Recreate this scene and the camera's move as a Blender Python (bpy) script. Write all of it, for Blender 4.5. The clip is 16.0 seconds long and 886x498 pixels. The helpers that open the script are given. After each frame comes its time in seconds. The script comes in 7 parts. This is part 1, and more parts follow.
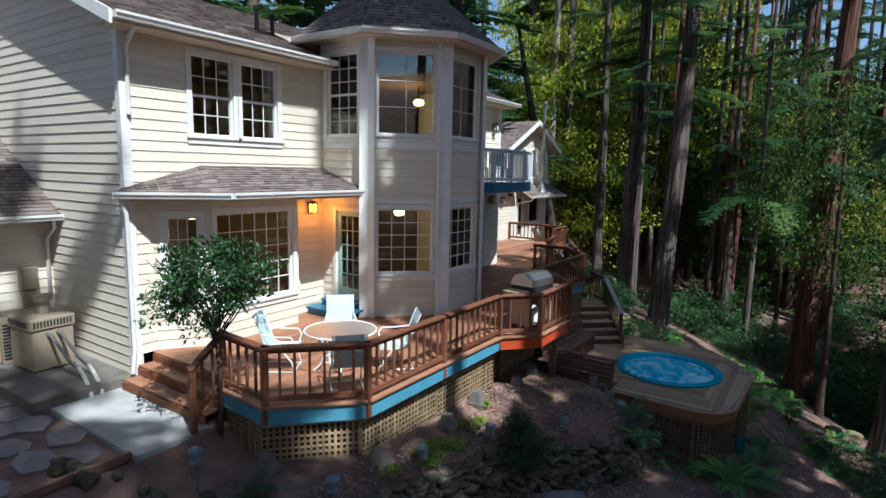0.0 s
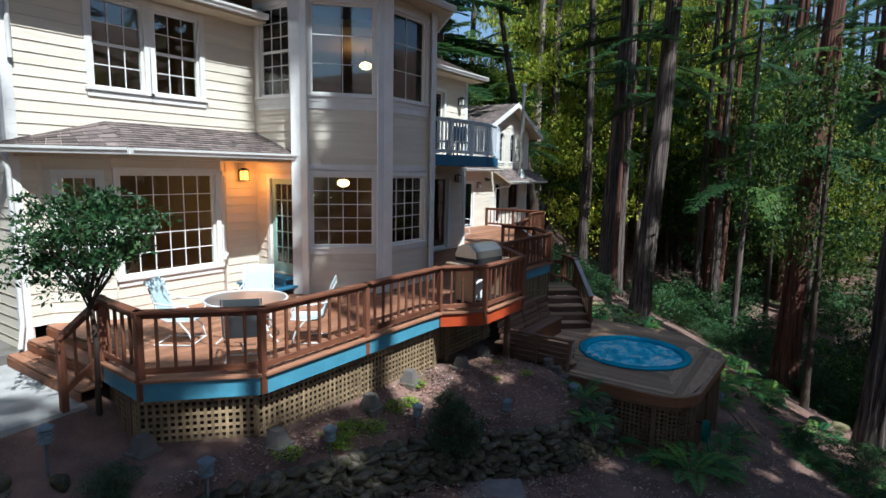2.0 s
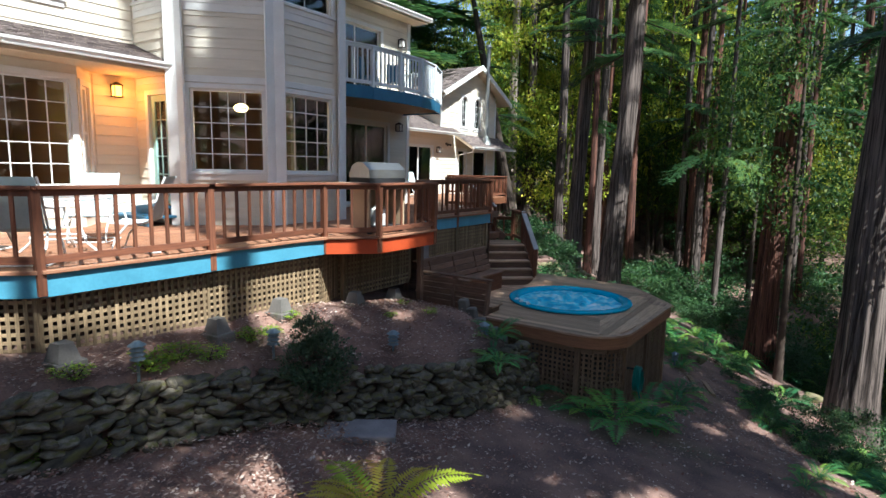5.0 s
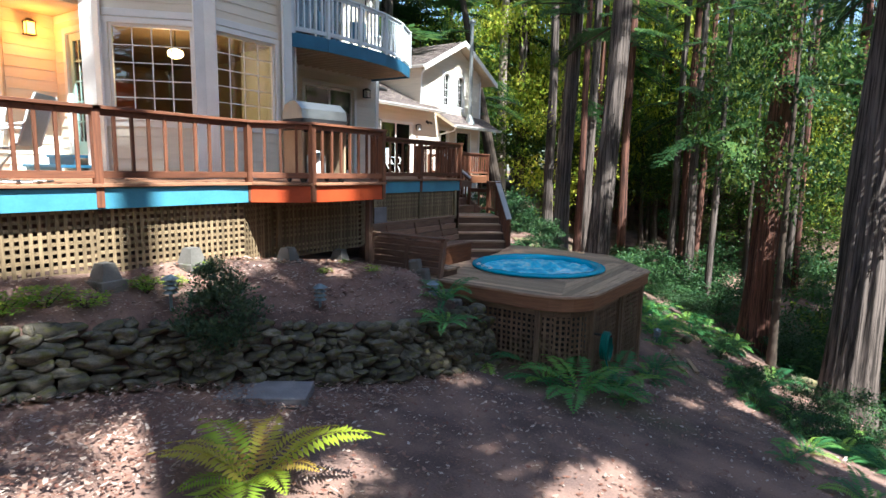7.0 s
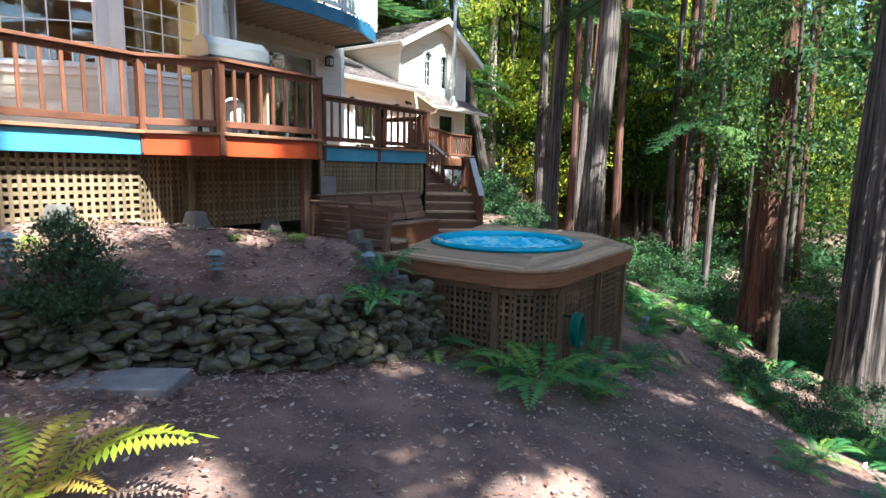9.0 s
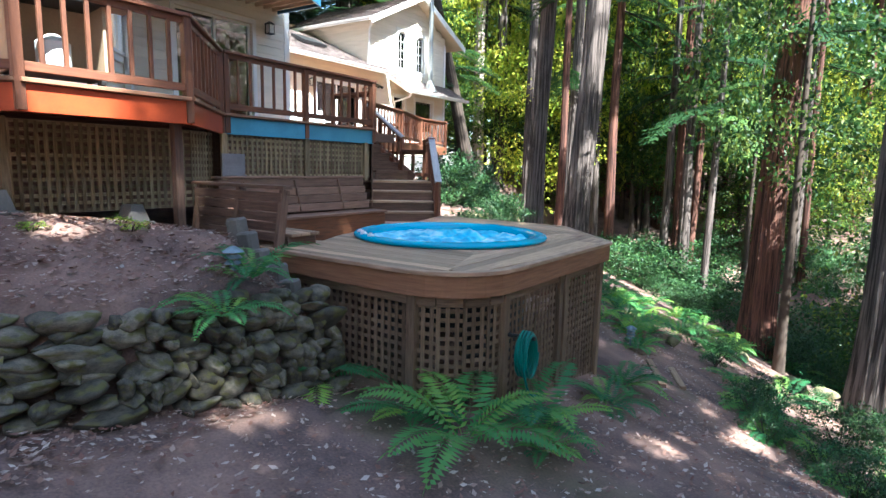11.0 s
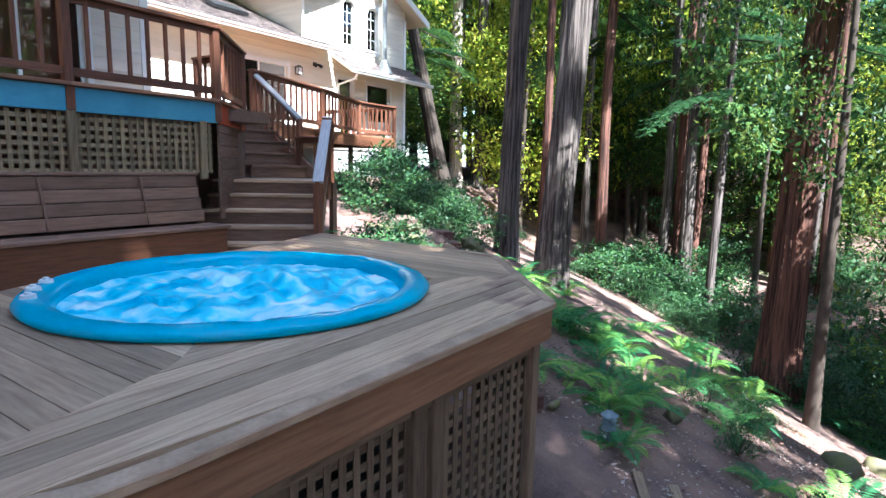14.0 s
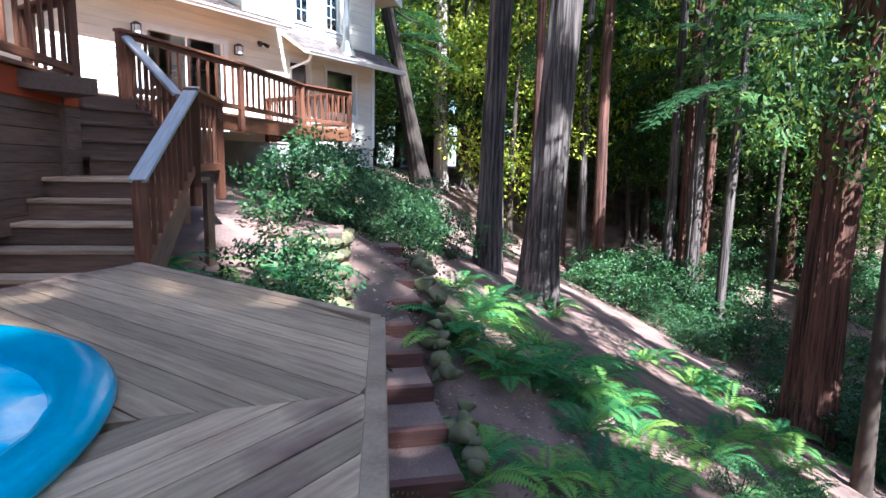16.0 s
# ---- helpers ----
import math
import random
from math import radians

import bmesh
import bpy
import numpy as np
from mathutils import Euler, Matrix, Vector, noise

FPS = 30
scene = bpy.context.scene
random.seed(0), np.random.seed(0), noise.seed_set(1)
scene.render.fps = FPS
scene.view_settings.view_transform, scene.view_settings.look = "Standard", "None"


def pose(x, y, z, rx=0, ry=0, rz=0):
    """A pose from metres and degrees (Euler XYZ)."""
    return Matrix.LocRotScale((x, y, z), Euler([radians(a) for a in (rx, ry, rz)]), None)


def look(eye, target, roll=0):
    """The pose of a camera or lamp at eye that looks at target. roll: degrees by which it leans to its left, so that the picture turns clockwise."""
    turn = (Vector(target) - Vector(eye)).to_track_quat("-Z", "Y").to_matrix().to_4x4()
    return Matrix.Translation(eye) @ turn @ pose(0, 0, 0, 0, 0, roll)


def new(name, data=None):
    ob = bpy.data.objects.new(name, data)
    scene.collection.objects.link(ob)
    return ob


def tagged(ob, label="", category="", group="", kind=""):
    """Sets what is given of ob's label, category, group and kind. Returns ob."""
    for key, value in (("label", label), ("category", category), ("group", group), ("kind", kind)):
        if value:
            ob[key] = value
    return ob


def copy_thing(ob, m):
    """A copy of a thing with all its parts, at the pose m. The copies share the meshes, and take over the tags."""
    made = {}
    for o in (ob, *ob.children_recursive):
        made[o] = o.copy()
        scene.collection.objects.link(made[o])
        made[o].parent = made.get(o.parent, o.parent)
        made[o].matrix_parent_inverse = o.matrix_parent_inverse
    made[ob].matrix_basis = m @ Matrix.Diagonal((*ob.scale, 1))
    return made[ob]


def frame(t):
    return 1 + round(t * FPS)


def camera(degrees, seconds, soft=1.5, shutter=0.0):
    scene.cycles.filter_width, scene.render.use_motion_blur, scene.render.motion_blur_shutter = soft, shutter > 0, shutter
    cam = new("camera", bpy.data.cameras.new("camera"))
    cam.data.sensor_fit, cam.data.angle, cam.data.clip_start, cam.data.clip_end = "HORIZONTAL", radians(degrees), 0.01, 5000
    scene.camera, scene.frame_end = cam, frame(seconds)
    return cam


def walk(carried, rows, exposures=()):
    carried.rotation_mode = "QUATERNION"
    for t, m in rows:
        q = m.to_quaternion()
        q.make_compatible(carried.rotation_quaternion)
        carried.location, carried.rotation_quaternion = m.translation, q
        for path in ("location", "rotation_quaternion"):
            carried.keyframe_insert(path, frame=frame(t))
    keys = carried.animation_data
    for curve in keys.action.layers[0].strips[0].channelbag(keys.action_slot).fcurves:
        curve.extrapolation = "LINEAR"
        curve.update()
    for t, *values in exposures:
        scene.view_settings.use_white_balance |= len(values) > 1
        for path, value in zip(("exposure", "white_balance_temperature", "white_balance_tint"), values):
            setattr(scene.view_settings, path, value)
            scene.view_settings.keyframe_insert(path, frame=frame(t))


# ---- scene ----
cam = camera(75.8, 16.0)
METRES, EYE, TILT, LEAN, TURN = 17.2, 3.46, 0.0, 0.0, 33.9
ROWS = [
    (0.0, 0.0, 0.0, 0.0, 0.16, -7.93, -1.14),
    (0.5, 0.0179, 0.0139, -0.0096, 0.15, -7.97, -1.14),
    (1.0, 0.0362, 0.0279, -0.0191, 0.15, -7.98, -1.14),
    (1.5, 0.055, 0.0415, -0.0295, 0.15, -7.99, -1.15),
    (2.0, 0.0737, 0.0553, -0.0425, 0.14, -8.0, -1.14),
    (2.5, 0.0927, 0.0689, -0.0581, 0.12, -7.99, -1.13),
    (3.0, 0.1122, 0.0817, -0.0737, 0.09, -8.03, -1.13),
    (3.5, 0.1318, 0.0939, -0.0893, 0.07, -8.04, -1.15),
    (4.0, 0.151, 0.1056, -0.1042, 0.06, -8.05, -1.15),
    (6.5, 0.2266, 0.1711, -0.1736, 0.08, -8.09, -1.17),
    (7.0, 0.2378, 0.1865, -0.1857, 0.08, -8.09, -1.17),
    (7.5, 0.2486, 0.2033, -0.1974, 0.07, -8.11, -1.15),
    (8.0, 0.2599, 0.2221, -0.2081, 0.06, -8.13, -1.16),
    (8.5, 0.2719, 0.2433, -0.2161, 0.04, -8.16, -1.16),
    (9.0, 0.2849, 0.2668, -0.2227, 0.03, -8.18, -1.17),
    (11.5, 0.3576, 0.4217, -0.245, 0.03, -8.31, -1.28),
    (12.0, 0.3723, 0.4577, -0.2481, 0.04, -8.33, -1.29),
    (12.5, 0.3872, 0.4956, -0.2499, 0.02, -8.32, -1.26),
    (13.0, 0.4021, 0.5335, -0.2487, 0.02, -8.36, -1.27),
    (13.5, 0.417, 0.5722, -0.2471, 0.02, -8.37, -1.25),
    (14.0, 0.4308, 0.6113, -0.2454, 0.02, -8.38, -1.24),
    (14.5, 0.4442, 0.651, -0.2451, 0.02, -8.38, -1.2),
    (15.0, 0.4571, 0.6903, -0.2463, 0.05, -8.36, -1.22),
    (15.5, 0.4693, 0.7294, -0.2481, 0.05, -8.35, -1.17),
    (16.0, 0.4811, 0.7692, -0.2498, 0.03, -8.35, -1.16),
]
LIGHT = [(0.0, 0.55, 5550, 4), (2.0, 0.58, 5550, 4), (4.0, 1.0, 5650, 3), (6.5, 1.75, 5850, 3), (9.0, 2.3, 5700, 0), (12.0, 2.95, 5600, 3), (14.5, 2.65, 5300, 4), (16.0, 2.45, 5200, 7)]
walk(cam, [(t, pose(0, 0, EYE, TILT, LEAN, TURN) @ pose(METRES * x, METRES * y, METRES * z, 90 + pitch, roll, yaw)) for t, x, y, z, yaw, pitch, roll in ROWS], LIGHT)

# ---- light ----
world = bpy.data.worlds.new("sky")
scene.world = world
world.use_nodes = True
wn = world.node_tree.nodes
sky = wn.new("ShaderNodeTexSky")
sky.sky_type = 'NISHITA'
sky.sun_disc = False
SUN_FROM = Vector((0.85, -0.36, 1.28)).normalized()
sky.sun_elevation = math.asin(SUN_FROM.z)
sky.sun_rotation = math.atan2(SUN_FROM.x, SUN_FROM.y)
wn["Background"].inputs["Strength"].default_value = 0.09
world.node_tree.links.new(sky.outputs["Color"], wn["Background"].inputs["Color"])
sun = new("sun", bpy.data.lights.new("sun", 'SUN'))
sun.data.energy, sun.data.angle, sun.data.color = 5.0, radians(0.5), (1.0, 0.95, 0.87)
sun.matrix_world = look(SUN_FROM * 60, (0, 0, 0))


def lamp(p, watts, color=(1.0, 0.62, 0.28), size=0.05):
    ob = new("bulb_light", bpy.data.lights.new("bulb_light", 'POINT'))
    ob.data.energy, ob.data.color, ob.data.shadow_soft_size = watts, color, size
    ob.location = p
    return ob


# ---- materials ----
def mat(name, c1, c2=None, rough=0.7, scale=6.0, stretch=(1, 1, 1), bump=0.2, metal=0.0, vary=0.25, fine=40.0, coords="Object", island=False, spec=0.3, stain=None, lo=0.52, hi=0.92):
    """A procedural surface: two colours mixed by coarse and fine noise, a tint for each piece, relief from the fine noise."""
    m = bpy.data.materials.new(name)
    m.use_nodes = True
    t = m.node_tree
    n, link = t.nodes, t.links.new
    b = n["Principled BSDF"]
    c2 = c2 or tuple(v * 0.7 for v in c1)
    tc, mp = n.new("ShaderNodeTexCoord"), n.new("ShaderNodeMapping")
    mp.inputs["Scale"].default_value = stretch
    link(tc.outputs[coords], mp.inputs["Vector"])
    if island:
        rnd = n.new("ShaderNodeNewGeometry").outputs["Random Per Island"]
    else:
        rnd = n.new("ShaderNodeObjectInfo").outputs["Random"]
    off = n.new("ShaderNodeVectorMath")
    off.operation = 'ADD'
    sc = n.new("ShaderNodeMath")
    sc.operation = 'MULTIPLY'
    sc.inputs[1].default_value = 37.0
    link(rnd, sc.inputs[0])
    link(mp.outputs["Vector"], off.inputs[0])
    link(sc.outputs[0], off.inputs[1])
    n1, n2 = n.new("ShaderNodeTexNoise"), n.new("ShaderNodeTexNoise")
    n1.inputs["Scale"].default_value, n1.inputs["Detail"].default_value = scale, 4.0
    n2.inputs["Scale"].default_value, n2.inputs["Detail"].default_value = fine, 3.0
    link(off.outputs[0], n1.inputs["Vector"])
    link(off.outputs[0], n2.inputs["Vector"])
    add = n.new("ShaderNodeMath")
    add.operation = 'MULTIPLY_ADD'
    add.inputs[1].default_value = 0.45
    link(n2.outputs["Fac"], add.inputs[0])
    link(n1.outputs["Fac"], add.inputs[2])
    ramp = n.new("ShaderNodeValToRGB")
    ramp.color_ramp.elements[0].position, ramp.color_ramp.elements[0].color = lo, (*c1, 1)
    ramp.color_ramp.elements[1].position, ramp.color_ramp.elements[1].color = hi, (*c2, 1)
    link(add.outputs[0], ramp.inputs["Fac"])
    hsv = n.new("ShaderNodeHueSaturation")
    ma = n.new("ShaderNodeMath")
    ma.operation = 'MULTIPLY_ADD'
    ma.inputs[1].default_value, ma.inputs[2].default_value = vary * 2, 1.0 - vary
    link(rnd, ma.inputs[0])
    link(ma.outputs[0], hsv.inputs["Value"])
    link(ramp.outputs["Color"], hsv.inputs["Color"])
    col = hsv.outputs["Color"]
    if stain:
        n3 = n.new("ShaderNodeTexNoise")
        n3.inputs["Scale"].default_value, n3.inputs["Detail"].default_value = stain[1], 5.0
        link(tc.outputs[coords], n3.inputs["Vector"])
        r3 = n.new("ShaderNodeValToRGB")
        r3.color_ramp.elements[0].position, r3.color_ramp.elements[1].position = stain[2], stain[2] + 0.12
        link(n3.outputs["Fac"], r3.inputs["Fac"])
        mx = n.new("ShaderNodeMixRGB")
        mx.inputs["Color2"].default_value = (*stain[0], 1)
        link(r3.outputs["Color"], mx.inputs["Fac"])
        link(col, mx.inputs["Color1"])
        col = mx.outputs["Color"]
    link(col, b.inputs["Base Color"])
    b.inputs["Roughness"].default_value, b.inputs["Metallic"].default_value = rough, metal
    b.inputs["Specular IOR Level"].default_value = spec
    if bump:
        bp = n.new("ShaderNodeBump")
        bp.inputs["Strength"].default_value, bp.inputs["Distance"].default_value = bump, 0.01
        link(add.outputs[0], bp.inputs["Height"])
        link(bp.outputs["Normal"], b.inputs["Normal"])
    return m


def leaf_mat(name, c1, c2, c3, through_share=0.35, by_leaf=1.0):
    """Leaves: three greens chosen by the leaf and by its frond or bough, with light coming through."""
    m = bpy.data.materials.new(name)
    m.use_nodes = True
    n, link = m.node_tree.nodes, m.node_tree.links.new
    n.remove(n["Principled BSDF"])
    blend = n.new("ShaderNodeMix")
    blend.inputs[0].default_value = by_leaf
    link(n.new("ShaderNodeObjectInfo").outputs["Random"], blend.inputs[2])
    link(n.new("ShaderNodeNewGeometry").outputs["Random Per Island"], blend.inputs[3])
    rnd = blend.outputs[0]
    ramp = n.new("ShaderNodeValToRGB")
    ramp.color_ramp.elements[0].color = (*c1, 1)
    ramp.color_ramp.elements[1].color = (*c3, 1)
    ramp.color_ramp.elements.new(0.55).color = (*c2, 1)
    link(rnd, ramp.inputs["Fac"])
    hsv = n.new("ShaderNodeHueSaturation")
    ma = n.new("ShaderNodeMath")
    ma.operation = 'MULTIPLY_ADD'
    ma.inputs[1].default_value, ma.inputs[2].default_value = 0.5, 0.75
    link(n.new("ShaderNodeObjectInfo").outputs["Random"], ma.inputs[0])
    link(ma.outputs[0], hsv.inputs["Value"])
    link(ramp.outputs["Color"], hsv.inputs["Color"])
    d, tr, mix = n.new("ShaderNodeBsdfPrincipled"), n.new("ShaderNodeBsdfTranslucent"), n.new("ShaderNodeMixShader")
    d.inputs["Roughness"].default_value = 0.5
    d.inputs["Specular IOR Level"].default_value = 0.35
    link(hsv.outputs["Color"], d.inputs["Base Color"])
    link(hsv.outputs["Color"], tr.inputs["Color"])
    mix.inputs[0].default_value = through_share
    link(d.outputs[0], mix.inputs[1])
    link(tr.outputs[0], mix.inputs[2])
    link(mix.outputs[0], n["Material Output"].inputs["Surface"])
    return m


def glass_mat(name, gloss=0.14, tint=(0.85, 0.92, 0.9), rough=0.02):
    m = bpy.data.materials.new(name)
    m.use_nodes = True
    n, link = m.node_tree.nodes, m.node_tree.links.new
    n.remove(n["Principled BSDF"])
    tr, gl, mix = n.new("ShaderNodeBsdfTransparent"), n.new("ShaderNodeBsdfGlossy"), n.new("ShaderNodeMixShader")
    tr.inputs["Color"].default_value = (*tint, 1)
    gl.inputs["Roughness"].default_value = rough
    fr, ma = n.new("ShaderNodeFresnel"), n.new("ShaderNodeMath")
    fr.inputs["IOR"].default_value = 1.5
    ma.operation = 'ADD'
    ma.inputs[1].default_value = gloss
    link(fr.outputs[0], ma.inputs[0])
    link(ma.outputs[0], mix.inputs[0])
    link(tr.outputs[0], mix.inputs[1])
    link(gl.outputs[0], mix.inputs[2])
    link(mix.outputs[0], n["Material Output"].inputs["Surface"])
    return m


def glow_mat(name, color, strength):
    m = bpy.data.materials.new(name)
    m.use_nodes = True
    b = m.node_tree.nodes["Principled BSDF"]
    b.inputs["Base Color"].default_value = (*color, 1)
    b.inputs["Emission Color"].default_value = (*color, 1)
    b.inputs["Emission Strength"].default_value = strength
    return m


GRAIN = (1.2, 14, 14)
SIDING = mat("cream_siding", (0.75, 0.685, 0.58), (0.67, 0.61, 0.51), 0.62, 2.0, (0.6, 3, 6), 0.12, vary=0.05)
TRIM = mat("white_trim", (0.80, 0.79, 0.77), (0.72, 0.71, 0.69), 0.5, 3.0, bump=0.08, vary=0.03)
GREYTRIM = mat("white_balcony_paint", (0.70, 0.74, 0.78), (0.62, 0.66, 0.70), 0.5, 3.0, bump=0.08, vary=0.04)
SOFFIT = mat("cream_soffit", (0.62, 0.52, 0.38), (0.55, 0.45, 0.32), 0.7, 3.0, vary=0.03)
SHINGLE = mat("asphalt_shingle", (0.125, 0.10, 0.098), (0.21, 0.17, 0.155), 0.9, 9.0, bump=0.6, vary=0.42, fine=90, island=True, coords="Generated")
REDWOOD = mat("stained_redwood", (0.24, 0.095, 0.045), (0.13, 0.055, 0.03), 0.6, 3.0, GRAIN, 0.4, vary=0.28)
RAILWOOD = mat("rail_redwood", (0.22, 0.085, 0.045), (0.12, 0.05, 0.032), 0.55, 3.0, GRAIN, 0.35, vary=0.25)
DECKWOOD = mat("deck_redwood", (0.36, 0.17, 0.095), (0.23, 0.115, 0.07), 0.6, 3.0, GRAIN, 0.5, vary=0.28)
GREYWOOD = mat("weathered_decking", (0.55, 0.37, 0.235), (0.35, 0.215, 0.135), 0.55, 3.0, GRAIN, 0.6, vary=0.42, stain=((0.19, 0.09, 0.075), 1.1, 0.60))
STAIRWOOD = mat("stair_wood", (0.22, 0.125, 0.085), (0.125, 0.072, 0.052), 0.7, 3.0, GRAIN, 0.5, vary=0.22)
BENCHWOOD = mat("bench_wood", (0.31, 0.175, 0.12), (0.20, 0.115, 0.08), 0.7, 3.0, GRAIN, 0.5, vary=0.2)
RIMWOOD = mat("tub_fascia_wood", (0.40, 0.195, 0.105), (0.25, 0.115, 0.065), 0.6, 3.0, (0.8, 0.8, 14), 0.4, vary=0.15)
NOSEWOOD = mat("platform_edge_wood", (0.50, 0.33, 0.22), (0.30, 0.185, 0.12), 0.6, 3.0, (1.5, 1.5, 12), 0.4, vary=0.12)
WORNCAP = mat("worn_pale_rail_cap", (0.47, 0.44, 0.43), (0.34, 0.30, 0.29), 0.7, 3.0, GRAIN, 0.4, vary=0.1)
# browner lattice copy, with the shade under the tub platform put into its colour
SHADEDLATTICE = mat("shaded_tub_lattice", (0.235, 0.15, 0.095), (0.14, 0.09, 0.06), 0.8, 4.0, GRAIN, 0.5, vary=0.3)
LATTICE = mat("weathered_lattice", (0.36, 0.26, 0.15), (0.21, 0.145, 0.085), 0.8, 4.0, GRAIN, 0.5, vary=0.35)
BLUE = mat("blue_fascia_paint", (0.105, 0.33, 0.46), (0.08, 0.26, 0.37), 0.45, 3.0, bump=0.1, vary=0.08)
DARKBLUE = mat("dark_blue_fascia_paint", (0.045, 0.17, 0.29), (0.035, 0.13, 0.23), 0.45, 3.0, bump=0.1, vary=0.05)
RED = mat("red_fascia_paint", (0.48, 0.075, 0.022), (0.38, 0.058, 0.02), 0.5, 3.0, bump=0.15, vary=0.08)
TEALDOOR = mat("pale_teal_paint", (0.36, 0.56, 0.52), (0.30, 0.48, 0.45), 0.45, 3.0, bump=0.05, vary=0.02)
GLASS = glass_mat("window_glass", 0.05)
INTERIOR = mat("room_wall", (0.30, 0.19, 0.11), (0.22, 0.13, 0.08), 0.8, 1.5, vary=0.05)
ROOMRED = mat("room_red_panel", (0.42, 0.10, 0.05), (0.30, 0.07, 0.04), 0.7, 1.5, vary=0.05)
SOIL = mat("forest_soil", (0.10, 0.066, 0.06), (0.27, 0.165, 0.13), 0.95, 1.3, bump=1.0, vary=0.0, fine=46, stain=((0.085, 0.088, 0.040), 0.28, 0.60), lo=0.54, hi=0.90)
ROCK = mat("wall_stone", (0.17, 0.145, 0.11), (0.05, 0.044, 0.036), 0.9, 4.0, bump=1.0, vary=0.5, fine=26, stain=((0.105, 0.095, 0.035), 3.5, 0.50))
CONCRETE = mat("concrete", (0.44, 0.44, 0.43), (0.34, 0.34, 0.33), 0.85, 3.0, bump=0.3, vary=0.05, fine=60)
PADCON = mat("old_concrete", (0.19, 0.17, 0.155), (0.12, 0.11, 0.10), 0.9, 2.0, bump=0.4, vary=0.1, fine=50, stain=((0.07, 0.075, 0.035), 2.0, 0.6))
FLAG = mat("flagstone", (0.27, 0.24, 0.24), (0.19, 0.165, 0.17), 0.85, 4.0, bump=0.5, vary=0.2)
BARK = mat("redwood_bark", (0.17, 0.135, 0.12), (0.035, 0.027, 0.024), 0.95, 1.6, (9, 9, 0.3), 1.0, vary=0.12, fine=6, lo=0.60, hi=0.84)
REDBARK = mat("red_redwood_bark", (0.19, 0.085, 0.06), (0.045, 0.023, 0.019), 0.95, 1.6, (9, 9, 0.3), 1.0, vary=0.15, fine=6, lo=0.60, hi=0.84)
PALEBARK = mat("pale_bark", (0.46, 0.38, 0.33), (0.30, 0.23, 0.20), 0.9, 2.2, (7, 7, 0.5), 0.8, vary=0.1, fine=9)
TWIG = mat("twig_bark", (0.075, 0.055, 0.042), (0.045, 0.033, 0.027), 0.9, 5.0, vary=0.1)
NEEDLE = leaf_mat("conifer_foliage", (0.022, 0.068, 0.028), (0.045, 0.11, 0.035), (0.12, 0.19, 0.04), 0.4, 0.5)
BROAD = leaf_mat("broad_foliage", (0.022, 0.065, 0.02), (0.055, 0.13, 0.028), (0.24, 0.30, 0.045), 0.45)
# brighter leaf copy: sunlight on the far canopy is put into this colour
YELLOW = leaf_mat("sun_tinted_yellow_foliage", (0.18, 0.28, 0.03), (0.38, 0.44, 0.045), (0.60, 0.54, 0.08), 0.55)
GREYLEAF = leaf_mat("grey_green_leaf", (0.05, 0.09, 0.05), (0.075, 0.125, 0.065), (0.12, 0.17, 0.075), 0.3)
BEDLEAF = leaf_mat("bedding_leaf", (0.12, 0.26, 0.03), (0.22, 0.36, 0.04), (0.42, 0.48, 0.05), 0.45)
FERN = leaf_mat("fern_green", (0.05, 0.20, 0.085), (0.10, 0.28, 0.08), (0.27, 0.40, 0.06), 0.45, 0.15)
# the yellow-green carries sun on the fronds; the brown is their own
SUNNYOLDFERN = leaf_mat("sun_yellow_browning_fern", (0.20, 0.34, 0.03), (0.38, 0.44, 0.04), (0.34, 0.17, 0.06), 0.45, 0.1)
SHRUB = leaf_mat("shrub_green", (0.024, 0.066, 0.028), (0.036, 0.092, 0.034), (0.075, 0.15, 0.035), 0.3)
BUSHLEAF = leaf_mat("glossy_bush_leaf", (0.016, 0.05, 0.018), (0.026, 0.075, 0.024), (0.055, 0.11, 0.03), 0.2)
LITTER = leaf_mat("dry_leaf", (0.16, 0.065, 0.045), (0.27, 0.15, 0.11), (0.52, 0.42, 0.36), 0.1)
TUBBLUE = mat("blue_acrylic", (0.005, 0.33, 0.50), (0.01, 0.42, 0.62), 0.22, 1.2, bump=0.03, vary=0.0, spec=0.5)
METALW = mat("white_powder_metal", (0.74, 0.76, 0.76), (0.68, 0.70, 0.70), 0.35, 3.0, bump=0.02, vary=0.03)
SLING = mat("pale_blue_sling", (0.52, 0.64, 0.66), (0.46, 0.58, 0.60), 0.75, 30.0, bump=0.2, vary=0.04, fine=200)
STEEL = mat("brushed_steel", (0.42, 0.41, 0.39), (0.34, 0.33, 0.31), 0.35, 4.0, (1, 20, 1), 0.05, metal=0.9, vary=0.02)
GALV = mat("flue_metal", (0.36, 0.37, 0.37), (0.28, 0.29, 0.29), 0.4, 4.0, bump=0.05, metal=0.85, vary=0.02)
CABWOOD = mat("grill_cart_beige", (0.52, 0.38, 0.25), (0.42, 0.30, 0.20), 0.6, 2.0, bump=0.1, vary=0.05)
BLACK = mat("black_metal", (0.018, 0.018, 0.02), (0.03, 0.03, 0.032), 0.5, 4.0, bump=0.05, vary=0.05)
LAMPGREY = mat("blue_grey_lamp_metal", (0.20, 0.25, 0.28), (0.13, 0.17, 0.195), 0.45, 8.0, bump=0.1, vary=0.1)
TAN = mat("tan_equipment_paint", (0.30, 0.25, 0.185), (0.24, 0.20, 0.15), 0.5, 3.0, bump=0.05, vary=0.08)
PVC = mat("white_pvc", (0.68, 0.67, 0.63), (0.60, 0.59, 0.55), 0.4, 3.0, bump=0.02, vary=0.02)
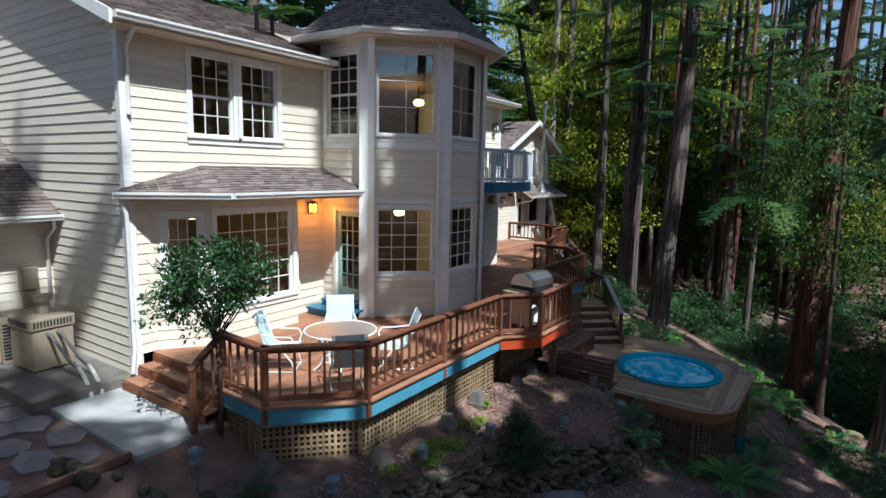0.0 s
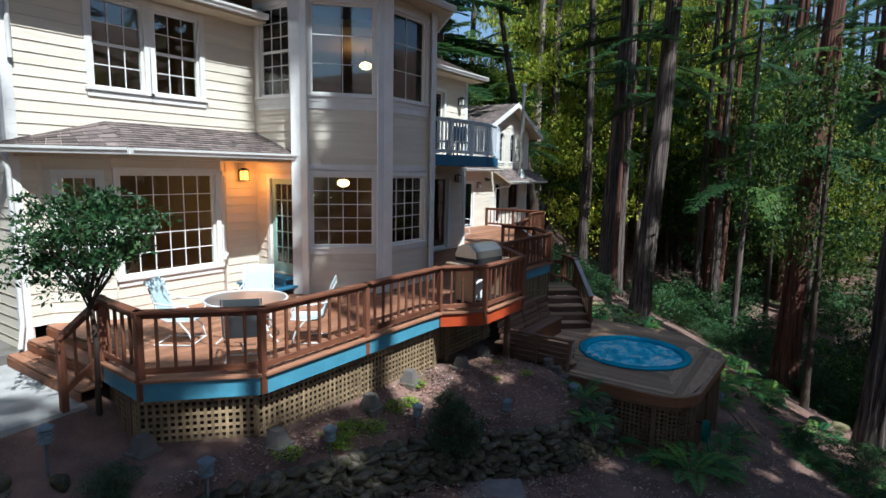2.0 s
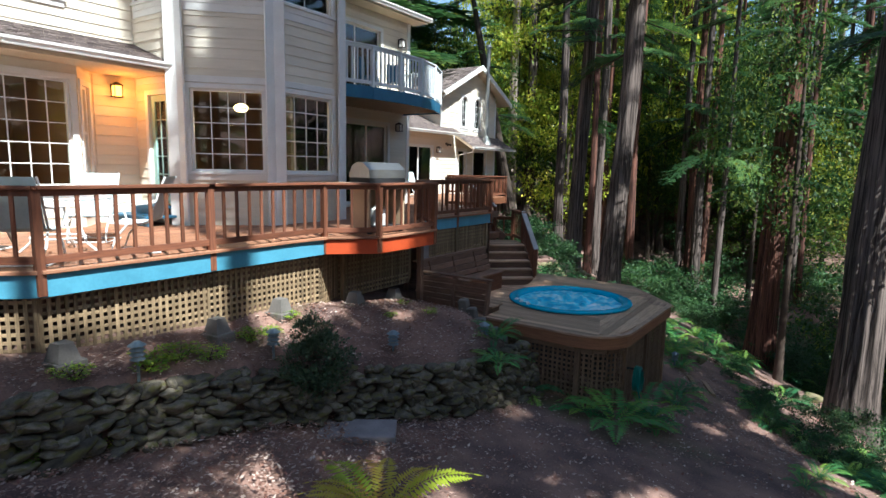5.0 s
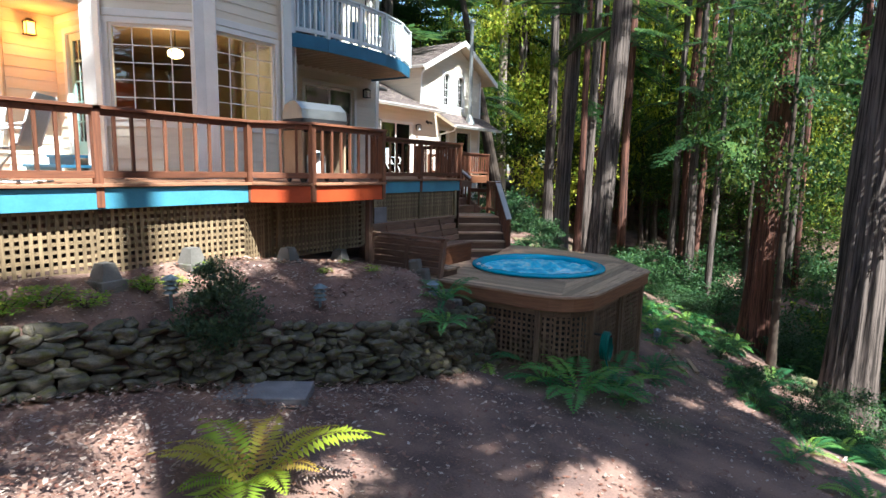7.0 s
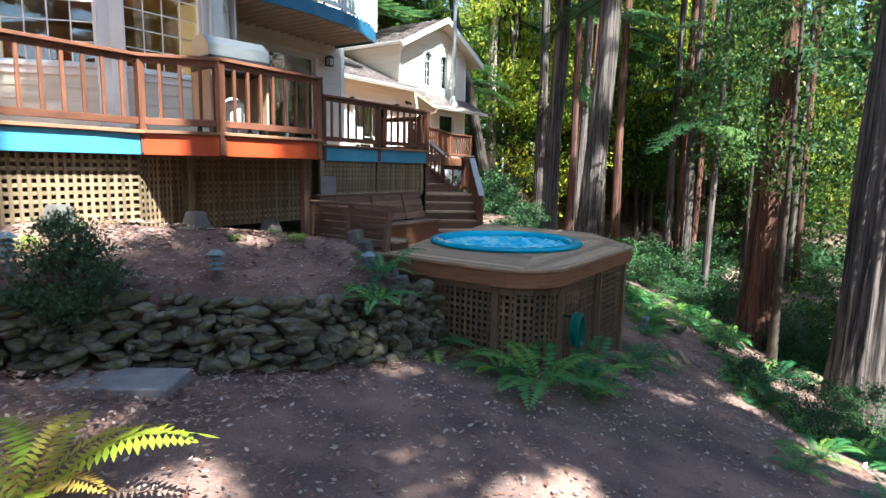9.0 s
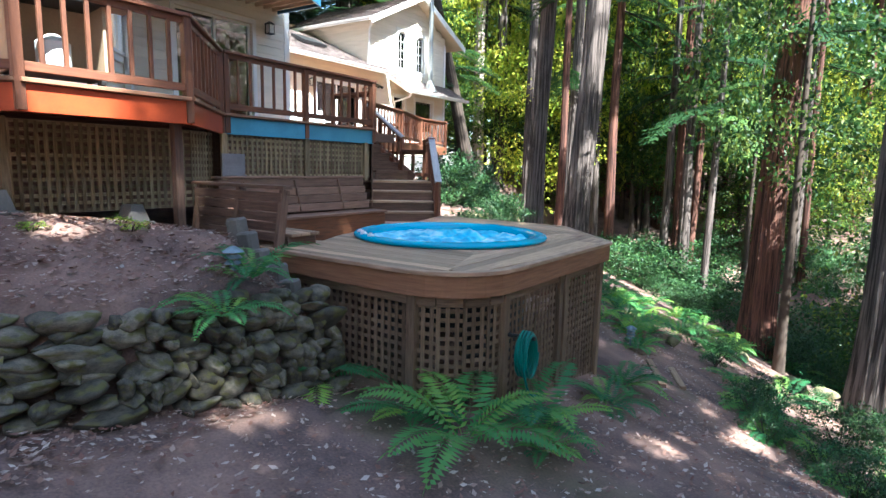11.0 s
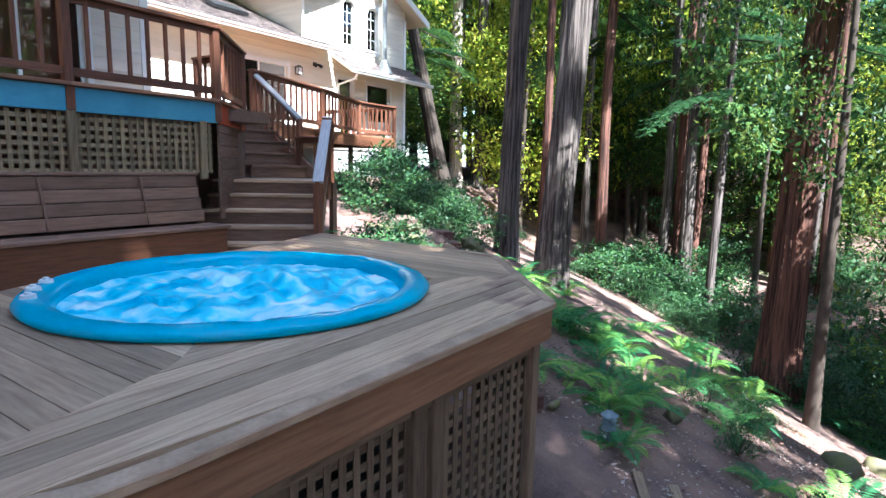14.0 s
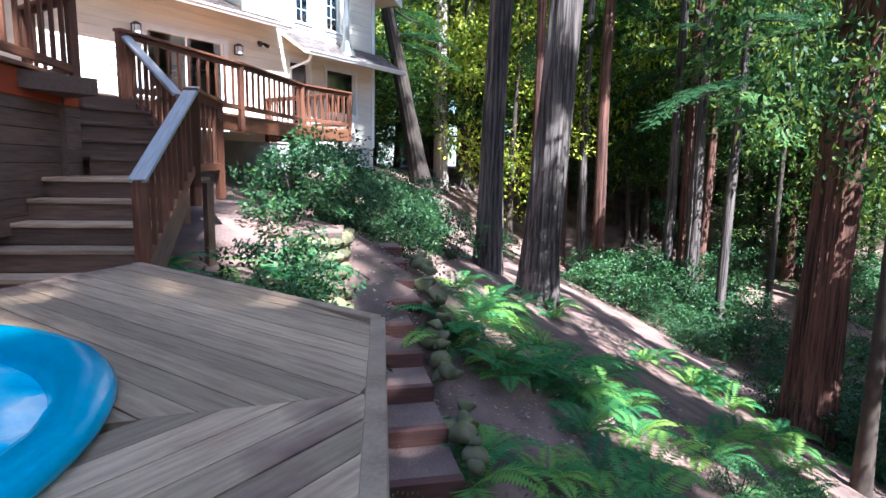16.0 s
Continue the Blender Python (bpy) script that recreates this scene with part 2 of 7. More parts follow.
HOSE = mat("green_hose", (0.012, 0.19, 0.15), (0.01, 0.14, 0.12), 0.35, 3.0, bump=0.02, vary=0.05)
MOSS = mat("mossy_stone", (0.13, 0.13, 0.045), (0.20, 0.165, 0.11), 0.95, 3.0, bump=0.9, vary=0.25, fine=30)
STEPWOOD = mat("path_step_timber", (0.16, 0.07, 0.055), (0.10, 0.05, 0.042), 0.9, 3.0, GRAIN, 0.5, vary=0.2)
AMBER = glow_mat("amber_lamp_glass", (1.0, 0.40, 0.05), 3.0)
WARMBULB = glow_mat("warm_lamp_glass", (1.0, 0.62, 0.25), 5.0)


def water_mat():
    m = bpy.data.materials.new("foaming_tub_water")
    m.use_nodes = True
    n, link = m.node_tree.nodes, m.node_tree.links.new
    b = n["Principled BSDF"]
    tc, nz, ramp = n.new("ShaderNodeTexCoord"), n.new("ShaderNodeTexNoise"), n.new("ShaderNodeValToRGB")
    nz.inputs["Scale"].default_value, nz.inputs["Detail"].default_value, nz.inputs["Distortion"].default_value = 3.2, 7.0, 0.9
    link(tc.outputs["Object"], nz.inputs["Vector"])
    e = ramp.color_ramp.elements
    e[0].position, e[0].color = 0.36, (0.015, 0.40, 0.66, 1)
    e[1].position, e[1].color = 0.68, (0.82, 0.96, 0.98, 1)
    e.new(0.50).color = (0.09, 0.68, 0.88, 1)
    link(nz.outputs["Fac"], ramp.inputs["Fac"])
    link(ramp.outputs["Color"], b.inputs["Base Color"])
    bp = n.new("ShaderNodeBump")
    bp.inputs["Strength"].default_value, bp.inputs["Distance"].default_value = 0.6, 0.04
    link(nz.outputs["Fac"], bp.inputs["Height"])
    link(bp.outputs["Normal"], b.inputs["Normal"])
    b.inputs["Roughness"].default_value = 0.4
    return m


WATER = water_mat()


# ---- building helpers ----
def finish(name, bm, material, smooth=False):
    me = bpy.data.meshes.new(name)
    bm.normal_update()
    bm.to_mesh(me)
    bm.free()
    me.materials.append(material)
    if smooth:
        me.polygons.foreach_set("use_smooth", [True] * len(me.polygons))
    return me


def thing(name, label, category, m=None, group="", kind=""):
    ob = new(name)
    ob.empty_display_size = 0.1
    if m is not None:
        ob.matrix_basis = m
    return tagged(ob, label, category, group, kind)


def place(name, me, parent=None, m=None, label=""):
    ob = new(name, me)
    if m is not None:
        ob.matrix_basis = m
    if parent is not None:
        ob.parent = parent
    if label:
        ob["label"] = label
    return ob


def part(name, bm, material, parent, label="", m=None, smooth=False):
    return place(name, finish(name, bm, material, smooth), parent, m, label)


def solid(name, bm, material, label, category, kind="", group="", m=None, smooth=False):
    return tagged(place(name, finish(name, bm, material, smooth), None, m), label, category, group, kind)


def box(bm, x0, x1, y0, y1, z0, z1, bev=0.0):
    g = bmesh.ops.create_cube(bm, size=1, matrix=Matrix.LocRotScale(((x0 + x1) / 2, (y0 + y1) / 2, (z0 + z1) / 2), None, (x1 - x0, y1 - y0, z1 - z0)))
    if bev:
        edges = list({e for v in g["verts"] for e in v.link_edges})
        bmesh.ops.bevel(bm, geom=edges, offset=bev, segments=1, affect='EDGES')
    return bm


def cyl(bm, p, q, r0, r1=None, seg=12):
    p, q = Vector(p), Vector(q)
    d = q - p
    m = Matrix.Translation((p + q) / 2) @ d.to_track_quat('Z', 'Y').to_matrix().to_4x4()
    bmesh.ops.create_cone(bm, cap_ends=True, segments=seg, radius1=r0, radius2=r0 if r1 is None else r1, depth=d.length, matrix=m)
    return bm


def tube(name, pts, r, material, parent=None, label=""):
    """A round bar or hose that follows the points."""
    cu = bpy.data.curves.new(name, 'CURVE')
    cu.dimensions, cu.bevel_depth, cu.bevel_resolution = '3D', r, 2
    sp = cu.splines.new('POLY')
    sp.points.add(len(pts) - 1)
    for a, p in zip(sp.points, pts):
        a.co = (*p, 1)
    tmp = bpy.data.objects.new(name, cu)
    me = bpy.data.meshes.new_from_object(tmp)
    bpy.data.objects.remove(tmp)
    me.materials.clear()
    me.materials.append(material)
    me.polygons.foreach_set("use_smooth", [True] * len(me.polygons))
    return place(name, me, parent, None, label)


BEAMS = {}


def beam(name, p, q, w, h, material, parent=None, bev=0.005, top=False, roll=0.0):
    """A squared timber from p to q; w across, h up. top: p and q lie on its upper face."""
    p, q = Vector(p), Vector(q)
    d = q - p
    key = (round(d.length, 3), w, h, bev, top, material.name)
    if key not in BEAMS:
        bm = bmesh.new()
        z1 = 0 if top else h / 2
        box(bm, 0, d.length, -w / 2, w / 2, z1 - h, z1, bev)
        BEAMS[key] = finish(name, bm, material)
    x = d.normalized()
    up = Vector((0, 0, 1)) if abs(x.z) < 0.95 else Vector((math.cos(roll), math.sin(roll), 0))
    y = up.cross(x).normalized()
    z = x.cross(y)
    m = Matrix((x, y, z)).transposed().to_4x4()
    m.translation = p
    return place(name, BEAMS[key], parent, m)


def prism(bm, pts, z0, z1):
    """A flat slab on a plan outline."""
    lo = [bm.verts.new((x, y, z0)) for x, y in pts]
    hi = [bm.verts.new((x, y, z1)) for x, y in pts]
    n = len(pts)
    area = sum(pts[i][0] * pts[(i + 1) % n][1] - pts[(i + 1) % n][0] * pts[i][1] for i in range(n))
    if area < 0:
        lo.reverse(), hi.reverse()
    bm.faces.new(hi)
    bm.faces.new(lo[::-1])
    for i in range(n):
        j = (i + 1) % n
        bm.faces.new((lo[i], lo[j], hi[j], hi[i]))
    return bm


def crossings(poly, x):
    out = []
    for i in range(len(poly)):
        (x0, y0), (x1, y1) = poly[i], poly[(i + 1) % len(poly)]
        if (x0 <= x) != (x1 <= x):
            out.append(y0 + (y1 - y0) * (x - x0) / (x1 - x0))
    return sorted(out)


def boards(parent, poly, z, width, thick, material, turn=0.0, gap=0.006, jog=4.0, name="plank", hole=None):
    """Deck boards that fill a plan outline, each a piece of its own. turn: direction of the boards (degrees from the y axis)."""
    r, inv = Matrix.Rotation(radians(turn), 2), Matrix.Rotation(radians(-turn), 2)
    pl = [tuple(inv @ Vector(p)) for p in poly]
    hl = [tuple(inv @ Vector(p)) for p in hole] if hole else None
    xs = [p[0] for p in pl]
    x, rng = min(xs) + 0.001, random.Random(5)
    while x < max(xs) - 0.01:
        xa, xb = x + gap / 2, min(x + width - gap / 2, max(xs) - 0.001)
        ca, cb = crossings(pl, xa), crossings(pl, xb)
        if len(ca) != len(cb):
            ca = cb = crossings(pl, (xa + xb) / 2)
        pairs = [(ca[k], ca[k + 1], cb[k], cb[k + 1]) for k in range(0, len(ca) - 1, 2)]
        if hl:
            ha, hb = crossings(hl, xa), crossings(hl, xb)
            if len(ha) != 2 or len(hb) != 2:
                ha = hb = crossings(hl, (xa + xb) / 2)
            if len(ha) == 2:
                pairs = [q for a0, a1, b0, b1 in pairs for q in ((a0, min(a1, ha[0]), b0, min(b1, hb[0])), (max(a0, ha[1]), a1, max(b0, hb[1]), b1))]
        for a0, a1, b0, b1 in pairs:
            if a1 - a0 < 0.02 or b1 - b0 < 0.02:
                continue
            cuts = [0.0]
            n = max(1, round(((a1 - a0) + (b1 - b0)) / 2 / jog))
            cuts = [0.0] + [min(0.95, max(0.05, (i + rng.uniform(-0.25, 0.25)) / n)) for i in range(1, n)] + [1.0]
            for u, v in zip(cuts, cuts[1:]):
                ya0, ya1, yb0, yb1 = (a0 + (a1 - a0) * u, a0 + (a1 - a0) * v - 0.003, b0 + (b1 - b0) * u, b0 + (b1 - b0) * v - 0.003)
                if min(ya1 - ya0, yb1 - yb0) < 0.02:
                    continue
                cy = (ya0 + yb1) / 2
                bm = prism(bmesh.new(), [(xa - x, ya0 - cy), (xb - x, yb0 - cy), (xb - x, yb1 - cy), (xa - x, ya1 - cy)], -thick, 0)
                # the grain runs along the local x axis
                bmesh.ops.rotate(bm, verts=bm.verts, matrix=Matrix.Rotation(radians(-90), 3, 'Z'))
                w = r @ Vector((x, cy))
                place(name, finish(name, bm, material), parent, pose(w.x, w.y, z + rng.uniform(-0.0015, 0.0015), 0, 0, turn + 90))
        x += width


def railing(label, pts, z, height, material, posts=None, foot=0.28, spacing=0.2, cap=0.14, group="deck railings", capmat=None):
    """A wooden railing along plan points (x, y) or (x, y, z): posts, cap, lower rail and square balusters."""
    P = [Vector((*p, z)) if len(p) == 2 else Vector(p) for p in pts]
    ob = thing("deck_railing", label, "railing", Matrix.Translation(P[0]), group)
    o = P[0]
    for p in P:
        a = p - o
        beam("post", a + Vector((0, 0, -foot)), a + Vector((0, 0, height - 0.035)), 0.09, 0.09, material, ob)
    for p, q in zip(P, P[1:]):
        a, b = p - o, q - o
        d = (b - a)
        flat = Vector((d.x, d.y, 0)).normalized()
        up = Vector((0, 0, 1))
        ext = d.normalized() * 0.05
        beam("cap_rail", a + up * height - ext, b + up * height + ext, cap, 0.04, capmat or material, ob, top=True)
        beam("upper_rail", a + up * (height - 0.075), b + up * (height - 0.075), 0.035, 0.07, material, ob)
        beam("lower_rail", a + up * 0.11, b + up * 0.11, 0.04, 0.085, material, ob)
        n = max(1, int(d.length / spacing))
        for i in range(1, n):
            c = a + d * (i / n)
            beam("baluster", c + up * 0.07, c + up * (height - 0.045), 0.038, 0.038, material, ob, bev=0.003, roll=math.atan2(flat.y, flat.x))
    return ob


def lattice(parent, p, q, z0, z1, material, pitch=0.09, slat=0.042):
    """Square lattice between plan points p and q: upright slats in front of level ones."""
    p, q = Vector((*p, 0)), Vector((*q, 0))
    d = q - p
    u = d.normalized()
    nrm = Vector((u.y, -u.x, 0))
    n = int(d.length / pitch)
    for i in range(n + 1):
        c = p + u * (i * pitch + 0.02) + nrm * 0.003
        if i * pitch + 0.04 < d.length:
            beam("upright_slat", c + Vector((0, 0, z0)), c + Vector((0, 0, z1)), slat, 0.006, material, parent, bev=0.0, roll=math.atan2(nrm.y, nrm.x))
    k = int((z1 - z0) / pitch)
    for j in range(k + 1):
        z = z0 + 0.02 + j * pitch
        if z < z1:
            beam("level_slat", p + Vector((0, 0, z)) - nrm * 0.004, q + Vector((0, 0, z)) - nrm * 0.004, 0.006, slat, material, parent, bev=0.0)


def wall_frame(p, q):
    """Local frame of a wall from p to q: x along it, y inward, z up; the outside is on the right hand."""
    d = Vector((q[0] - p[0], q[1] - p[1], 0))
    return Matrix.Translation((p[0], p[1], 0)) @ Matrix.Rotation(math.atan2(d.y, d.x), 4, 'Z'), d.length


def spans(s0, s1, holes):
    out, s = [], s0
    for a, b in sorted(holes):
        if a > s:
            out.append((s, min(a, s1)))
        s = max(s, b)
    if s < s1:
        out.append((s, s1))
    return [(a, b) for a, b in out if b - a > 0.03]


CLAP = {}


def clapboard(length, h, material):
    key = (round(length, 3), round(h, 3), material.name)
    if key not in CLAP:
        bm = bmesh.new()
        sec = [(0.0, 0.0), (-0.024, 0.0), (-0.020, 0.004), (-0.006, h), (0.0, h)]
        ends = [[bm.verts.new((x, y, z)) for y, z in sec] for x in (0, length)]
        n = len(sec)
        for i in range(n):
            j = (i + 1) % n
            bm.faces.new((ends[0][i], ends[0][j], ends[1][j], ends[1][i]))
        bm.faces.new(ends[0][::-1])
        bm.faces.new(ends[1])
        bmesh.ops.recalc_face_normals(bm, faces=bm.faces)
        CLAP[key] = finish("clapboard", bm, material)
    return CLAP[key]


def house_wall(name, p, q, z0, z1, holes=(), course=0.185, label="cream painted lap siding wall", top=None, skip=()):
    """A wall with real openings (s0, s1, z0, z1), faced with lap siding. top(s): roofline where it is not level."""
    m, length = wall_frame(p, q)
    bm = bmesh.new()
    zs = sorted({z0, z1, *[h[2] for h in holes], *[h[3] for h in holes]})
    zs = [z for z in zs if z0 <= z <= z1]
    for a, b in zip(zs, zs[1:]):
        mid = (a + b) / 2
        for s, e in spans(0, length, [(h[0], h[1]) for h in holes if h[2] < mid < h[3]]):
            box(bm, s, e, 0.0, 0.14, a, b)
    if top:
        n = 12
        for i in range(n):
            s, e = length * i / n, length * (i + 1) / n
            zt = min(top(s), top(e))
            if zt > z1:
                box(bm, s, e, 0.0, 0.14, z1, zt)
    ob = solid(name, bm, SIDING, label, "wall", "structure", m=m)
    z = z0
    while z < (z1 if not top else max(top(length * i / 20) for i in range(21))) - 0.02:
        h = course + 0.012
        if not top and z + h > z1:
            h = z1 - z
        blocks = [(a - 0.1, b + 0.1) for a, b, c, d in holes if c - 0.1 < z + course / 2 < d + 0.1]
        blocks += [(a, b) for a, b, c, d in skip if c < z + course / 2 < d]
        lo, hi = 0.0, length
        if top:
            ok = [length * i / 60 for i in range(61) if top(length * i / 60) > z + course * 0.7]
            if not ok:
                break
            lo, hi = min(ok), max(ok)
        for s, e in spans(lo, hi, blocks):
            place("clapboard", clapboard(e - s, h, SIDING), ob, Matrix.Translation((s, 0, z)))
        z += course
    return ob


def window(m, s0, s1, z0, z1, cols, rows, label, hung=False, casing=0.11, arch=False, sill=True, tealed=False, reveal=0.07, name="window_1"):
    """A window in a wall's frame: casing, sill, frame, pane and muntins, set in a real opening."""
    ob = thing(name, label, "window", m @ Matrix.Translation((s0, 0, z0)), "", "structure")
    w, h = s1 - s0, z1 - z0
    c = casing
    fm = TEALDOOR if tealed else TRIM
    for x0, x1, y0, y1, n in ((-c, 0, 0, h, "side_casing"), (w, w + c, 0, h, "side_casing"), (-c, w + c, h, h + c, "head_casing")):
        part(n, box(bmesh.new(), x0, x1, -0.04, 0.0, y0, y1, 0.004), TRIM, ob)
    if sill:
        part("window_sill", box(bmesh.new(), -c - 0.03, w + c + 0.03, -0.075, 0.0, -0.055, 0.0, 0.006), TRIM, ob)
        part("apron", box(bmesh.new(), -c, w + c, -0.04, 0.0, -0.16, -0.058, 0.004), TRIM, ob)
    f = 0.045
    bm = bmesh.new()
    for x0, x1, y0, y1 in ((0, f, 0, h), (w - f, w, 0, h), (f, w - f, 0, f), (f, w - f, h - f, h)):
        box(bm, x0, x1, reveal - 0.05, reveal + 0.03, y0, y1, 0.004)
    part("window_frame", bm, fm, ob)
    pane = part("pane", box(bmesh.new(), f, w - f, reveal - 0.002, reveal + 0.002, f, h - f), GLASS, ob)
    pane.visible_shadow = False
    iw, ih = w - 2 * f, h - 2 * f
    if hung:
        part("meeting_rail", box(bmesh.new(), f, w - f, reveal - 0.035, reveal + 0.02, h / 2 - 0.025, h / 2 + 0.025, 0.004), fm, ob)
    for i in range(1, cols):
        x = f + iw * i / cols
        part("muntin", box(bmesh.new(), x - 0.009, x + 0.009, reveal - 0.014, reveal - 0.004, f, h - f), fm, ob)
    for j in range(1, rows):
        if hung and j * 2 == rows:
            continue
        z = f + ih * j / rows
        part("muntin", box(bmesh.new(), f, w - f, reveal - 0.012, reveal - 0.003, z - 0.009, z + 0.009), fm, ob)
    if arch:
        bm = bmesh.new()
        n = 10
        for i in range(n):
            a0, a1 = math.pi * i / n, math.pi * (i + 1) / n
            pts = []
            for a, rr in ((a0, w / 2), (a1, w / 2), (a1, w / 2 + c), (a0, w / 2 + c)):
                pts.append((w / 2 + rr * math.cos(a), h - w / 2 + rr * math.sin(a)))
            lo = [bm.verts.new((x, -0.045, z)) for x, z in pts]
            hi = [bm.verts.new((x, -0.005, z)) for x, z in pts]
            bm.faces.new(lo), bm.faces.new(hi[::-1])
            for k in range(4):
                bm.faces.new((lo[k], hi[k], hi[(k + 1) % 4], lo[(k + 1) % 4]))
        bmesh.ops.recalc_face_normals(bm, faces=bm.faces)
        part("arched_casing", bm, TRIM, ob)
    return ob


def shingles(parent, a, b, c, d, course=0.13, width=0.2, thick=0.012):
    """Shingle courses on the roof plane a, b (eave) to d, c (ridge): one joined part of overlapping tabs."""
    a, b, c, d = (Vector(v) for v in (a, b, c, d))
    nrm = (b - a).cross(d - a).normalized()
    if nrm.z < 0:
        nrm = -nrm
    rows = max(1, int(((d + c) / 2 - (a + b) / 2).length / course))
    rng = random.Random(rows)
    verts, faces = [], []
    for j in range(rows):
        f0, f1 = j / rows, min(1.0, (j + 1.25) / rows)
        l0, r0, l1, r1 = a.lerp(d, f0), b.lerp(c, f0), a.lerp(d, f1), b.lerp(c, f1)
        length = (r0 - l0).length
        if length < 0.05:
            continue
        x = -rng.uniform(0, width)
        while x < length:
            w = width * rng.uniform(0.75, 1.25)
            u0, u1 = max(0, x) / length, min(length, x + w - 0.006) / length
            if u1 > u0:
                t = thick * rng.uniform(0.8, 1.5)
                k = len(verts)
                p0, p1, p2, p3 = l0.lerp(r0, u0), l0.lerp(r0, u1), l1.lerp(r1, u1), l1.lerp(r1, u0)
                verts += [p0 + nrm * 0.006, p1 + nrm * 0.006, p0 + nrm * (t + 0.008), p1 + nrm * (t + 0.008), p2 + nrm * 0.003, p3 + nrm * 0.003]
                faces += [(k, k + 1, k + 3, k + 2), (k + 2, k + 3, k + 4, k + 5)]
            x += w
    me = bpy.data.meshes.new("shingle_course")
    me.from_pydata([tuple(v) for v in verts], [], faces)
    me.materials.append(SHINGLE)
    ob = place("shingle_courses", me, parent)
    ob["kind"] = "stuff"
    return ob


def roof_plane(parent, a, b, c, d, thick=0.12):
    """Roof deck under the shingles, with its thickness, and the shingles on it."""
    bm = bmesh.new()
    hi = [bm.verts.new(v) for v in (a, b, c, d)]
    lo = [bm.verts.new((v[0], v[1], v[2] - thick)) for v in (a, b, c, d)]
    bm.faces.new(hi), bm.faces.new(lo[::-1])
    for i in range(4):
        j = (i + 1) % 4
        if (hi[i].co - hi[j].co).length > 1e-4:
            bm.faces.new((hi[i], lo[i], lo[j], hi[j]))
    bmesh.ops.remove_doubles(bm, verts=bm.verts, dist=1e-4)
    bmesh.ops.recalc_face_normals(bm, faces=bm.faces)
    part("roof_deck", bm, SOFFIT, parent)
    shingles(parent, a, b, c, d)


def gutter(parent, p, q):
    """A white K-profile gutter from p to q, its back on the eave."""
    p, q = Vector(p), Vector(q)
    d = q - p
    m = Matrix.Translation(p) @ Matrix.Rotation(math.atan2(d.y, d.x), 4, 'Z')
    bm = bmesh.new()
    sec = [(0, 0), (0, -0.11), (-0.075, -0.11), (-0.09, -0.07), (-0.115, -0.04), (-0.12, 0), (-0.11, 0), (-0.105, -0.035), (-0.075, -0.095), (-0.01, -0.10), (-0.01, 0)]
    e = [[bm.verts.new((x, y, z)) for y, z in sec] for x in (0, d.length)]
    for i in range(len(sec)):
        j = (i + 1) % len(sec)
        bm.faces.new((e[0][i], e[0][j], e[1][j], e[1][i]))
    for y in (0, d.length):
        box(bm, y - 0.003, y + 0.003, -0.118, 0, -0.108, -0.002)
    bmesh.ops.recalc_face_normals(bm, faces=bm.faces)
    return part("gutter", bm, TRIM, parent, "white metal gutter", m)


# ---- ground ----
BANK = [(-8.2, 2.6), (-6.6, 3.5), (-5.0, 4.6), (-4.75, 6.6), (-4.45, 8.2), (-3.75, 9.5), (-3.1, 10.6), (-2.85, 11.9), (-2.7, 12.75), (-5.9, 12.95), (-6.25, 14.0), (-6.3, 17.4), (-7.3, 18.9), (-8.6, 21.5), (-11.0, 29.0)]


def bank_side(x, y, line=None):
    """Distance from the line of the stone wall, positive on the house's side."""
    best = None
    for (x0, y0), (x1, y1) in zip(line or BANK, (line or BANK)[1:]):
        dx, dy = x1 - x0, y1 - y0
        t = np.clip(((x - x0) * dx + (y - y0) * dy) / (dx * dx + dy * dy), 0, 1)
        px, py = x - x0 - t * dx, y - y0 - t * dy
        d = np.hypot(px, py) * np.sign(dx * py - dy * px)
        best = d if best is None else np.where(np.abs(d) < np.abs(best), d, best)
    return best


def smooth(a, b, v):
    t = np.clip((v - a) / (b - a), 0, 1)
    return t * t * (3 - 2 * t)


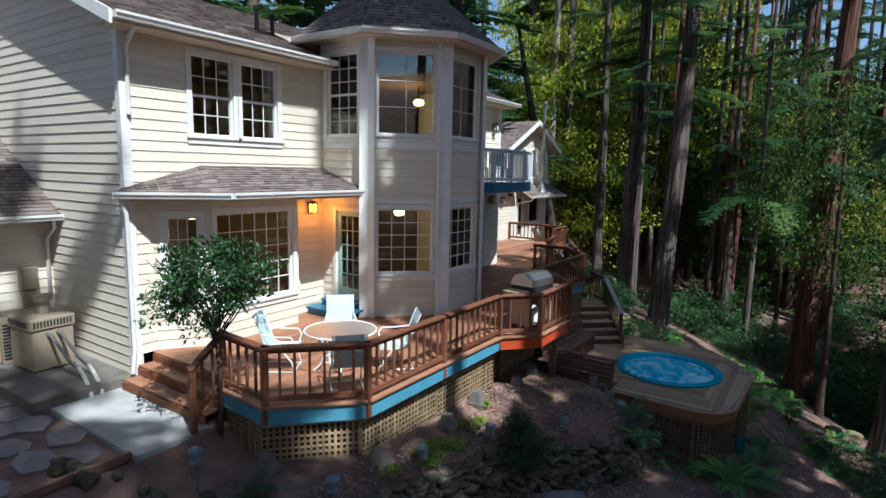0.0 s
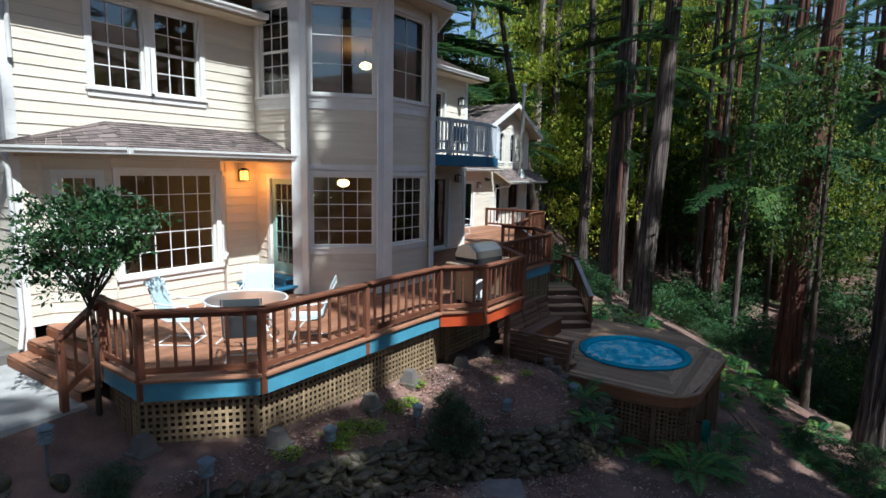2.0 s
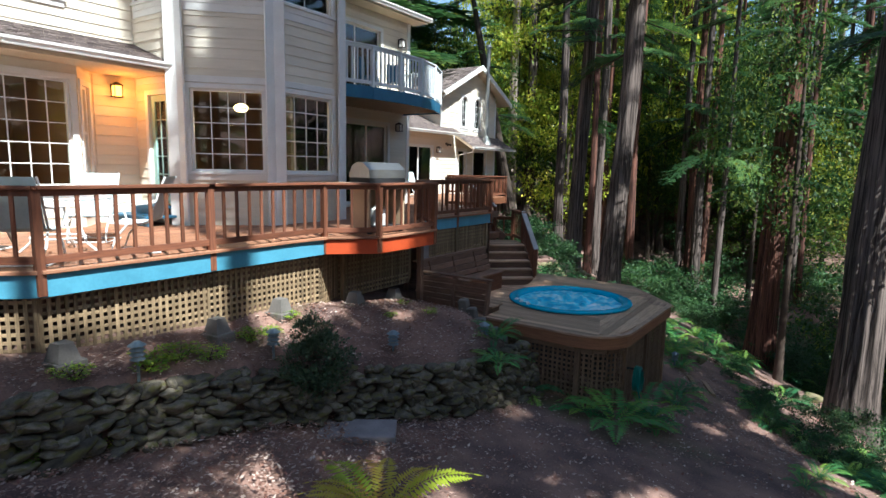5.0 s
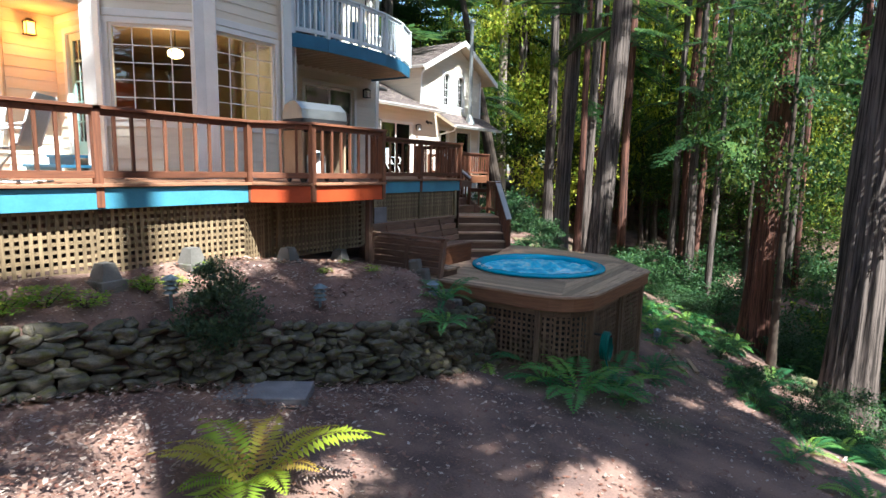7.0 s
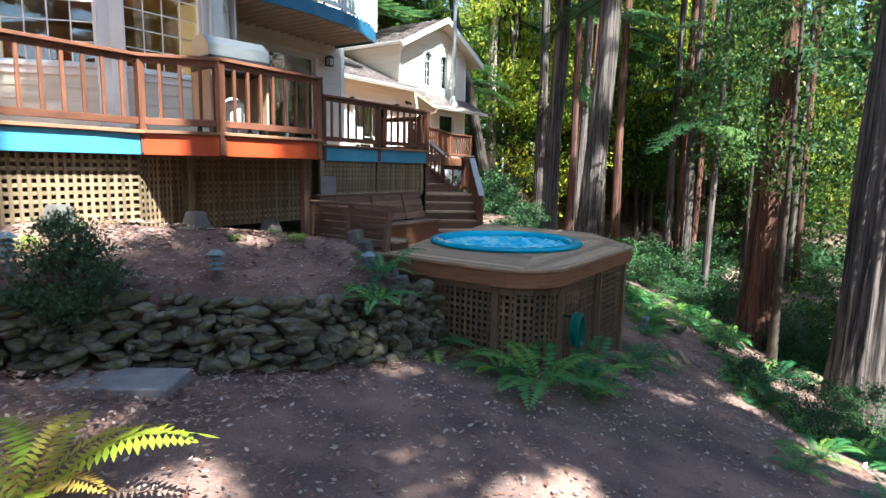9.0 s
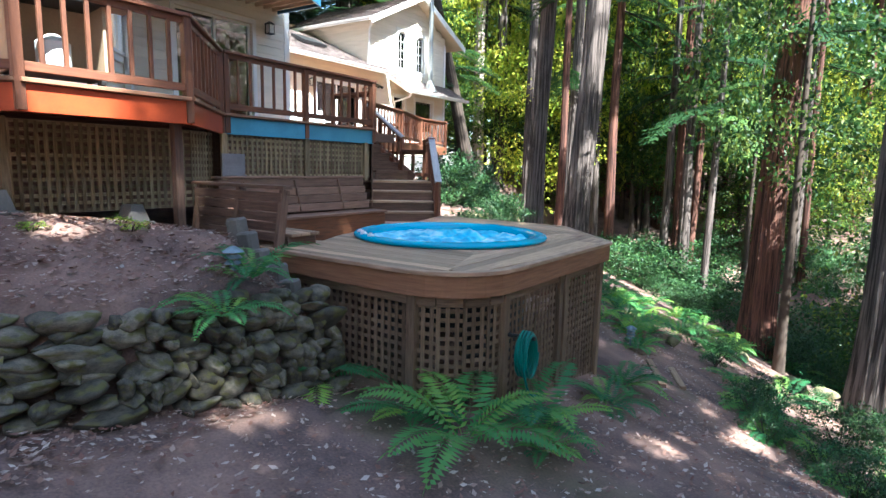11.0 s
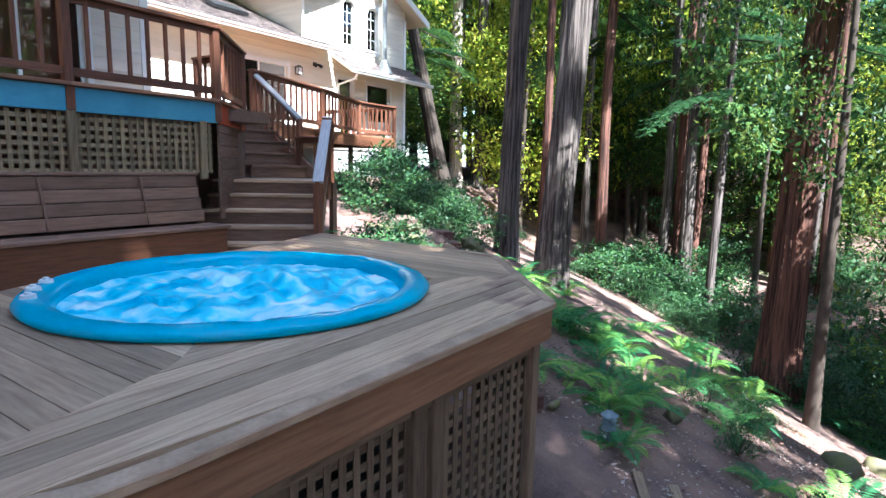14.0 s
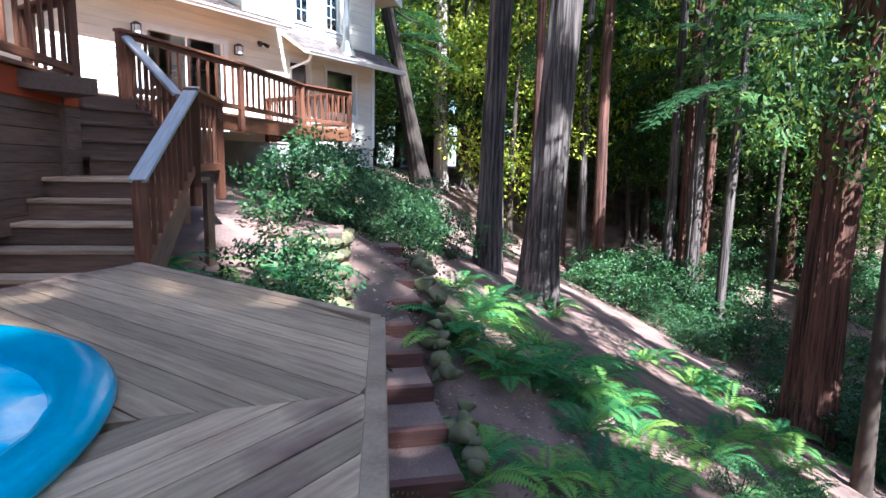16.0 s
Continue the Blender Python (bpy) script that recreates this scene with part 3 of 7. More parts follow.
def height(x, y):
    x, y = np.asarray(x, float), np.asarray(y, float)
    yard = -2.25 - 0.12 * (y - 9) - 0.1 * (x + 4)
    hill = -2.9 - 0.15 * (y - 12.5) - 0.1 * np.maximum(0, y - 22) - 0.35 * (x + 1.5)
    k = smooth(13, 18, y)
    z = yard * (1 - k) + hill * k
    z = z - 0.22 * np.maximum(0, x - 2.5) * (1 - smooth(14, 22, x)) + 0.42 * np.maximum(0, y - 38) * smooth(38, 50, y) + 0.25 * np.maximum(0, x - 16)
    z = np.maximum(z, -9.5 + 0.5 * np.maximum(0, x - 14) + 0.3 * np.maximum(0, y - 36))
    z = z + 0.75 * np.exp(-((x + 6.3) ** 2 + (y - 21.6) ** 2) / 5.0)
    d = bank_side(x, y)
    top = np.minimum(-0.92 - 0.03 * np.maximum(0, y - 6) - 0.12 * np.maximum(0, y - 9.5), -1.0 - 0.14 * (y - 4.5) + 0.2 * smooth(10.8, 12.3, y) + 0.42 * np.abs(bank_side(x, y, BANK[:8])))
    top = np.minimum(top, -1.47 - 0.5 * (x + 4.2) + 0.45 * np.maximum(0, 12.6 - y) + 3 * smooth(13.0, 14.0, y))
    inner = smooth(0.0, 0.25, d) * (1 - smooth(17.5, 20.5, y))
    z = z * (1 - inner) + top * inner
    back = smooth(0.2, 4.0, d) * smooth(17.5, 20.5, y)
    z = z * (1 - back) + np.minimum(z + 1.2, -0.95) * back
    under = smooth(-6.2, -5.9, x) * smooth(12.9, 13.1, y) * smooth(18.4, 18.1, y) * smooth(-1.0, -1.4, x)
    z = z * (1 - under) + np.minimum(z, -2.5 - 0.1 * (y - 13)) * under
    pat = smooth(-7.2, -7.5, x) * smooth(6.2, 5.6, y)
    z = z * (1 - pat) - 0.64 * pat
    z = np.where(z > 25, 25 + (z - 25) * 0.1, z)
    return z


def axis(lo, hi, step, far, grow=1.22):
    v, s, x = list(np.arange(lo, hi, step)), step, hi
    while x < far:
        v.append(x)
        s *= grow
        x += s
    v.append(far)
    s, x, w = step, lo, []
    while x > -far:
        s *= grow
        x -= s
        w.append(x)
    return np.array(w[::-1] + v)


GX, GY = axis(-12.0, 5.0, 0.14, 450.0), axis(2.0, 32.0, 0.14, 450.0)
gx, gy = np.meshgrid(GX, GY)
gz = height(gx, gy)
for sc_, am_ in ((0.9, 0.035), (3.7, 0.018), (0.16, 0.10)):
    gz += np.array([noise.noise((a * sc_, b * sc_, 3.0)) for a, b in zip(gx.ravel(), gy.ravel())]).reshape(gx.shape) * am_
me = bpy.data.meshes.new("ground")
nx, ny = len(GX), len(GY)
idx = np.arange(nx * ny).reshape(ny, nx)
quads = np.stack([idx[:-1, :-1], idx[:-1, 1:], idx[1:, 1:], idx[1:, :-1]], -1).reshape(-1, 4)
me.from_pydata(np.stack([gx, gy, gz], -1).reshape(-1, 3).tolist(), [], quads.tolist())
me.materials.append(SOIL)
me.polygons.foreach_set("use_smooth", [True] * len(me.polygons))
tagged(new("ground", me), "dark leaf-strewn forest soil sloping down from the house", "ground", "", "structure")


def gh(x, y):
    return float(height(x, y))


# ---- main house ----
FX = -10.2
OCT, INR = Vector((-9.55, 11.9)), 2.05
HS = INR * math.tan(math.pi / 8)
V1, V2, V3, V4 = (-9.55 + HS, 9.85), (-7.5, 11.9 - HS), (-7.5, 11.9 + HS), (-9.55 + HS, 13.95)

f1, _ = wall_frame((FX, 5.2), (FX, 9.85))
house_wall("wall_front", (FX, 5.2), (FX, 9.85), 0.0, 5.85, [(1.30, 2.22, 4.02, 5.55), (2.42, 3.34, 4.02, 5.55), (0.45, 3.75, 0.5, 2.75)], label="sunlit cream lap siding front wall of the house")
window(f1, 1.30, 2.22, 4.02, 5.55, 3, 4, "white double-hung window with grille bars, upper floor", hung=True, name="window_1")
window(f1, 2.42, 3.34, 4.02, 5.55, 3, 4, "white double-hung window with grille bars, upper floor", hung=True, name="window_2")
house_wall("wall_gable", (-18.0, 5.2), (FX, 5.2), -0.6, 5.85, [], label="cream lap siding gable wall with streaks of sun", top=lambda s: 5.85 + 0.41 * min(s + 3, 7.8 - s) if s > 2.4 else 5.85 + 0.41 * (s + 3))
bm = bmesh.new()
box(bm, FX - 0.12, FX + 0.035, 5.15, 5.19, -0.4, 5.9, 0.004)
box(bm, FX, FX + 0.035, 5.19, 5.31, -0.4, 5.9, 0.004)
solid("corner_board", bm, TRIM, "white corner trim board on the siding", "trim", "structure")
# bay under the porch roof
BX = -9.62
BAY = [(FX, 5.62), (BX, 6.42), (BX, 8.52), (FX, 9.0)]
for i, (p, q) in enumerate(zip(BAY, BAY[1:])):
    fm_, ln = wall_frame(p, q)
    if i == 1:
        hole = [(0.12, ln - 0.12, 0.72, 2.55)]
    elif i == 0:
        hole = [(0.22, ln - 0.2, 0.85, 2.5)]
    else:
        hole = [(0.16, ln - 0.16, 0.85, 2.5)]
    house_wall("wall_bay", p, q, 0.0, 2.9, hole, label="cream siding wall of the ground floor bay")
    a, b, c, d = hole[0]
    window(fm_, a, b, c, d, (3, 6, 2)[i], (4, 5, 4)[i], "white grille window of the bay", hung=i != 1, casing=0.1, name="window_bay")
# porch roof over the bay and the door
EZ = 2.97
roof = thing("porch_roof", "brown shingled lean-to roof over the bay with white gutter", "roof", kind="structure")
roof_plane(roof, (-8.85, 6.35, EZ), (-8.85, 9.95, EZ), (FX, 9.95, 3.45), (FX, 6.65, 3.45))
roof_plane(roof, (-10.12, 4.98, EZ), (-8.85, 6.35, EZ), (FX, 6.65, 3.45), (FX, 5.2, 3.05))
gutter(roof, (-8.83, 6.35, EZ), (-8.83, 9.85, EZ))
gutter(roof, (-10.12, 4.95, EZ), (-8.83, 6.35, EZ))
bm = bmesh.new()
prism(bm, [(-8.9, 6.38), (-8.9, 9.84), (FX, 9.84), (FX, 5.2)], 2.80, 2.85)
part("soffit", bm, SOFFIT, roof)
tube("downspout", [(-10.08, 5.02, 2.85), (-10.10, 5.12, 2.6), (-10.13, 5.15, 0.1), (-10.1, 5.08, -0.3)], 0.04, TRIM, roof)

# tower
TOW = [(FX, 9.85), V1, V2, V3, V4, (FX, 13.95)]
upper = {0: [(0.22, 1.18, 4.2, 6.05)], 1: [(0.19, 1.51, 4.22, 6.05)], 2: [(0.19, 1.51, 4.22, 6.05)], 3: [(0.19, 1.51, 4.22, 6.05)], 4: []}
lower = {0: [(0.50, 1.28, 0.38, 2.45)], 1: [(0.19, 1.51, 1.02, 2.55)], 2: [(0.19, 1.51, 1.02, 2.55)], 3: [(0.19, 1.51, 1.02, 2.55)], 4: []}
for i, (p, q) in enumerate(zip(TOW, TOW[1:])):
    fm_, ln = wall_frame(p, q)
    house_wall("wall_tower", p, q, -0.05, 6.4, upper[i] + lower[i], label="cream siding face of the octagonal tower", skip=[(-1, 0.12, 0, 9), (ln - 0.12, ln + 1, 0, 9)])
    for a, b, c, d in upper[i]:
        window(fm_, a, b, c, d, 3 if i == 0 else 2, 6 if i == 0 else 3, "tall white tower window, upper floor", hung=i == 0, casing=0.09, name="window_tower")
    for a, b, c, d in lower[i]:
        if i:
            window(fm_, a, b, c, d, 4, 5, "white tower window with many small panes", casing=0.09, name="window_tower")
    bm = bmesh.new()
    box(bm, 0.12, ln - 0.12, -0.03, 0, 3.92, 4.06, 0.004)
    box(bm, 0.12, ln - 0.12, -0.03, 0, 2.66, 2.78, 0.004)
    solid("trim_band", bm, TRIM, "white trim band round the tower", "trim", "structure", m=fm_)
for p in (V1, V2, V3, V4):
    u = (Vector(p) - OCT).normalized() * 0.05
    bm = bmesh.new()
    ang = math.atan2(u.y, u.x)
    for sgn in (1, -1):
        t = Matrix.Translation((p[0] + u.x * 0.55, p[1] + u.y * 0.55, 0)) @ Matrix.Rotation(ang + sgn * radians(67.5) + (0 if sgn > 0 else math.pi), 4, 'Z')
        b2 = bmesh.new()
        x0, x1 = (0.0, 0.2) if sgn > 0 else (-0.2, 0.0)
        box(b2, x0 if sgn > 0 else 0.0, x1 if sgn > 0 else 0.2, -0.02, 0.02, -0.05, 6.35, 0.004)
        if sgn < 0:
            for v in b2.verts:
                v.co.x *= -1
            bmesh.ops.reverse_faces(b2, faces=b2.faces)
        for v in b2.verts:
            v.co = t @ v.co
        tmp = bpy.data.meshes.new("tmp")
        b2.to_mesh(tmp)
        b2.free()
        bm.from_mesh(tmp)
    solid("corner_board", bm, TRIM, "wide white corner board of the tower", "trim", "structure")
troof = thing("tower_roof", "grey shingled eight-sided tower roof with white fascia", "roof", kind="structure")
ER, TZ = 2.50 / math.cos(math.pi / 8), 6.42
ring = [(OCT.x + ER * math.cos(radians(22.5 + 45 * k)), OCT.y + ER * math.sin(radians(22.5 + 45 * k)), TZ) for k in range(8)]
apex = (OCT.x, OCT.y, TZ + 2.3)
for k in range(8):
    a, b = ring[k], ring[(k + 1) % 8]
    roof_plane(troof, a, b, apex, apex, 0.05)
    if k in (4, 5, 6, 7, 0, 1):
        gutter(troof, a, b)
bm = bmesh.new()
prism(bm, [(x, y) for x, y, z in ring], TZ - 0.14, TZ - 0.06)
part("soffit", bm, SOFFIT, troof)

# the door in the tower's side, on a blue step
fm_, ln = wall_frame(TOW[0], TOW[1])
door = thing("door_1", "pale teal glazed door with many small panes, closed", "door", fm_ @ Matrix.Translation((0.50, 0, 0.38)), kind="structure")
for n_, v in (("side_casing", (-0.1, 0, -0.04, 0, 0, 2.07)), ("side_casing", (0.78, 0.88, -0.04, 0, 0, 2.07)), ("head_casing", (-0.1, 0.88, -0.04, 0, 2.07, 2.17))):
    part(n_, box(bmesh.new(), *v, 0.004), TRIM, door)
bm = bmesh.new()
for v in ((0, 0.11, 0, 2.07), (0.67, 0.78, 0, 2.07), (0.11, 0.67, 0, 0.22), (0.11, 0.67, 1.95, 2.07)):
    box(bm, v[0], v[1], 0.03, 0.075, v[2], v[3], 0.004)
part("door_leaf", bm, TEALDOOR, door)
part("pane", box(bmesh.new(), 0.11, 0.67, 0.05, 0.055, 0.22, 1.95), GLASS, door).visible_shadow = False
for x in (0.297, 0.483):
    part("muntin", box(bmesh.new(), x - 0.01, x + 0.01, 0.036, 0.047, 0.22, 1.95), TEALDOOR, door)
for j in range(1, 5):
    z = 0.22 + 1.73 * j / 5
    part("muntin", box(bmesh.new(), 0.11, 0.67, 0.038, 0.048, z - 0.01, z + 0.01), TEALDOOR, door)
part("door_handle", cyl(bmesh.new(), (0.72, 0.03, 1.0), (0.72, -0.04, 1.0), 0.022), STEEL, door, smooth=True)
step = thing("door_step", "blue painted two-tread wooden step at the door", "step", kind="structure")
part("tread", box(bmesh.new(), -10.05, -8.75, 9.15, 9.82, 0.14, 0.19, 0.006), DARKBLUE, step)
part("tread", box(bmesh.new(), -9.85, -8.85, 9.45, 9.82, 0.31, 0.36, 0.006), DARKBLUE, step)
part("riser", box(bmesh.new(), -10.03, -8.78, 9.2, 9.24, 0.0, 0.14), DARKBLUE, step)
part("riser", box(bmesh.new(), -9.83, -8.87, 9.48, 9.52, 0.19, 0.31), DARKBLUE, step)

# house front beyond the tower, with the sliding door
f2, ln2 = wall_frame((FX, 13.95), (FX, 18.75))
house_wall("wall_front", (FX, 13.95), (FX, 18.75), 0.0, 5.85, [(1.85, 3.75, 0.06, 2.45), (1.2, 3.4, 3.15, 5.2)], label="cream lap siding wall behind the deck and balcony")
for a, b, c, d in ((1.85, 3.75, 0.06, 2.45), (1.2, 3.4, 3.15, 5.2)):
    sd = thing("sliding_door", "white framed sliding glass door", "door", f2 @ Matrix.Translation((a, 0, c)), "sliding doors", "structure")
    w, h = b - a, d - c
    for n_, v in (("side_casing", (-0.1, 0, -0.035, 0, 0, h)), ("side_casing", (w, w + 0.1, -0.035, 0, 0, h)), ("head_casing", (-0.1, w + 0.1, -0.035, 0, h, h + 0.1))):
        part(n_, box(bmesh.new(), *v, 0.004), TRIM, sd)
    for k in (0, 1):
        x0, x1, y = (0, w / 2 + 0.03, 0.03) if k == 0 else (w / 2 - 0.03, w, 0.07)
        bm = bmesh.new()
        for v in ((x0, x0 + 0.06, 0, h), (x1 - 0.06, x1, 0, h), (x0 + 0.06, x1 - 0.06, 0, 0.09), (x0 + 0.06, x1 - 0.06, h - 0.06, h)):
            box(bm, v[0], v[1], y, y + 0.035, v[2], v[3], 0.004)
        part("door_frame", bm, TRIM, sd)
        part("pane", box(bmesh.new(), x0 + 0.06, x1 - 0.06, y + 0.015, y + 0.019, 0.09, h - 0.06), GLASS, sd).visible_shadow = False
house_wall("wall_end", (FX, 18.75), (-13.55, 18.75), -0.3, 5.85, [], label="cream siding end wall of the main house", top=lambda s: 5.85 + 0.41 * s)
bm = bmesh.new()
box(bm, FX - 0.12, FX + 0.035, 18.76, 18.79, -0.3, 5.9, 0.004)
box(bm, FX, FX + 0.035, 18.63, 18.76, -0.3, 5.9, 0.004)
solid("corner_board", bm, TRIM, "white corner trim board on the siding", "trim", "structure")
# main roof
mroof = thing("main_roof", "dappled grey-brown shingle roof with white gutter", "roof", kind="structure")
rx0, rz0, rx1 = -9.66, 5.86, -14.4
rz1 = rz0 + 0.41 * (rx0 - rx1)
roof_plane(mroof, (rx0, 4.85, rz0), (rx0, 9.6, rz0), (rx1, 9.6, rz1), (rx1, 4.85, rz1))
roof_plane(mroof, (rx0, 14.2, rz0), (rx0, 19.1, rz0), (rx1, 19.1, rz1), (rx1, 14.2, rz1))
roof_plane(mroof, (-11.9, 9.6, rz0 + 0.41 * 2.24), (-11.9, 14.2, rz0 + 0.41 * 2.24), (rx1, 14.2, rz1), (rx1, 9.6, rz1))
roof_plane(mroof, (-19.2, 19.1, rz0), (-19.2, 4.85, rz0), (rx1, 4.85, rz1), (rx1, 19.1, rz1))
gutter(mroof, (rx0 + 0.02, 4.85, rz0), (rx0 + 0.02, 9.75, rz0))
gutter(mroof, (rx0 + 0.02, 14.0, rz0), (rx0 + 0.02, 19.1, rz0))
part("soffit", box(bmesh.new(), -10.25, -9.68, 4.9, 9.8, 5.70, 5.74), SOFFIT, mroof)
part("soffit", box(bmesh.new(), -10.25, -9.68, 13.9, 19.05, 5.70, 5.74), SOFFIT, mroof)
bm = bmesh.new()
for k, (a, b) in enumerate((((rx0, rz0), (rx1, rz1)), ((-19.2, rz0), (rx1, rz1)))):
    vs = [bm.verts.new((x, y, z + o)) for y in (4.80, 4.85) for (x, z), o in ((a, 0.02), (b, 0.02), (b, -0.2), (a, -0.2))]
    for f in ((0, 1, 2, 3), (7, 6, 5, 4), (0, 4, 5, 1), (1, 5, 6, 2), (2, 6, 7, 3), (3, 7, 4, 0)):
        bm.faces.new([vs[i] for i in f])
bmesh.ops.recalc_face_normals(bm, faces=bm.faces)
part("rake_board", bm, TRIM, mroof)
tube("downspout", [(-9.75, 5.25, 5.78), (-9.8, 5.25, 5.68), (-10.13, 5.28, 5.45), (-10.13, 5.28, 4.3)], 0.04, TRIM, mroof)
for y, h in ((9.0, 0.45), (9.45, 0.35)):
    vent = solid("roof_vent", cyl(cyl(bmesh.new(), (-11.4, y, 6.45), (-11.4, y, 6.6 + h), 0.05), (-11.4, y, 6.6 + h), (-11.4, y, 6.68 + h), 0.08), BLACK, "dark metal vent pipe on the shingle roof", "vent pipe", smooth=False)

# rooms behind the glass
def room(name, x0, x1, y0, y1, z0, z1, label):
    bm = bmesh.new()
    box(bm, x0, x0 + 0.1, y0, y1, z0, z1)
    box(bm, x0, x1, y0, y0 + 0.1, z0, z1)
    box(bm, x0, x1, y1 - 0.1, y1, z0, z1)
    return solid(name, bm, INTERIOR, label, "wall", "structure")


for z, nm in ((0.02, "floor_lower"), (2.86, "floor_upper"), (5.62, "ceiling")):
    bm = bmesh.new()
    box(bm, -18.0, FX - 0.15, 5.35, 18.6, z, z + 0.16)
    prism(bm, [(FX - 0.15, 9.99), (V1[0] - 0.05, 9.99), (V2[0] - 0.15, V2[1] + 0.05), (V3[0] - 0.15, V3[1] - 0.05), (V4[0] - 0.05, 13.81), (FX - 0.15, 13.81)], z + 0.003, z + 0.157)
    solid(nm, bm, INTERIOR, "plain brown floor of the rooms", "floor", "structure")
room("wall_inner", -14.5, FX - 0.16, 5.4, 9.3, 0.18, 2.86, "brown inner room walls")
room("wall_inner", -14.5, FX - 0.16, 9.3, 14.6, 0.18, 2.86, "brown inner room walls")
room("wall_inner", -14.5, FX - 0.16, 14.6, 18.55, 0.18, 2.86, "brown inner room walls")
room("wall_inner", -14.5, FX - 0.16, 5.4, 18.55, 3.03, 5.62, "brown inner room walls")


def pendant(x, y, z, zc):
    ob = thing("pendant_lamp", "glowing round glass pendant lamp indoors", "lamp", pose(x, y, z), "pendant lamps")
    bm = bmesh.new()
    bmesh.ops.create_uvsphere(bm, u_segments=16, v_segments=10, radius=0.15)
    for v in bm.verts:
        v.co.z *= 0.62
    part("shade", bm, WARMBULB, ob, smooth=True)
    part("stem", cyl(bmesh.new(), (0, 0, 0.08), (0, 0, zc - z), 0.01), BLACK, ob)
    part("collar", cyl(bmesh.new(), (0, 0, 0.07), (0, 0, 0.13), 0.05, 0.03), BLACK, ob)
    return ob


pendant(-9.1, 11.5, 2.35, 2.86)
pendant(-11.6, 7.3, 2.35, 2.86)
pendant(-9.2, 12.4, 5.2, 5.62)
solid("dining_cabinet", box(box(bmesh.new(), -14.3, -13.8, 10.4, 13.4, 0.18, 1.1, 0.01), -14.3, -13.9, 10.5, 13.3, 1.1, 2.3, 0.01), ROOMRED, "reddish wooden cabinet against the inner wall", "cabinet")
solid("room_screen", box(bmesh.new(), -10.75, -10.68, 16.3, 17.9, 0.18, 2.3, 0.01), ROOMRED, "red-brown panel inside the sliding door", "panel")
lamp((-9.6, 11.6, 2.0), 26)
lamp((-11.5, 7.4, 2.0), 18)
lamp((-9.4, 12.2, 4.9), 18)


def wall_lantern(p, face, lit, label):
    """A small box lantern on a wall plate; face: degrees of its outward direction."""
    ob = thing("wall_lantern", label, "lamp", pose(*p, 0, 0, face), "wall lanterns")
    part("back_plate", box(bmesh.new(), 0, 0.02, -0.05, 0.05, -0.12, 0.12, 0.004), BLACK, ob)
    part("arm", box(bmesh.new(), 0.02, 0.12, -0.012, 0.012, 0.11, 0.13), BLACK, ob)
    for sx in (0.05, 0.19):
        for sy in (-0.07, 0.07):
            part("cage_bar", box(bmesh.new(), sx - 0.006, sx + 0.006, sy - 0.006, sy + 0.006, -0.115, 0.09), BLACK, ob)
    part("base", box(bmesh.new(), 0.035, 0.205, -0.085, 0.085, -0.13, -0.115), BLACK, ob)
    bm = bmesh.new()
    bmesh.ops.create_cone(bm, cap_ends=True, segments=4, radius1=0.13, radius2=0.03, depth=0.06, matrix=Matrix.Translation((0.12, 0, 0.12)) @ Matrix.Rotation(radians(45), 4, 'Z'))
    part("cap", bm, BLACK, ob)
    part("lamp_glass", box(bmesh.new(), 0.06, 0.18, -0.06, 0.06, -0.11, 0.08), AMBER if lit else PVC, ob)
    return ob


wall_lantern((FX + 0.03, 9.42, 2.52), 0, True, "lit amber glass box lantern on the siding")
lamp((FX + 0.42, 9.42, 2.42), 8, (1.0, 0.33, 0.05))
wall_lantern((FX + 0.03, 18.1, 2.42), 0, False, "unlit dark metal box lantern on the siding")

# balcony
BA = [(-8.35, 13.75), (-8.12, 14.6), (-8.05, 15.6), (-8.1, 16.6), (-8.3, 17.5), (-8.75, 18.45)]
balc = thing("balcony", "curved balcony with white railing and blue fascia", "balcony", kind="structure")
bm = bmesh.new()
prism(bm, BA + [(FX + 0.03, 18.45), (FX + 0.03, 13.98)], 2.98, 3.10)
part("floor_slab", bm, SOFFIT, balc)
for i in range(18):
    y = 14.05 + i * 0.25
    xo = np.interp(y, [p[1] for p in BA], [p[0] for p in BA]) - 0.06
    beam("joist", (FX + 0.03, y, 2.92), (float(xo), y, 2.92), 0.045, 0.13, SOFFIT, balc, 0.0)
for p, q in zip(BA, BA[1:]):
    beam("fascia_board", (*p, 3.12), (*q, 3.12), 0.045, 0.3, DARKBLUE, balc, 0.003, top=True)
beam("fascia_board", (*BA[-1], 3.12), (FX + 0.03, 18.45, 3.12), 0.045, 0.3, DARKBLUE, balc, 0.003, top=True)
railing("white painted balcony railing with square balusters", [BA[0], BA[1], BA[2], BA[3], BA[4], BA[5], (FX + 0.1, 18.45)], 3.10, 1.0, GREYTRIM, foot=0.0, spacing=0.13, cap=0.1, group="balcony railing")
lamp_c = wall_lantern((FX + 0.03, 18.2, 5.0), 0, False, "unlit dark metal box lantern on the siding")

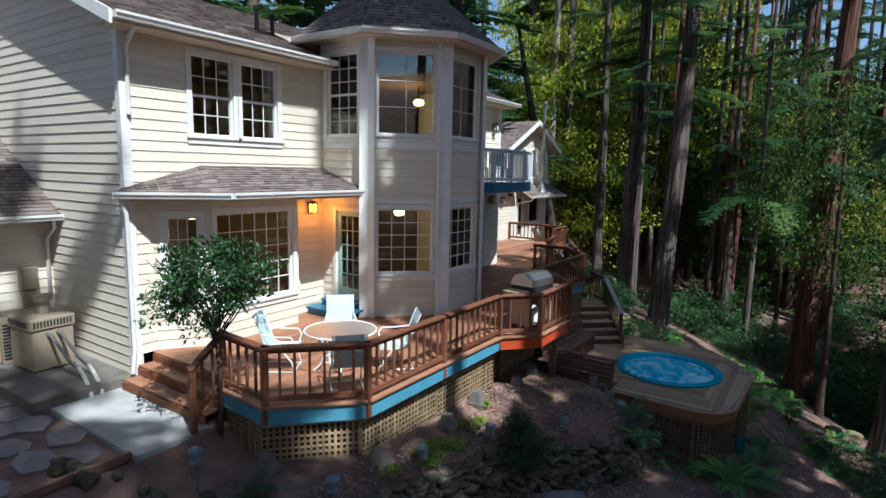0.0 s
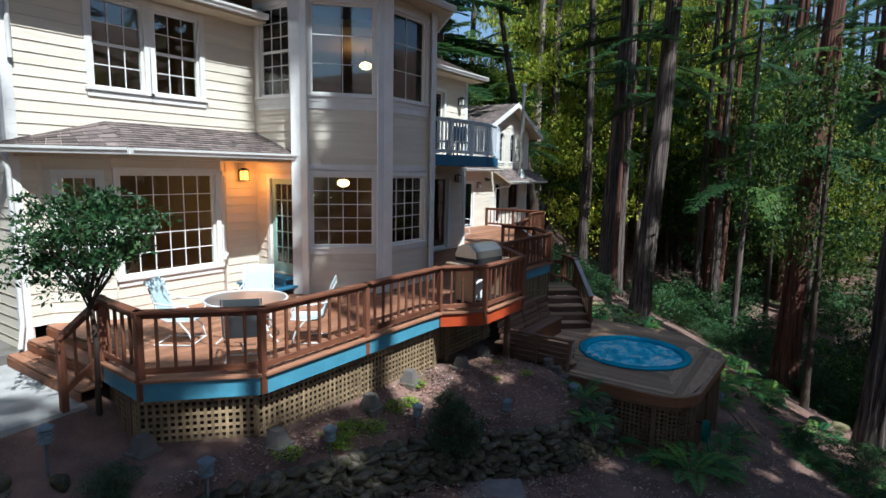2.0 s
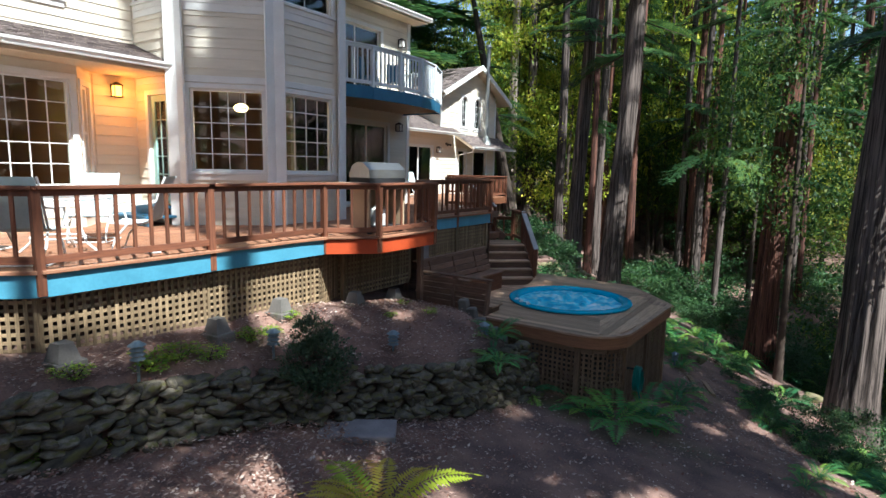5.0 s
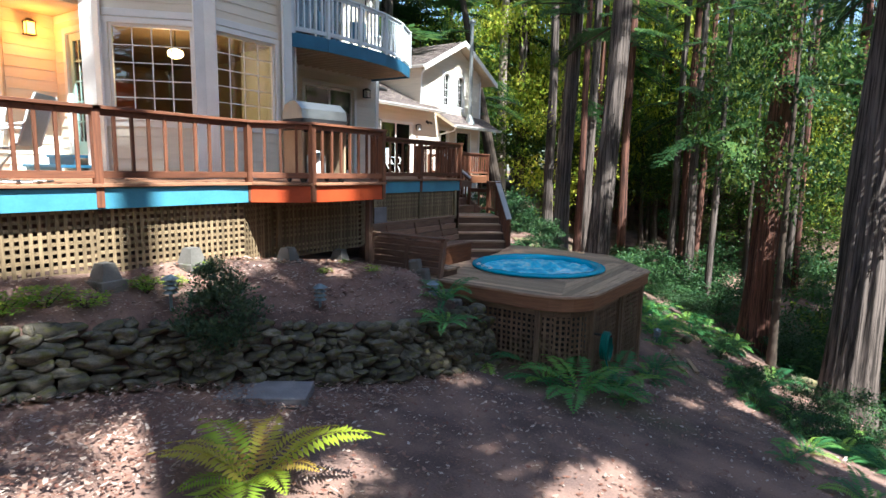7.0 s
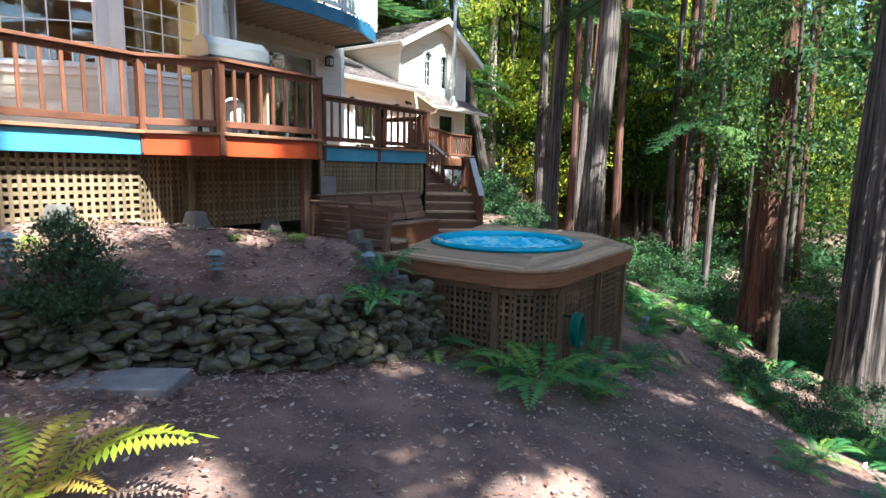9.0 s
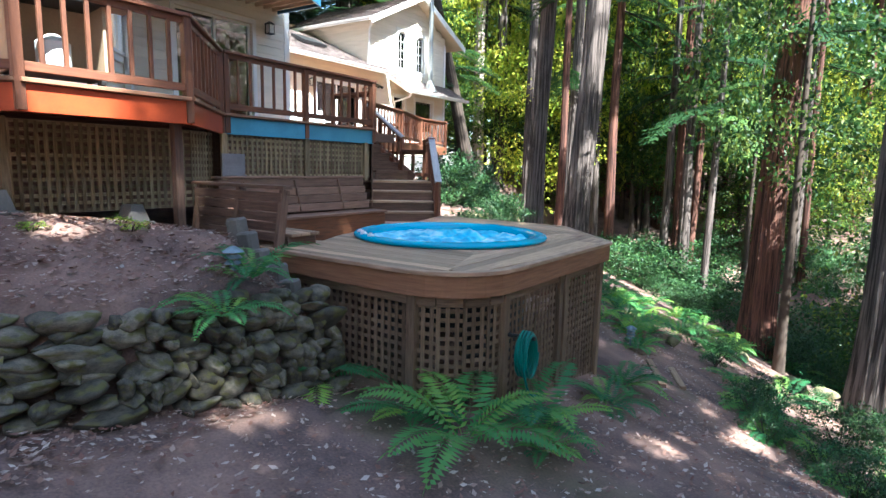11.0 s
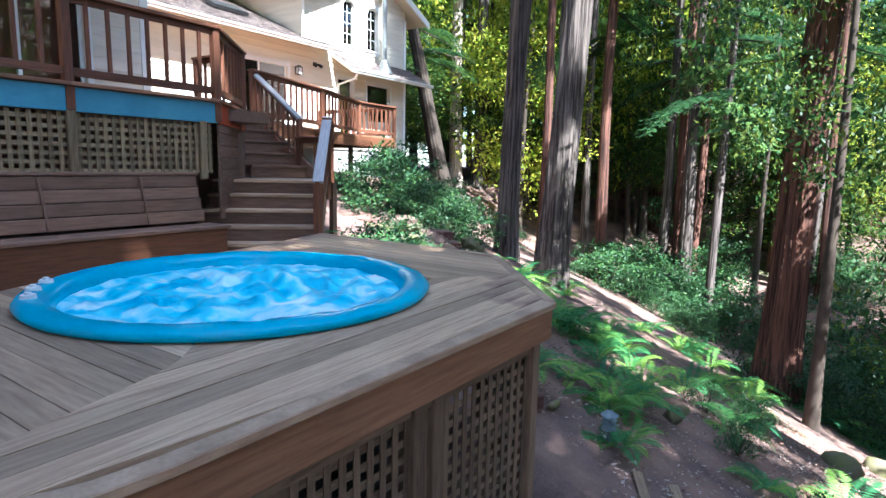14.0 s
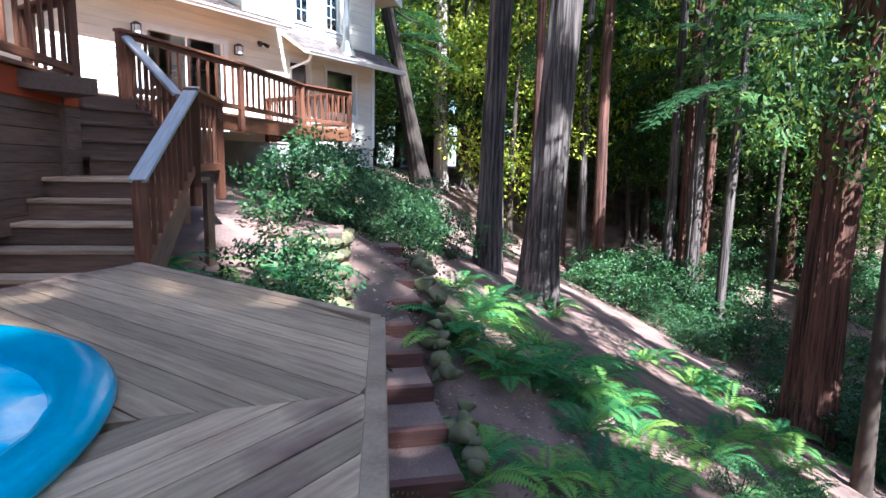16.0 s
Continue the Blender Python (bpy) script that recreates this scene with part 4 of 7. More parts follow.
# ---- far wing ----
WX = -13.55
f3, _ = wall_frame((WX, 18.75), (WX, 30.65))
H3 = [(4.15, 6.15, 0.05, 2.07), (8.3, 9.02, 0.05, 2.05), (9.75, 11.0, 0.7, 2.03), (8.55, 9.1, 3.15, 4.62), (9.75, 10.3, 3.15, 4.62)]
house_wall("wall_wing", (WX, 18.75), (WX, 30.65), -0.3, 2.85, H3[:3], label="sunlit cream siding wall of the far wing")
house_wall("wall_wing", (WX, 25.6), (WX, 30.65), 2.85, 4.55, [(a - 6.85, b - 6.85, c, d) for a, b, c, d in H3[3:]], label="upper gable wall of the far wing", top=lambda s: 6.0 - 0.48 * abs(s - 2.75))
f4, _ = wall_frame((WX, 25.6), (WX, 30.65))
for a, b, c, d in H3[3:]:
    window(f4, a - 6.85, b - 6.85, c, d, 2, 4, "white arched window in the far gable", arch=True, casing=0.09, name="window_arched")
window(f3, 9.75, 11.0, 0.7, 2.03, 1, 1, "white framed picture window of the far wing", casing=0.1, name="window_wing")
window(f3, 8.3, 9.02, 0.05, 2.05, 1, 1, "white glazed door of the far wing", casing=0.1, sill=False, name="door_2")
sd = thing("sliding_door", "white framed sliding glass door", "door", f3 @ Matrix.Translation((4.15, 0, 0.05)), "sliding doors", "structure")
for n_, v in (("side_casing", (-0.12, 0, -0.035, 0, 0, 2.02)), ("side_casing", (2.0, 2.12, -0.035, 0, 0, 2.02)), ("head_casing", (-0.12, 2.12, -0.035, 0, 2.02, 2.14)), ("stile", (0.97, 1.03, 0.02, 0.06, 0, 2.02)), ("stile", (0, 0.06, 0.02, 0.06, 0, 2.02)), ("stile", (1.94, 2.0, 0.02, 0.06, 0, 2.02))):
    part(n_, box(bmesh.new(), *v, 0.004), TRIM, sd)
part("pane", box(bmesh.new(), 0.06, 1.94, 0.035, 0.04, 0, 2.02), GLASS, sd).visible_shadow = False
house_wall("wall_wing_side", (-18.0, 25.6), (WX, 25.6), 2.85, 4.6, [], label="cream siding side wall of the far gable block")
house_wall("wall_wing_back", (WX, 30.65), (-20.0, 30.65), -1.2, 4.6, [], label="cream siding end wall of the far wing")
solid("foundation", box(bmesh.new(), -19.9, WX - 0.02, 18.8, 30.63, -2.2, -0.3), CONCRETE, "grey concrete foundation of the far wing", "foundation", "structure")
bm = bmesh.new()
box(bm, WX - 0.1, WX + 0.035, 30.66, 30.70, -0.3, 4.6, 0.004)
box(bm, WX, WX + 0.035, 30.55, 30.66, -0.3, 4.6, 0.004)
solid("corner_board", bm, TRIM, "white corner trim board on the siding", "trim", "structure")
bm = bmesh.new()
box(bm, -18.0, WX - 0.16, 18.9, 30.5, -0.28, -0.1)
box(bm, -18.0, -17.9, 18.9, 30.5, -0.1, 5.0)
box(bm, -18.0, WX - 0.16, 18.9, 30.5, 2.6, 2.75)
solid("wing_room", bm, INTERIOR, "plain dim rooms of the far wing", "room", "structure")
wroof = thing("wing_roof", "grey shingle roofs of the far wing with white gutters", "roof", kind="structure")
roof_plane(wroof, (-12.95, 19.6, 2.78), (-12.95, 26.55, 2.78), (-16.5, 26.55, 4.35), (-16.5, 19.6, 4.35))
gutter(wroof, (-12.93, 19.6, 2.78), (-12.93, 26.55, 2.78))
RY, RZ = 28.35, 6.12
roof_plane(wroof, (-18.5, 25.2, 4.6), (-13.05, 25.2, 4.6), (-13.05, RY, RZ), (-18.5, RY, RZ))
roof_plane(wroof, (-13.05, 31.45, 4.6), (-18.5, 31.45, 4.6), (-18.5, RY, RZ), (-13.05, RY, RZ))
roof_plane(wroof, (-12.55, 26.75, 2.2), (-12.55, 31.0, 2.2), (WX, 31.0, 2.8), (WX, 26.75, 2.8))
gutter(wroof, (-12.53, 26.75, 2.2), (-12.53, 31.0, 2.2))
bm = bmesh.new()
for y0, z0_, y1, z1_ in ((25.15, 4.58, RY, RZ), (31.5, 4.58, RY, RZ)):
    vs = [bm.verts.new((x, y, z + o)) for x in (-13.05, -13.0) for (y, z), o in (((y0, z0_), 0.03), ((y1, z1_), 0.03), ((y1, z1_), -0.2), ((y0, z0_), -0.2))]
    for f in ((0, 1, 2, 3), (7, 6, 5, 4), (0, 4, 5, 1), (1, 5, 6, 2), (2, 6, 7, 3), (3, 7, 4, 0)):
        bm.faces.new([vs[i] for i in f])
bmesh.ops.recalc_face_normals(bm, faces=bm.faces)
part("rake_board", bm, TRIM, wroof)
gutter(wroof, (-18.4, 25.18, 4.6), (-13.05, 25.18, 4.6))
tube("downspout", [(-12.6, 27.0, 2.1), (-12.7, 27.0, 1.95), (-13.45, 27.0, 1.8), (-13.48, 27.05, 0.1)], 0.04, TRIM, wroof)
tube("downspout", [(-13.1, 25.3, 4.5), (-13.45, 25.5, 4.3), (-13.5, 25.5, 2.95)], 0.04, TRIM, wroof)
bm = bmesh.new()
bmesh.ops.create_cube(bm, size=1, matrix=pose(-14.6, 23.6, 3.62, 0, 24, 0) @ Matrix.Diagonal((0.7, 1.1, 0.1, 1)))
solid("skylight", bm, BLACK, "dark framed skylight on the wing roof", "skylight")
flue = thing("stove_flue", "tall galvanised stove flue with a cap", "flue", pose(-12.95, 28.75, 2.6))
part("pipe", cyl(bmesh.new(), (0, 0, -0.2), (0, 0, 4.4), 0.09, seg=16), GALV, flue, smooth=False)
part("flashing", cyl(bmesh.new(), (0, 0, -0.25), (0, 0, 0.18), 0.28, 0.12, 16), GALV, flue)
part("cap", cyl(bmesh.new(), (0, 0, 4.42), (0, 0, 4.55), 0.16, 0.14, 16), GALV, flue)
for y in (22.62, 25.25):
    wall_lantern((WX + 0.03, y, 2.0), 0, False, "unlit dark metal box lantern on the siding")
spot = thing("floodlight", "small dark twin floodlight under the eave", "lamp", pose(WX + 0.05, 26.0, 2.3))
for s_ in (-0.08, 0.08):
    part("lamp_head", cyl(bmesh.new(), (0.05, s_, 0), (0.18, s_ * 1.6, -0.08), 0.035, 0.055), BLACK, spot)
part("base", box(bmesh.new(), -0.02, 0.04, -0.06, 0.06, -0.05, 0.05), BLACK, spot)

# garage side building
house_wall("wall_garage", (-13.35, -3.0), (-13.35, 5.2), -0.6, 2.4, [], label="cream siding wall of the side building")
groof = thing("garage_roof", "sun-dappled brown shingle roof of the side building", "roof", kind="structure")
roof_plane(groof, (-12.75, -3.0, 2.42), (-12.75, 5.17, 2.42), (-17.5, 5.17, 5.05), (-17.5, -3.0, 5.05))
gutter(groof, (-12.73, -3.0, 2.42), (-12.73, 5.17, 2.42))
tube("downspout", [(-12.8, 5.05, 2.3), (-12.85, 5.08, 2.15), (-13.25, 5.08, 1.9), (-13.25, 5.08, -0.4)], 0.04, TRIM, groof)
solid("meter_box", box(box(bmesh.new(), -13.33, -13.15, 4.55, 4.85, 0.9, 1.35, 0.01), -13.33, -13.18, 4.6, 4.8, 0.55, 0.88, 0.01), TAN, "tan metal meter box on the siding", "meter box")


# ---- main deck ----
DA, DB, DC, DE_, DF, DG, DH, DI, DJ = (-7.6, 5.2), (-6.5, 5.12), (-5.48, 6.2), (-5.48, 10.35), (-4.86, 11.02), (-4.86, 12.65), (-6.28, 14.05), (-6.28, 17.42), (-7.4, 18.65)
DK, DL = (-8.55, 18.65), (-8.55, 19.75)
DM, DN = (-10.33, 24.55), (-10.41, 26.15)
OUT = [(FX + 0.05, 5.5), (-7.65, 5.5), DA, DB, DC, DE_, DF, DG, DH, DI, DJ, DK, DL, DM, DN, (WX + 0.05, 26.15), (WX + 0.05, 18.82), (FX + 0.05, 18.82)]
deck = thing("deck_floor", "reddish-brown board deck round the house", "deck", kind="structure")
INNER = [(FX + 0.05, 5.5), (-7.65, 5.5), DA, DB, DC, DE_, DF, DG, DH, DI, DJ, DK, DL, DM, DN, (WX + 0.05, 26.15), (WX + 0.05, 18.82), (FX + 0.05, 18.82), (FX + 0.05, 14.0), (V4[0], 13.99), (V3[0] + 0.04, V3[1]), (V2[0] + 0.04, V2[1]), (V1[0], 9.81), (FX + 0.05, 9.81)]
boards(deck, INNER, 0.0, 0.14, 0.036, DECKWOOD, jog=3.5)
EDGE = [(-7.65, 5.5), DA, DB, DC, (-5.48, 8.25), DE_, DF, DG, DH, (-6.28, 15.7), DI, DJ]
under = thing("deck_frame", "painted fascia and posts carrying the deck", "deck frame", kind="structure")
for i, (p, q) in enumerate(zip(EDGE, EDGE[1:])):
    red = p in (DE_, DF, DI, DG)
    pv, qv = Vector((*p, 0)), Vector((*q, 0))
    d = (qv - pv).normalized()
    nrm = Vector((d.y, -d.x, 0)) * 0.03
    beam("fascia_board", pv + nrm * 0.4 + Vector((0, 0, -0.045)), qv + nrm * 0.4 + Vector((0, 0, -0.045)), 0.04, 0.25, RED if red else BLUE, under, top=True)
    beam("nosing", pv + nrm * 1.2 + Vector((0, 0, 0.004)), qv + nrm * 1.2 + Vector((0, 0, 0.004)), 0.09, 0.04, DECKWOOD, under, top=True)
for p, q in ((DL, DM), (DM, DN), (DN, (WX, 26.15))):
    beam("fascia_board", (*p, -0.04), (*q, -0.04), 0.05, 0.26, REDWOOD, under, top=True)
for p in (DE_, DC, (-5.48, 8.25), DG, DB, DH, DM, DN):
    g_ = gh(*p)
    beam("support_post", (p[0] - 0.35, p[1] + 0.05, g_ - 0.2), (p[0] - 0.35, p[1] + 0.05, -0.1), 0.1, 0.1, STAIRWOOD, under)
bm = bmesh.new()
box(bm, -10.15, -6.4, 6.2, 13.5, -0.22, -0.06)
box(bm, -10.15, -6.6, 13.5, 18.5, -0.22, -0.06)
part("joists", bm, STAIRWOOD, under)
LAB = "reddish-brown wooden deck railing with square balusters"
railing(LAB, [DA, DB, DC, (-5.48, 8.25), DE_], 0, 0.9, RAILWOOD)
railing(LAB, [DF, DE_], 0, 0.9, RAILWOOD)
railing(LAB, [DF, DG, DH], 0, 0.9, RAILWOOD)
railing(LAB, [(DH[0], DH[1] + 0.1), (-6.28, 15.7), DI, DJ], 0, 0.9, RAILWOOD)
railing(LAB, [DJ, DK], 0, 0.9, RAILWOOD)
railing("sunlit reddish-brown railing of the far deck", [DL, (-9.3, 22.2), DM, DN, (-12.0, 26.15), (WX + 0.1, 26.15)], 0, 0.88, RAILWOOD)
railing("sloping reddish-brown railing of the front steps", [DA, (-7.62, 4.68, -0.42)], 0, 0.9, RAILWOOD, foot=0.15)
# lattice under the deck edge
skirt = thing("deck_lattice", "weathered square wooden lattice under the deck", "lattice", kind="structure")
for p, q, zt in ((DB, DC, -0.3), (DC, (-5.48, 8.25), -0.3), ((-5.48, 8.25), DE_, -0.3), (DE_, (-5.9, 11.2), -0.3), ((-5.9, 11.2), (-5.9, 13.4), -0.3), ((-5.9, 13.4), (-6.28, 14.0), -0.3), ((-7.55, 5.3), DB, -0.3)):
    gl = max(-1.35, min(gh(*p), gh(*q))) + 0.03
    off = Vector((-0.14, 0.0))
    lattice(skirt, Vector(p) + off, Vector(q) + off, gl, zt, LATTICE)
lattice(skirt, (-6.3, 14.05), (-6.3, 17.35), -0.92, -0.3, LATTICE)
for y in (14.08, 15.7, 17.2):
    beam("lattice_post", (-6.27, y, -1.0), (-6.27, y, -0.28), 0.09, 0.05, LATTICE, skirt)
beam("lattice_post", (-5.86, 11.2, -1.4), (-5.86, 11.2, -0.28), 0.08, 0.06, LATTICE, skirt)
# plain sheet added under the deck so the lattice gaps stay dark
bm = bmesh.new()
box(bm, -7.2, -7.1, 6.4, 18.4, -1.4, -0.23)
solid("crawl_wall", bm, STAIRWOOD, "dark backing added behind the deck lattice", "wall", "structure")
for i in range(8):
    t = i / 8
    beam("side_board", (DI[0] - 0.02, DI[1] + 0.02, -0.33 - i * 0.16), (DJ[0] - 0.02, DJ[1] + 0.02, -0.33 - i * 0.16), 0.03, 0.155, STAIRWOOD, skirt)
# front steps and pad
steps = thing("front_steps", "reddish-brown wooden steps from the deck to the pad", "steps", kind="structure")
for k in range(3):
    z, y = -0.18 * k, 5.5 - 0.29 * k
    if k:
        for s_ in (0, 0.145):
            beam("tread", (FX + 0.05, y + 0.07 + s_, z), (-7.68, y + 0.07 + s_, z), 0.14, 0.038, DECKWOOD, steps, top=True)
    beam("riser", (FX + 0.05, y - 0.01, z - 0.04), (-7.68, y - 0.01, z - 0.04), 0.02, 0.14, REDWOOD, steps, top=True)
solid("concrete_pad", box(bmesh.new(), -10.35, -7.6, 3.8, 4.95, -0.7, -0.55, 0.012), CONCRETE, "pale grey concrete landing pad", "pad", "structure")
solid("equipment_pad", box(bmesh.new(), -14.5, -10.25, 3.55, 5.19, -0.7, -0.38, 0.012), PADCON, "worn concrete pad under the equipment", "pad", "structure")

# ---- hot tub platform ----
PZ = -1.65
TUB, TR = Vector((-3.08, 15.36)), 1.3
fr = [(-2.0 + 0.71 * math.sin(radians(a)), 13.72 - 0.71 * math.cos(radians(a))) for a in range(0, 91, 15)]
PLAT = [(-4.15, 13.05), (-2.3, 13.01)] + fr + [(-1.2, 16.36), (-2.46, 17.86), (-5.0, 17.92), (-4.62, 16.6), (-4.5, 15.4), (-4.25, 14.4), (-4.0, 13.85), (-4.15, 13.7)]
plat = thing("tub_deck", "weathered board platform round the hot tub", "deck", kind="structure")
HOLE = [(TUB.x + 1.18 * math.cos(radians(a)), TUB.y + 1.18 * math.sin(radians(a))) for a in range(0, 360, 10)]
# boards are mitred: one field runs along x at the front, the other along y at the side
front = [(-4.2, 13.05), (-2.3, 13.01)] + fr[:3] + [(-2.0, 14.2), (-3.08, 15.36), (-4.5, 15.4), (-4.25, 14.4), (-4.0, 13.85), (-4.7, 13.3)]
side = fr[2:] + [(-1.2, 16.36), (-1.8, 17.08), (-3.08, 15.36), (-2.0, 14.2)]
back = [(-1.8, 17.08), (-2.46, 17.86), (-5.0, 17.92), (-4.62, 16.6), (-4.5, 15.4), (-3.08, 15.36)]
boards(plat, front, PZ, 0.14, 0.036, GREYWOOD, turn=90, hole=HOLE, jog=9)
boards(plat, side, PZ, 0.14, 0.036, GREYWOOD, turn=0, hole=HOLE, jog=9)
boards(plat, back, PZ, 0.14, 0.036, GREYWOOD, turn=90, hole=HOLE, jog=9)
def strip(name, pts, off0, off1, z0, z1, material, parent):
    """A bent board that follows plan points, from off0 to off1 outside them."""
    n = len(pts)
    P = [Vector(p) for p in pts]
    nr = []
    for i in range(n):
        d = (P[min(i + 1, n - 1)] - P[max(i - 1, 0)]).normalized()
        nr.append(Vector((d.y, -d.x)))
    bm = bmesh.new()
    rows = [[bm.verts.new((*(p + m_ * o), z)) for p, m_ in zip(P, nr)] for o, z in ((off0, z0), (off1, z0), (off1, z1), (off0, z1))]
    for r0, r1 in zip(rows, rows[1:] + rows[:1]):
        for i in range(n - 1):
            bm.faces.new((r0[i], r0[i + 1], r1[i + 1], r1[i]))
    for i in (0, n - 1):
        bm.faces.new([r[i] for r in rows])
    bmesh.ops.recalc_face_normals(bm, faces=bm.faces)
    bmesh.ops.bevel(bm, geom=[e for e in bm.edges if len(e.link_faces) == 2 and e.calc_face_angle(0) > 1.2], offset=0.006, segments=1, affect='EDGES')
    return part(name, bm, material, parent)


RIM_A = [(-4.2, 13.05), (-2.3, 13.01)] + fr + [(-1.2, 16.36)]
strip("fascia_board", RIM_A, 0.0, 0.04, PZ - 0.25, PZ - 0.04, RIMWOOD, plat)
strip("nosing", RIM_A, -0.02, 0.07, PZ - 0.04, PZ + 0.003, NOSEWOOD, plat)
RIM_B = [(-1.2, 16.36), (-2.46, 17.86), (-5.0, 17.92)]
for a, b in zip(RIM_B, RIM_B[1:]):
    strip("fascia_board", [a, b], 0.0, 0.04, PZ - 0.25, PZ - 0.04, RIMWOOD, plat)
    strip("nosing", [a, b], -0.02, 0.06, PZ - 0.04, PZ + 0.003, NOSEWOOD, plat)
for a, b in zip(PLAT[-6:], PLAT[-5:]):
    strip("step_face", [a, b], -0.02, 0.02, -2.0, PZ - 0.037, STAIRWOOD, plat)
# pit floor between bench and tub
pit = thing("pit_deck", "weathered lower deck between bench and tub", "deck", kind="structure")
boards(pit, [(-6.2, 13.2), (-4.1, 13.2), (-4.0, 13.85), (-4.25, 14.4), (-4.5, 15.4), (-4.62, 16.6), (-5.0, 17.92), (-5.15, 18.3), (-6.3, 17.4)], -2.0, 0.14, 0.036, GREYWOOD, turn=90)
# skirt of the platform
tsk = thing("tub_lattice", "weathered square lattice skirt under the tub platform", "lattice", kind="structure")
SK = [(-4.2, 13.12), (-2.0, 13.08)] + [(-2.0 + 0.64 * math.sin(radians(a)), 13.72 - 0.64 * math.cos(radians(a))) for a in (22, 45, 68, 90)] + [(-1.34, 15.05), (-1.28, 16.3), (-2.48, 17.75)]
POSTS = [SK[0], SK[1], SK[5], SK[6], (-1.34, 15.22), SK[7], SK[8]]
for p, q in zip(SK, SK[1:]):
    gl = min(gh(*p), gh(*q)) - 0.05
    lattice(tsk, p, q, max(gl, -3.6), PZ - 0.25, SHADEDLATTICE)
    pv, qv = Vector((*p, 0)), Vector((*q, 0))
    beam("frame_rail", pv + Vector((0, 0, PZ - 0.31)), qv + Vector((0, 0, PZ - 0.31)), 0.06, 0.09, SHADEDLATTICE, tsk)
    beam("frame_rail", pv + Vector((0, 0, max(gl, -3.6) + 0.06)), qv + Vector((0, 0, max(gl, -3.6) + 0.06)), 0.06, 0.08, SHADEDLATTICE, tsk)
for p in POSTS:
    beam("corner_post", (*p, gh(*p) - 0.2), (*p, PZ - 0.25), 0.1, 0.1, SHADEDLATTICE, tsk)
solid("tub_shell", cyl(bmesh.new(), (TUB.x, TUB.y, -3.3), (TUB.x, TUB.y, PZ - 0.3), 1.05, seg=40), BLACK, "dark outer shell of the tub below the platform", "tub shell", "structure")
# the tub
tub = thing("hot_tub", "round blue acrylic hot tub full of foaming water", "hot tub", pose(TUB.x, TUB.y, PZ))
bm = bmesh.new()
prof = [(1.27, 0.0), (1.31, 0.012), (1.32, 0.035), (1.30, 0.06), (1.24, 0.075), (1.18, 0.07), (1.14, 0.05), (1.12, 0.01), (1.10, -0.06), (1.08, -0.2), (1.02, -0.5)]
seg = 120
rows = [[bm.verts.new((r * math.cos(a_), r * math.sin(a_), z + (0.012 * noise.noise((a_ * 9 + r * 14, r * 3, 4.0)) if -0.05 < z and r < 1.31 else 0))) for a_ in (2 * math.pi * i / seg for i in range(seg))] for r, z in prof]
for r0, r1 in zip(rows, rows[1:]):
    for i in range(seg):
        bm.faces.new((r0[i], r0[(i + 1) % seg], r1[(i + 1) % seg], r1[i]))
bmesh.ops.recalc_face_normals(bm, faces=bm.faces)
part("rim", bm, TUBBLUE, tub, smooth=True)
bm = bmesh.new()
bmesh.ops.create_circle(bm, cap_ends=False, segments=64, radius=1.06)
bmesh.ops.delete(bm, geom=list(bm.verts), context='VERTS')
rings_ = 40
vs = [[bm.verts.new((0, 0, 0))]]
for k in range(1, rings_ + 1):
    r = 1.11 * k / rings_
    row = []
    for i in range(96):
        a_ = 2 * math.pi * i / 96
        x, y = r * math.cos(a_), r * math.sin(a_)
        boil = math.exp(-((x - 0.15) ** 2 + (y - 0.1) ** 2) / 0.5)
        z = 0.09 * boil * (0.5 + noise.noise((x * 3, y * 3, 0))) + (0.025 + 0.07 * boil) * noise.noise((x * 6.5, y * 6.5, 1)) + 0.02 * noise.noise((x * 16, y * 16, 2))
        row.append(bm.verts.new((x, y, z * (1 if k < rings_ else 0.2))))
    vs.append(row)
for i in range(96):
    bm.faces.new((vs[0][0], vs[1][i], vs[1][(i + 1) % 96]))
for a_, b_ in zip(vs[1:], vs[2:]):
    for i in range(96):
        bm.faces.new((a_[i], b_[i], b_[(i + 1) % 96], a_[(i + 1) % 96]))
part("water", bm, WATER, tub, "bright blue foaming water", pose(0, 0, -0.03), True)
for a in (-118, -107, -96):
    x, y = 1.23 * math.cos(radians(a - 15)), 1.23 * math.sin(radians(a - 15))
    part("air_control", cyl(cyl(bmesh.new(), (x, y, 0.065), (x, y, 0.09), 0.045, 0.04, 14), (x, y, 0.09), (x, y, 0.105), 0.02, 0.018, 10), METALW, tub, "white air control knob")

# ---- benches ----
bench = thing("built_in_bench", "weathered slatted bench along the deck skirt", "bench", pose(0, 0, 0))
for k in range(4):
    z = -0.96 - k * 0.135
    beam("back_slat", (-6.16 + k * 0.05, 13.9, z), (-6.16 + k * 0.05, 17.0, z), 0.035, 0.128, BENCHWOOD, bench, top=True)
beam("back_cap", (-6.2, 13.85, -0.93), (-6.2, 17.03, -0.93), 0.13, 0.035, BENCHWOOD, bench)
for y in (14.3, 15.3, 16.3):
    beam("batten", (-5.985, y, -1.48), (-6.13, y, -0.97), 0.02, 0.05, BENCHWOOD, bench)
for k in range(3):
    beam("seat_board", (-6.0 + k * 0.145, 13.7, -1.53), (-6.0 + k * 0.145, 17.12, -1.53), 0.14, 0.036, BENCHWOOD, bench, top=True)
beam("front_panel", (-5.68, 13.72, -1.57), (-5.68, 17.08, -1.57), 0.03, 0.43, REDWOOD, bench, top=True)
beam("end_panel", (-6.15, 17.07, -1.57), (-5.69, 17.07, -1.57), 0.03, 0.43, REDWOOD, bench, top=True)
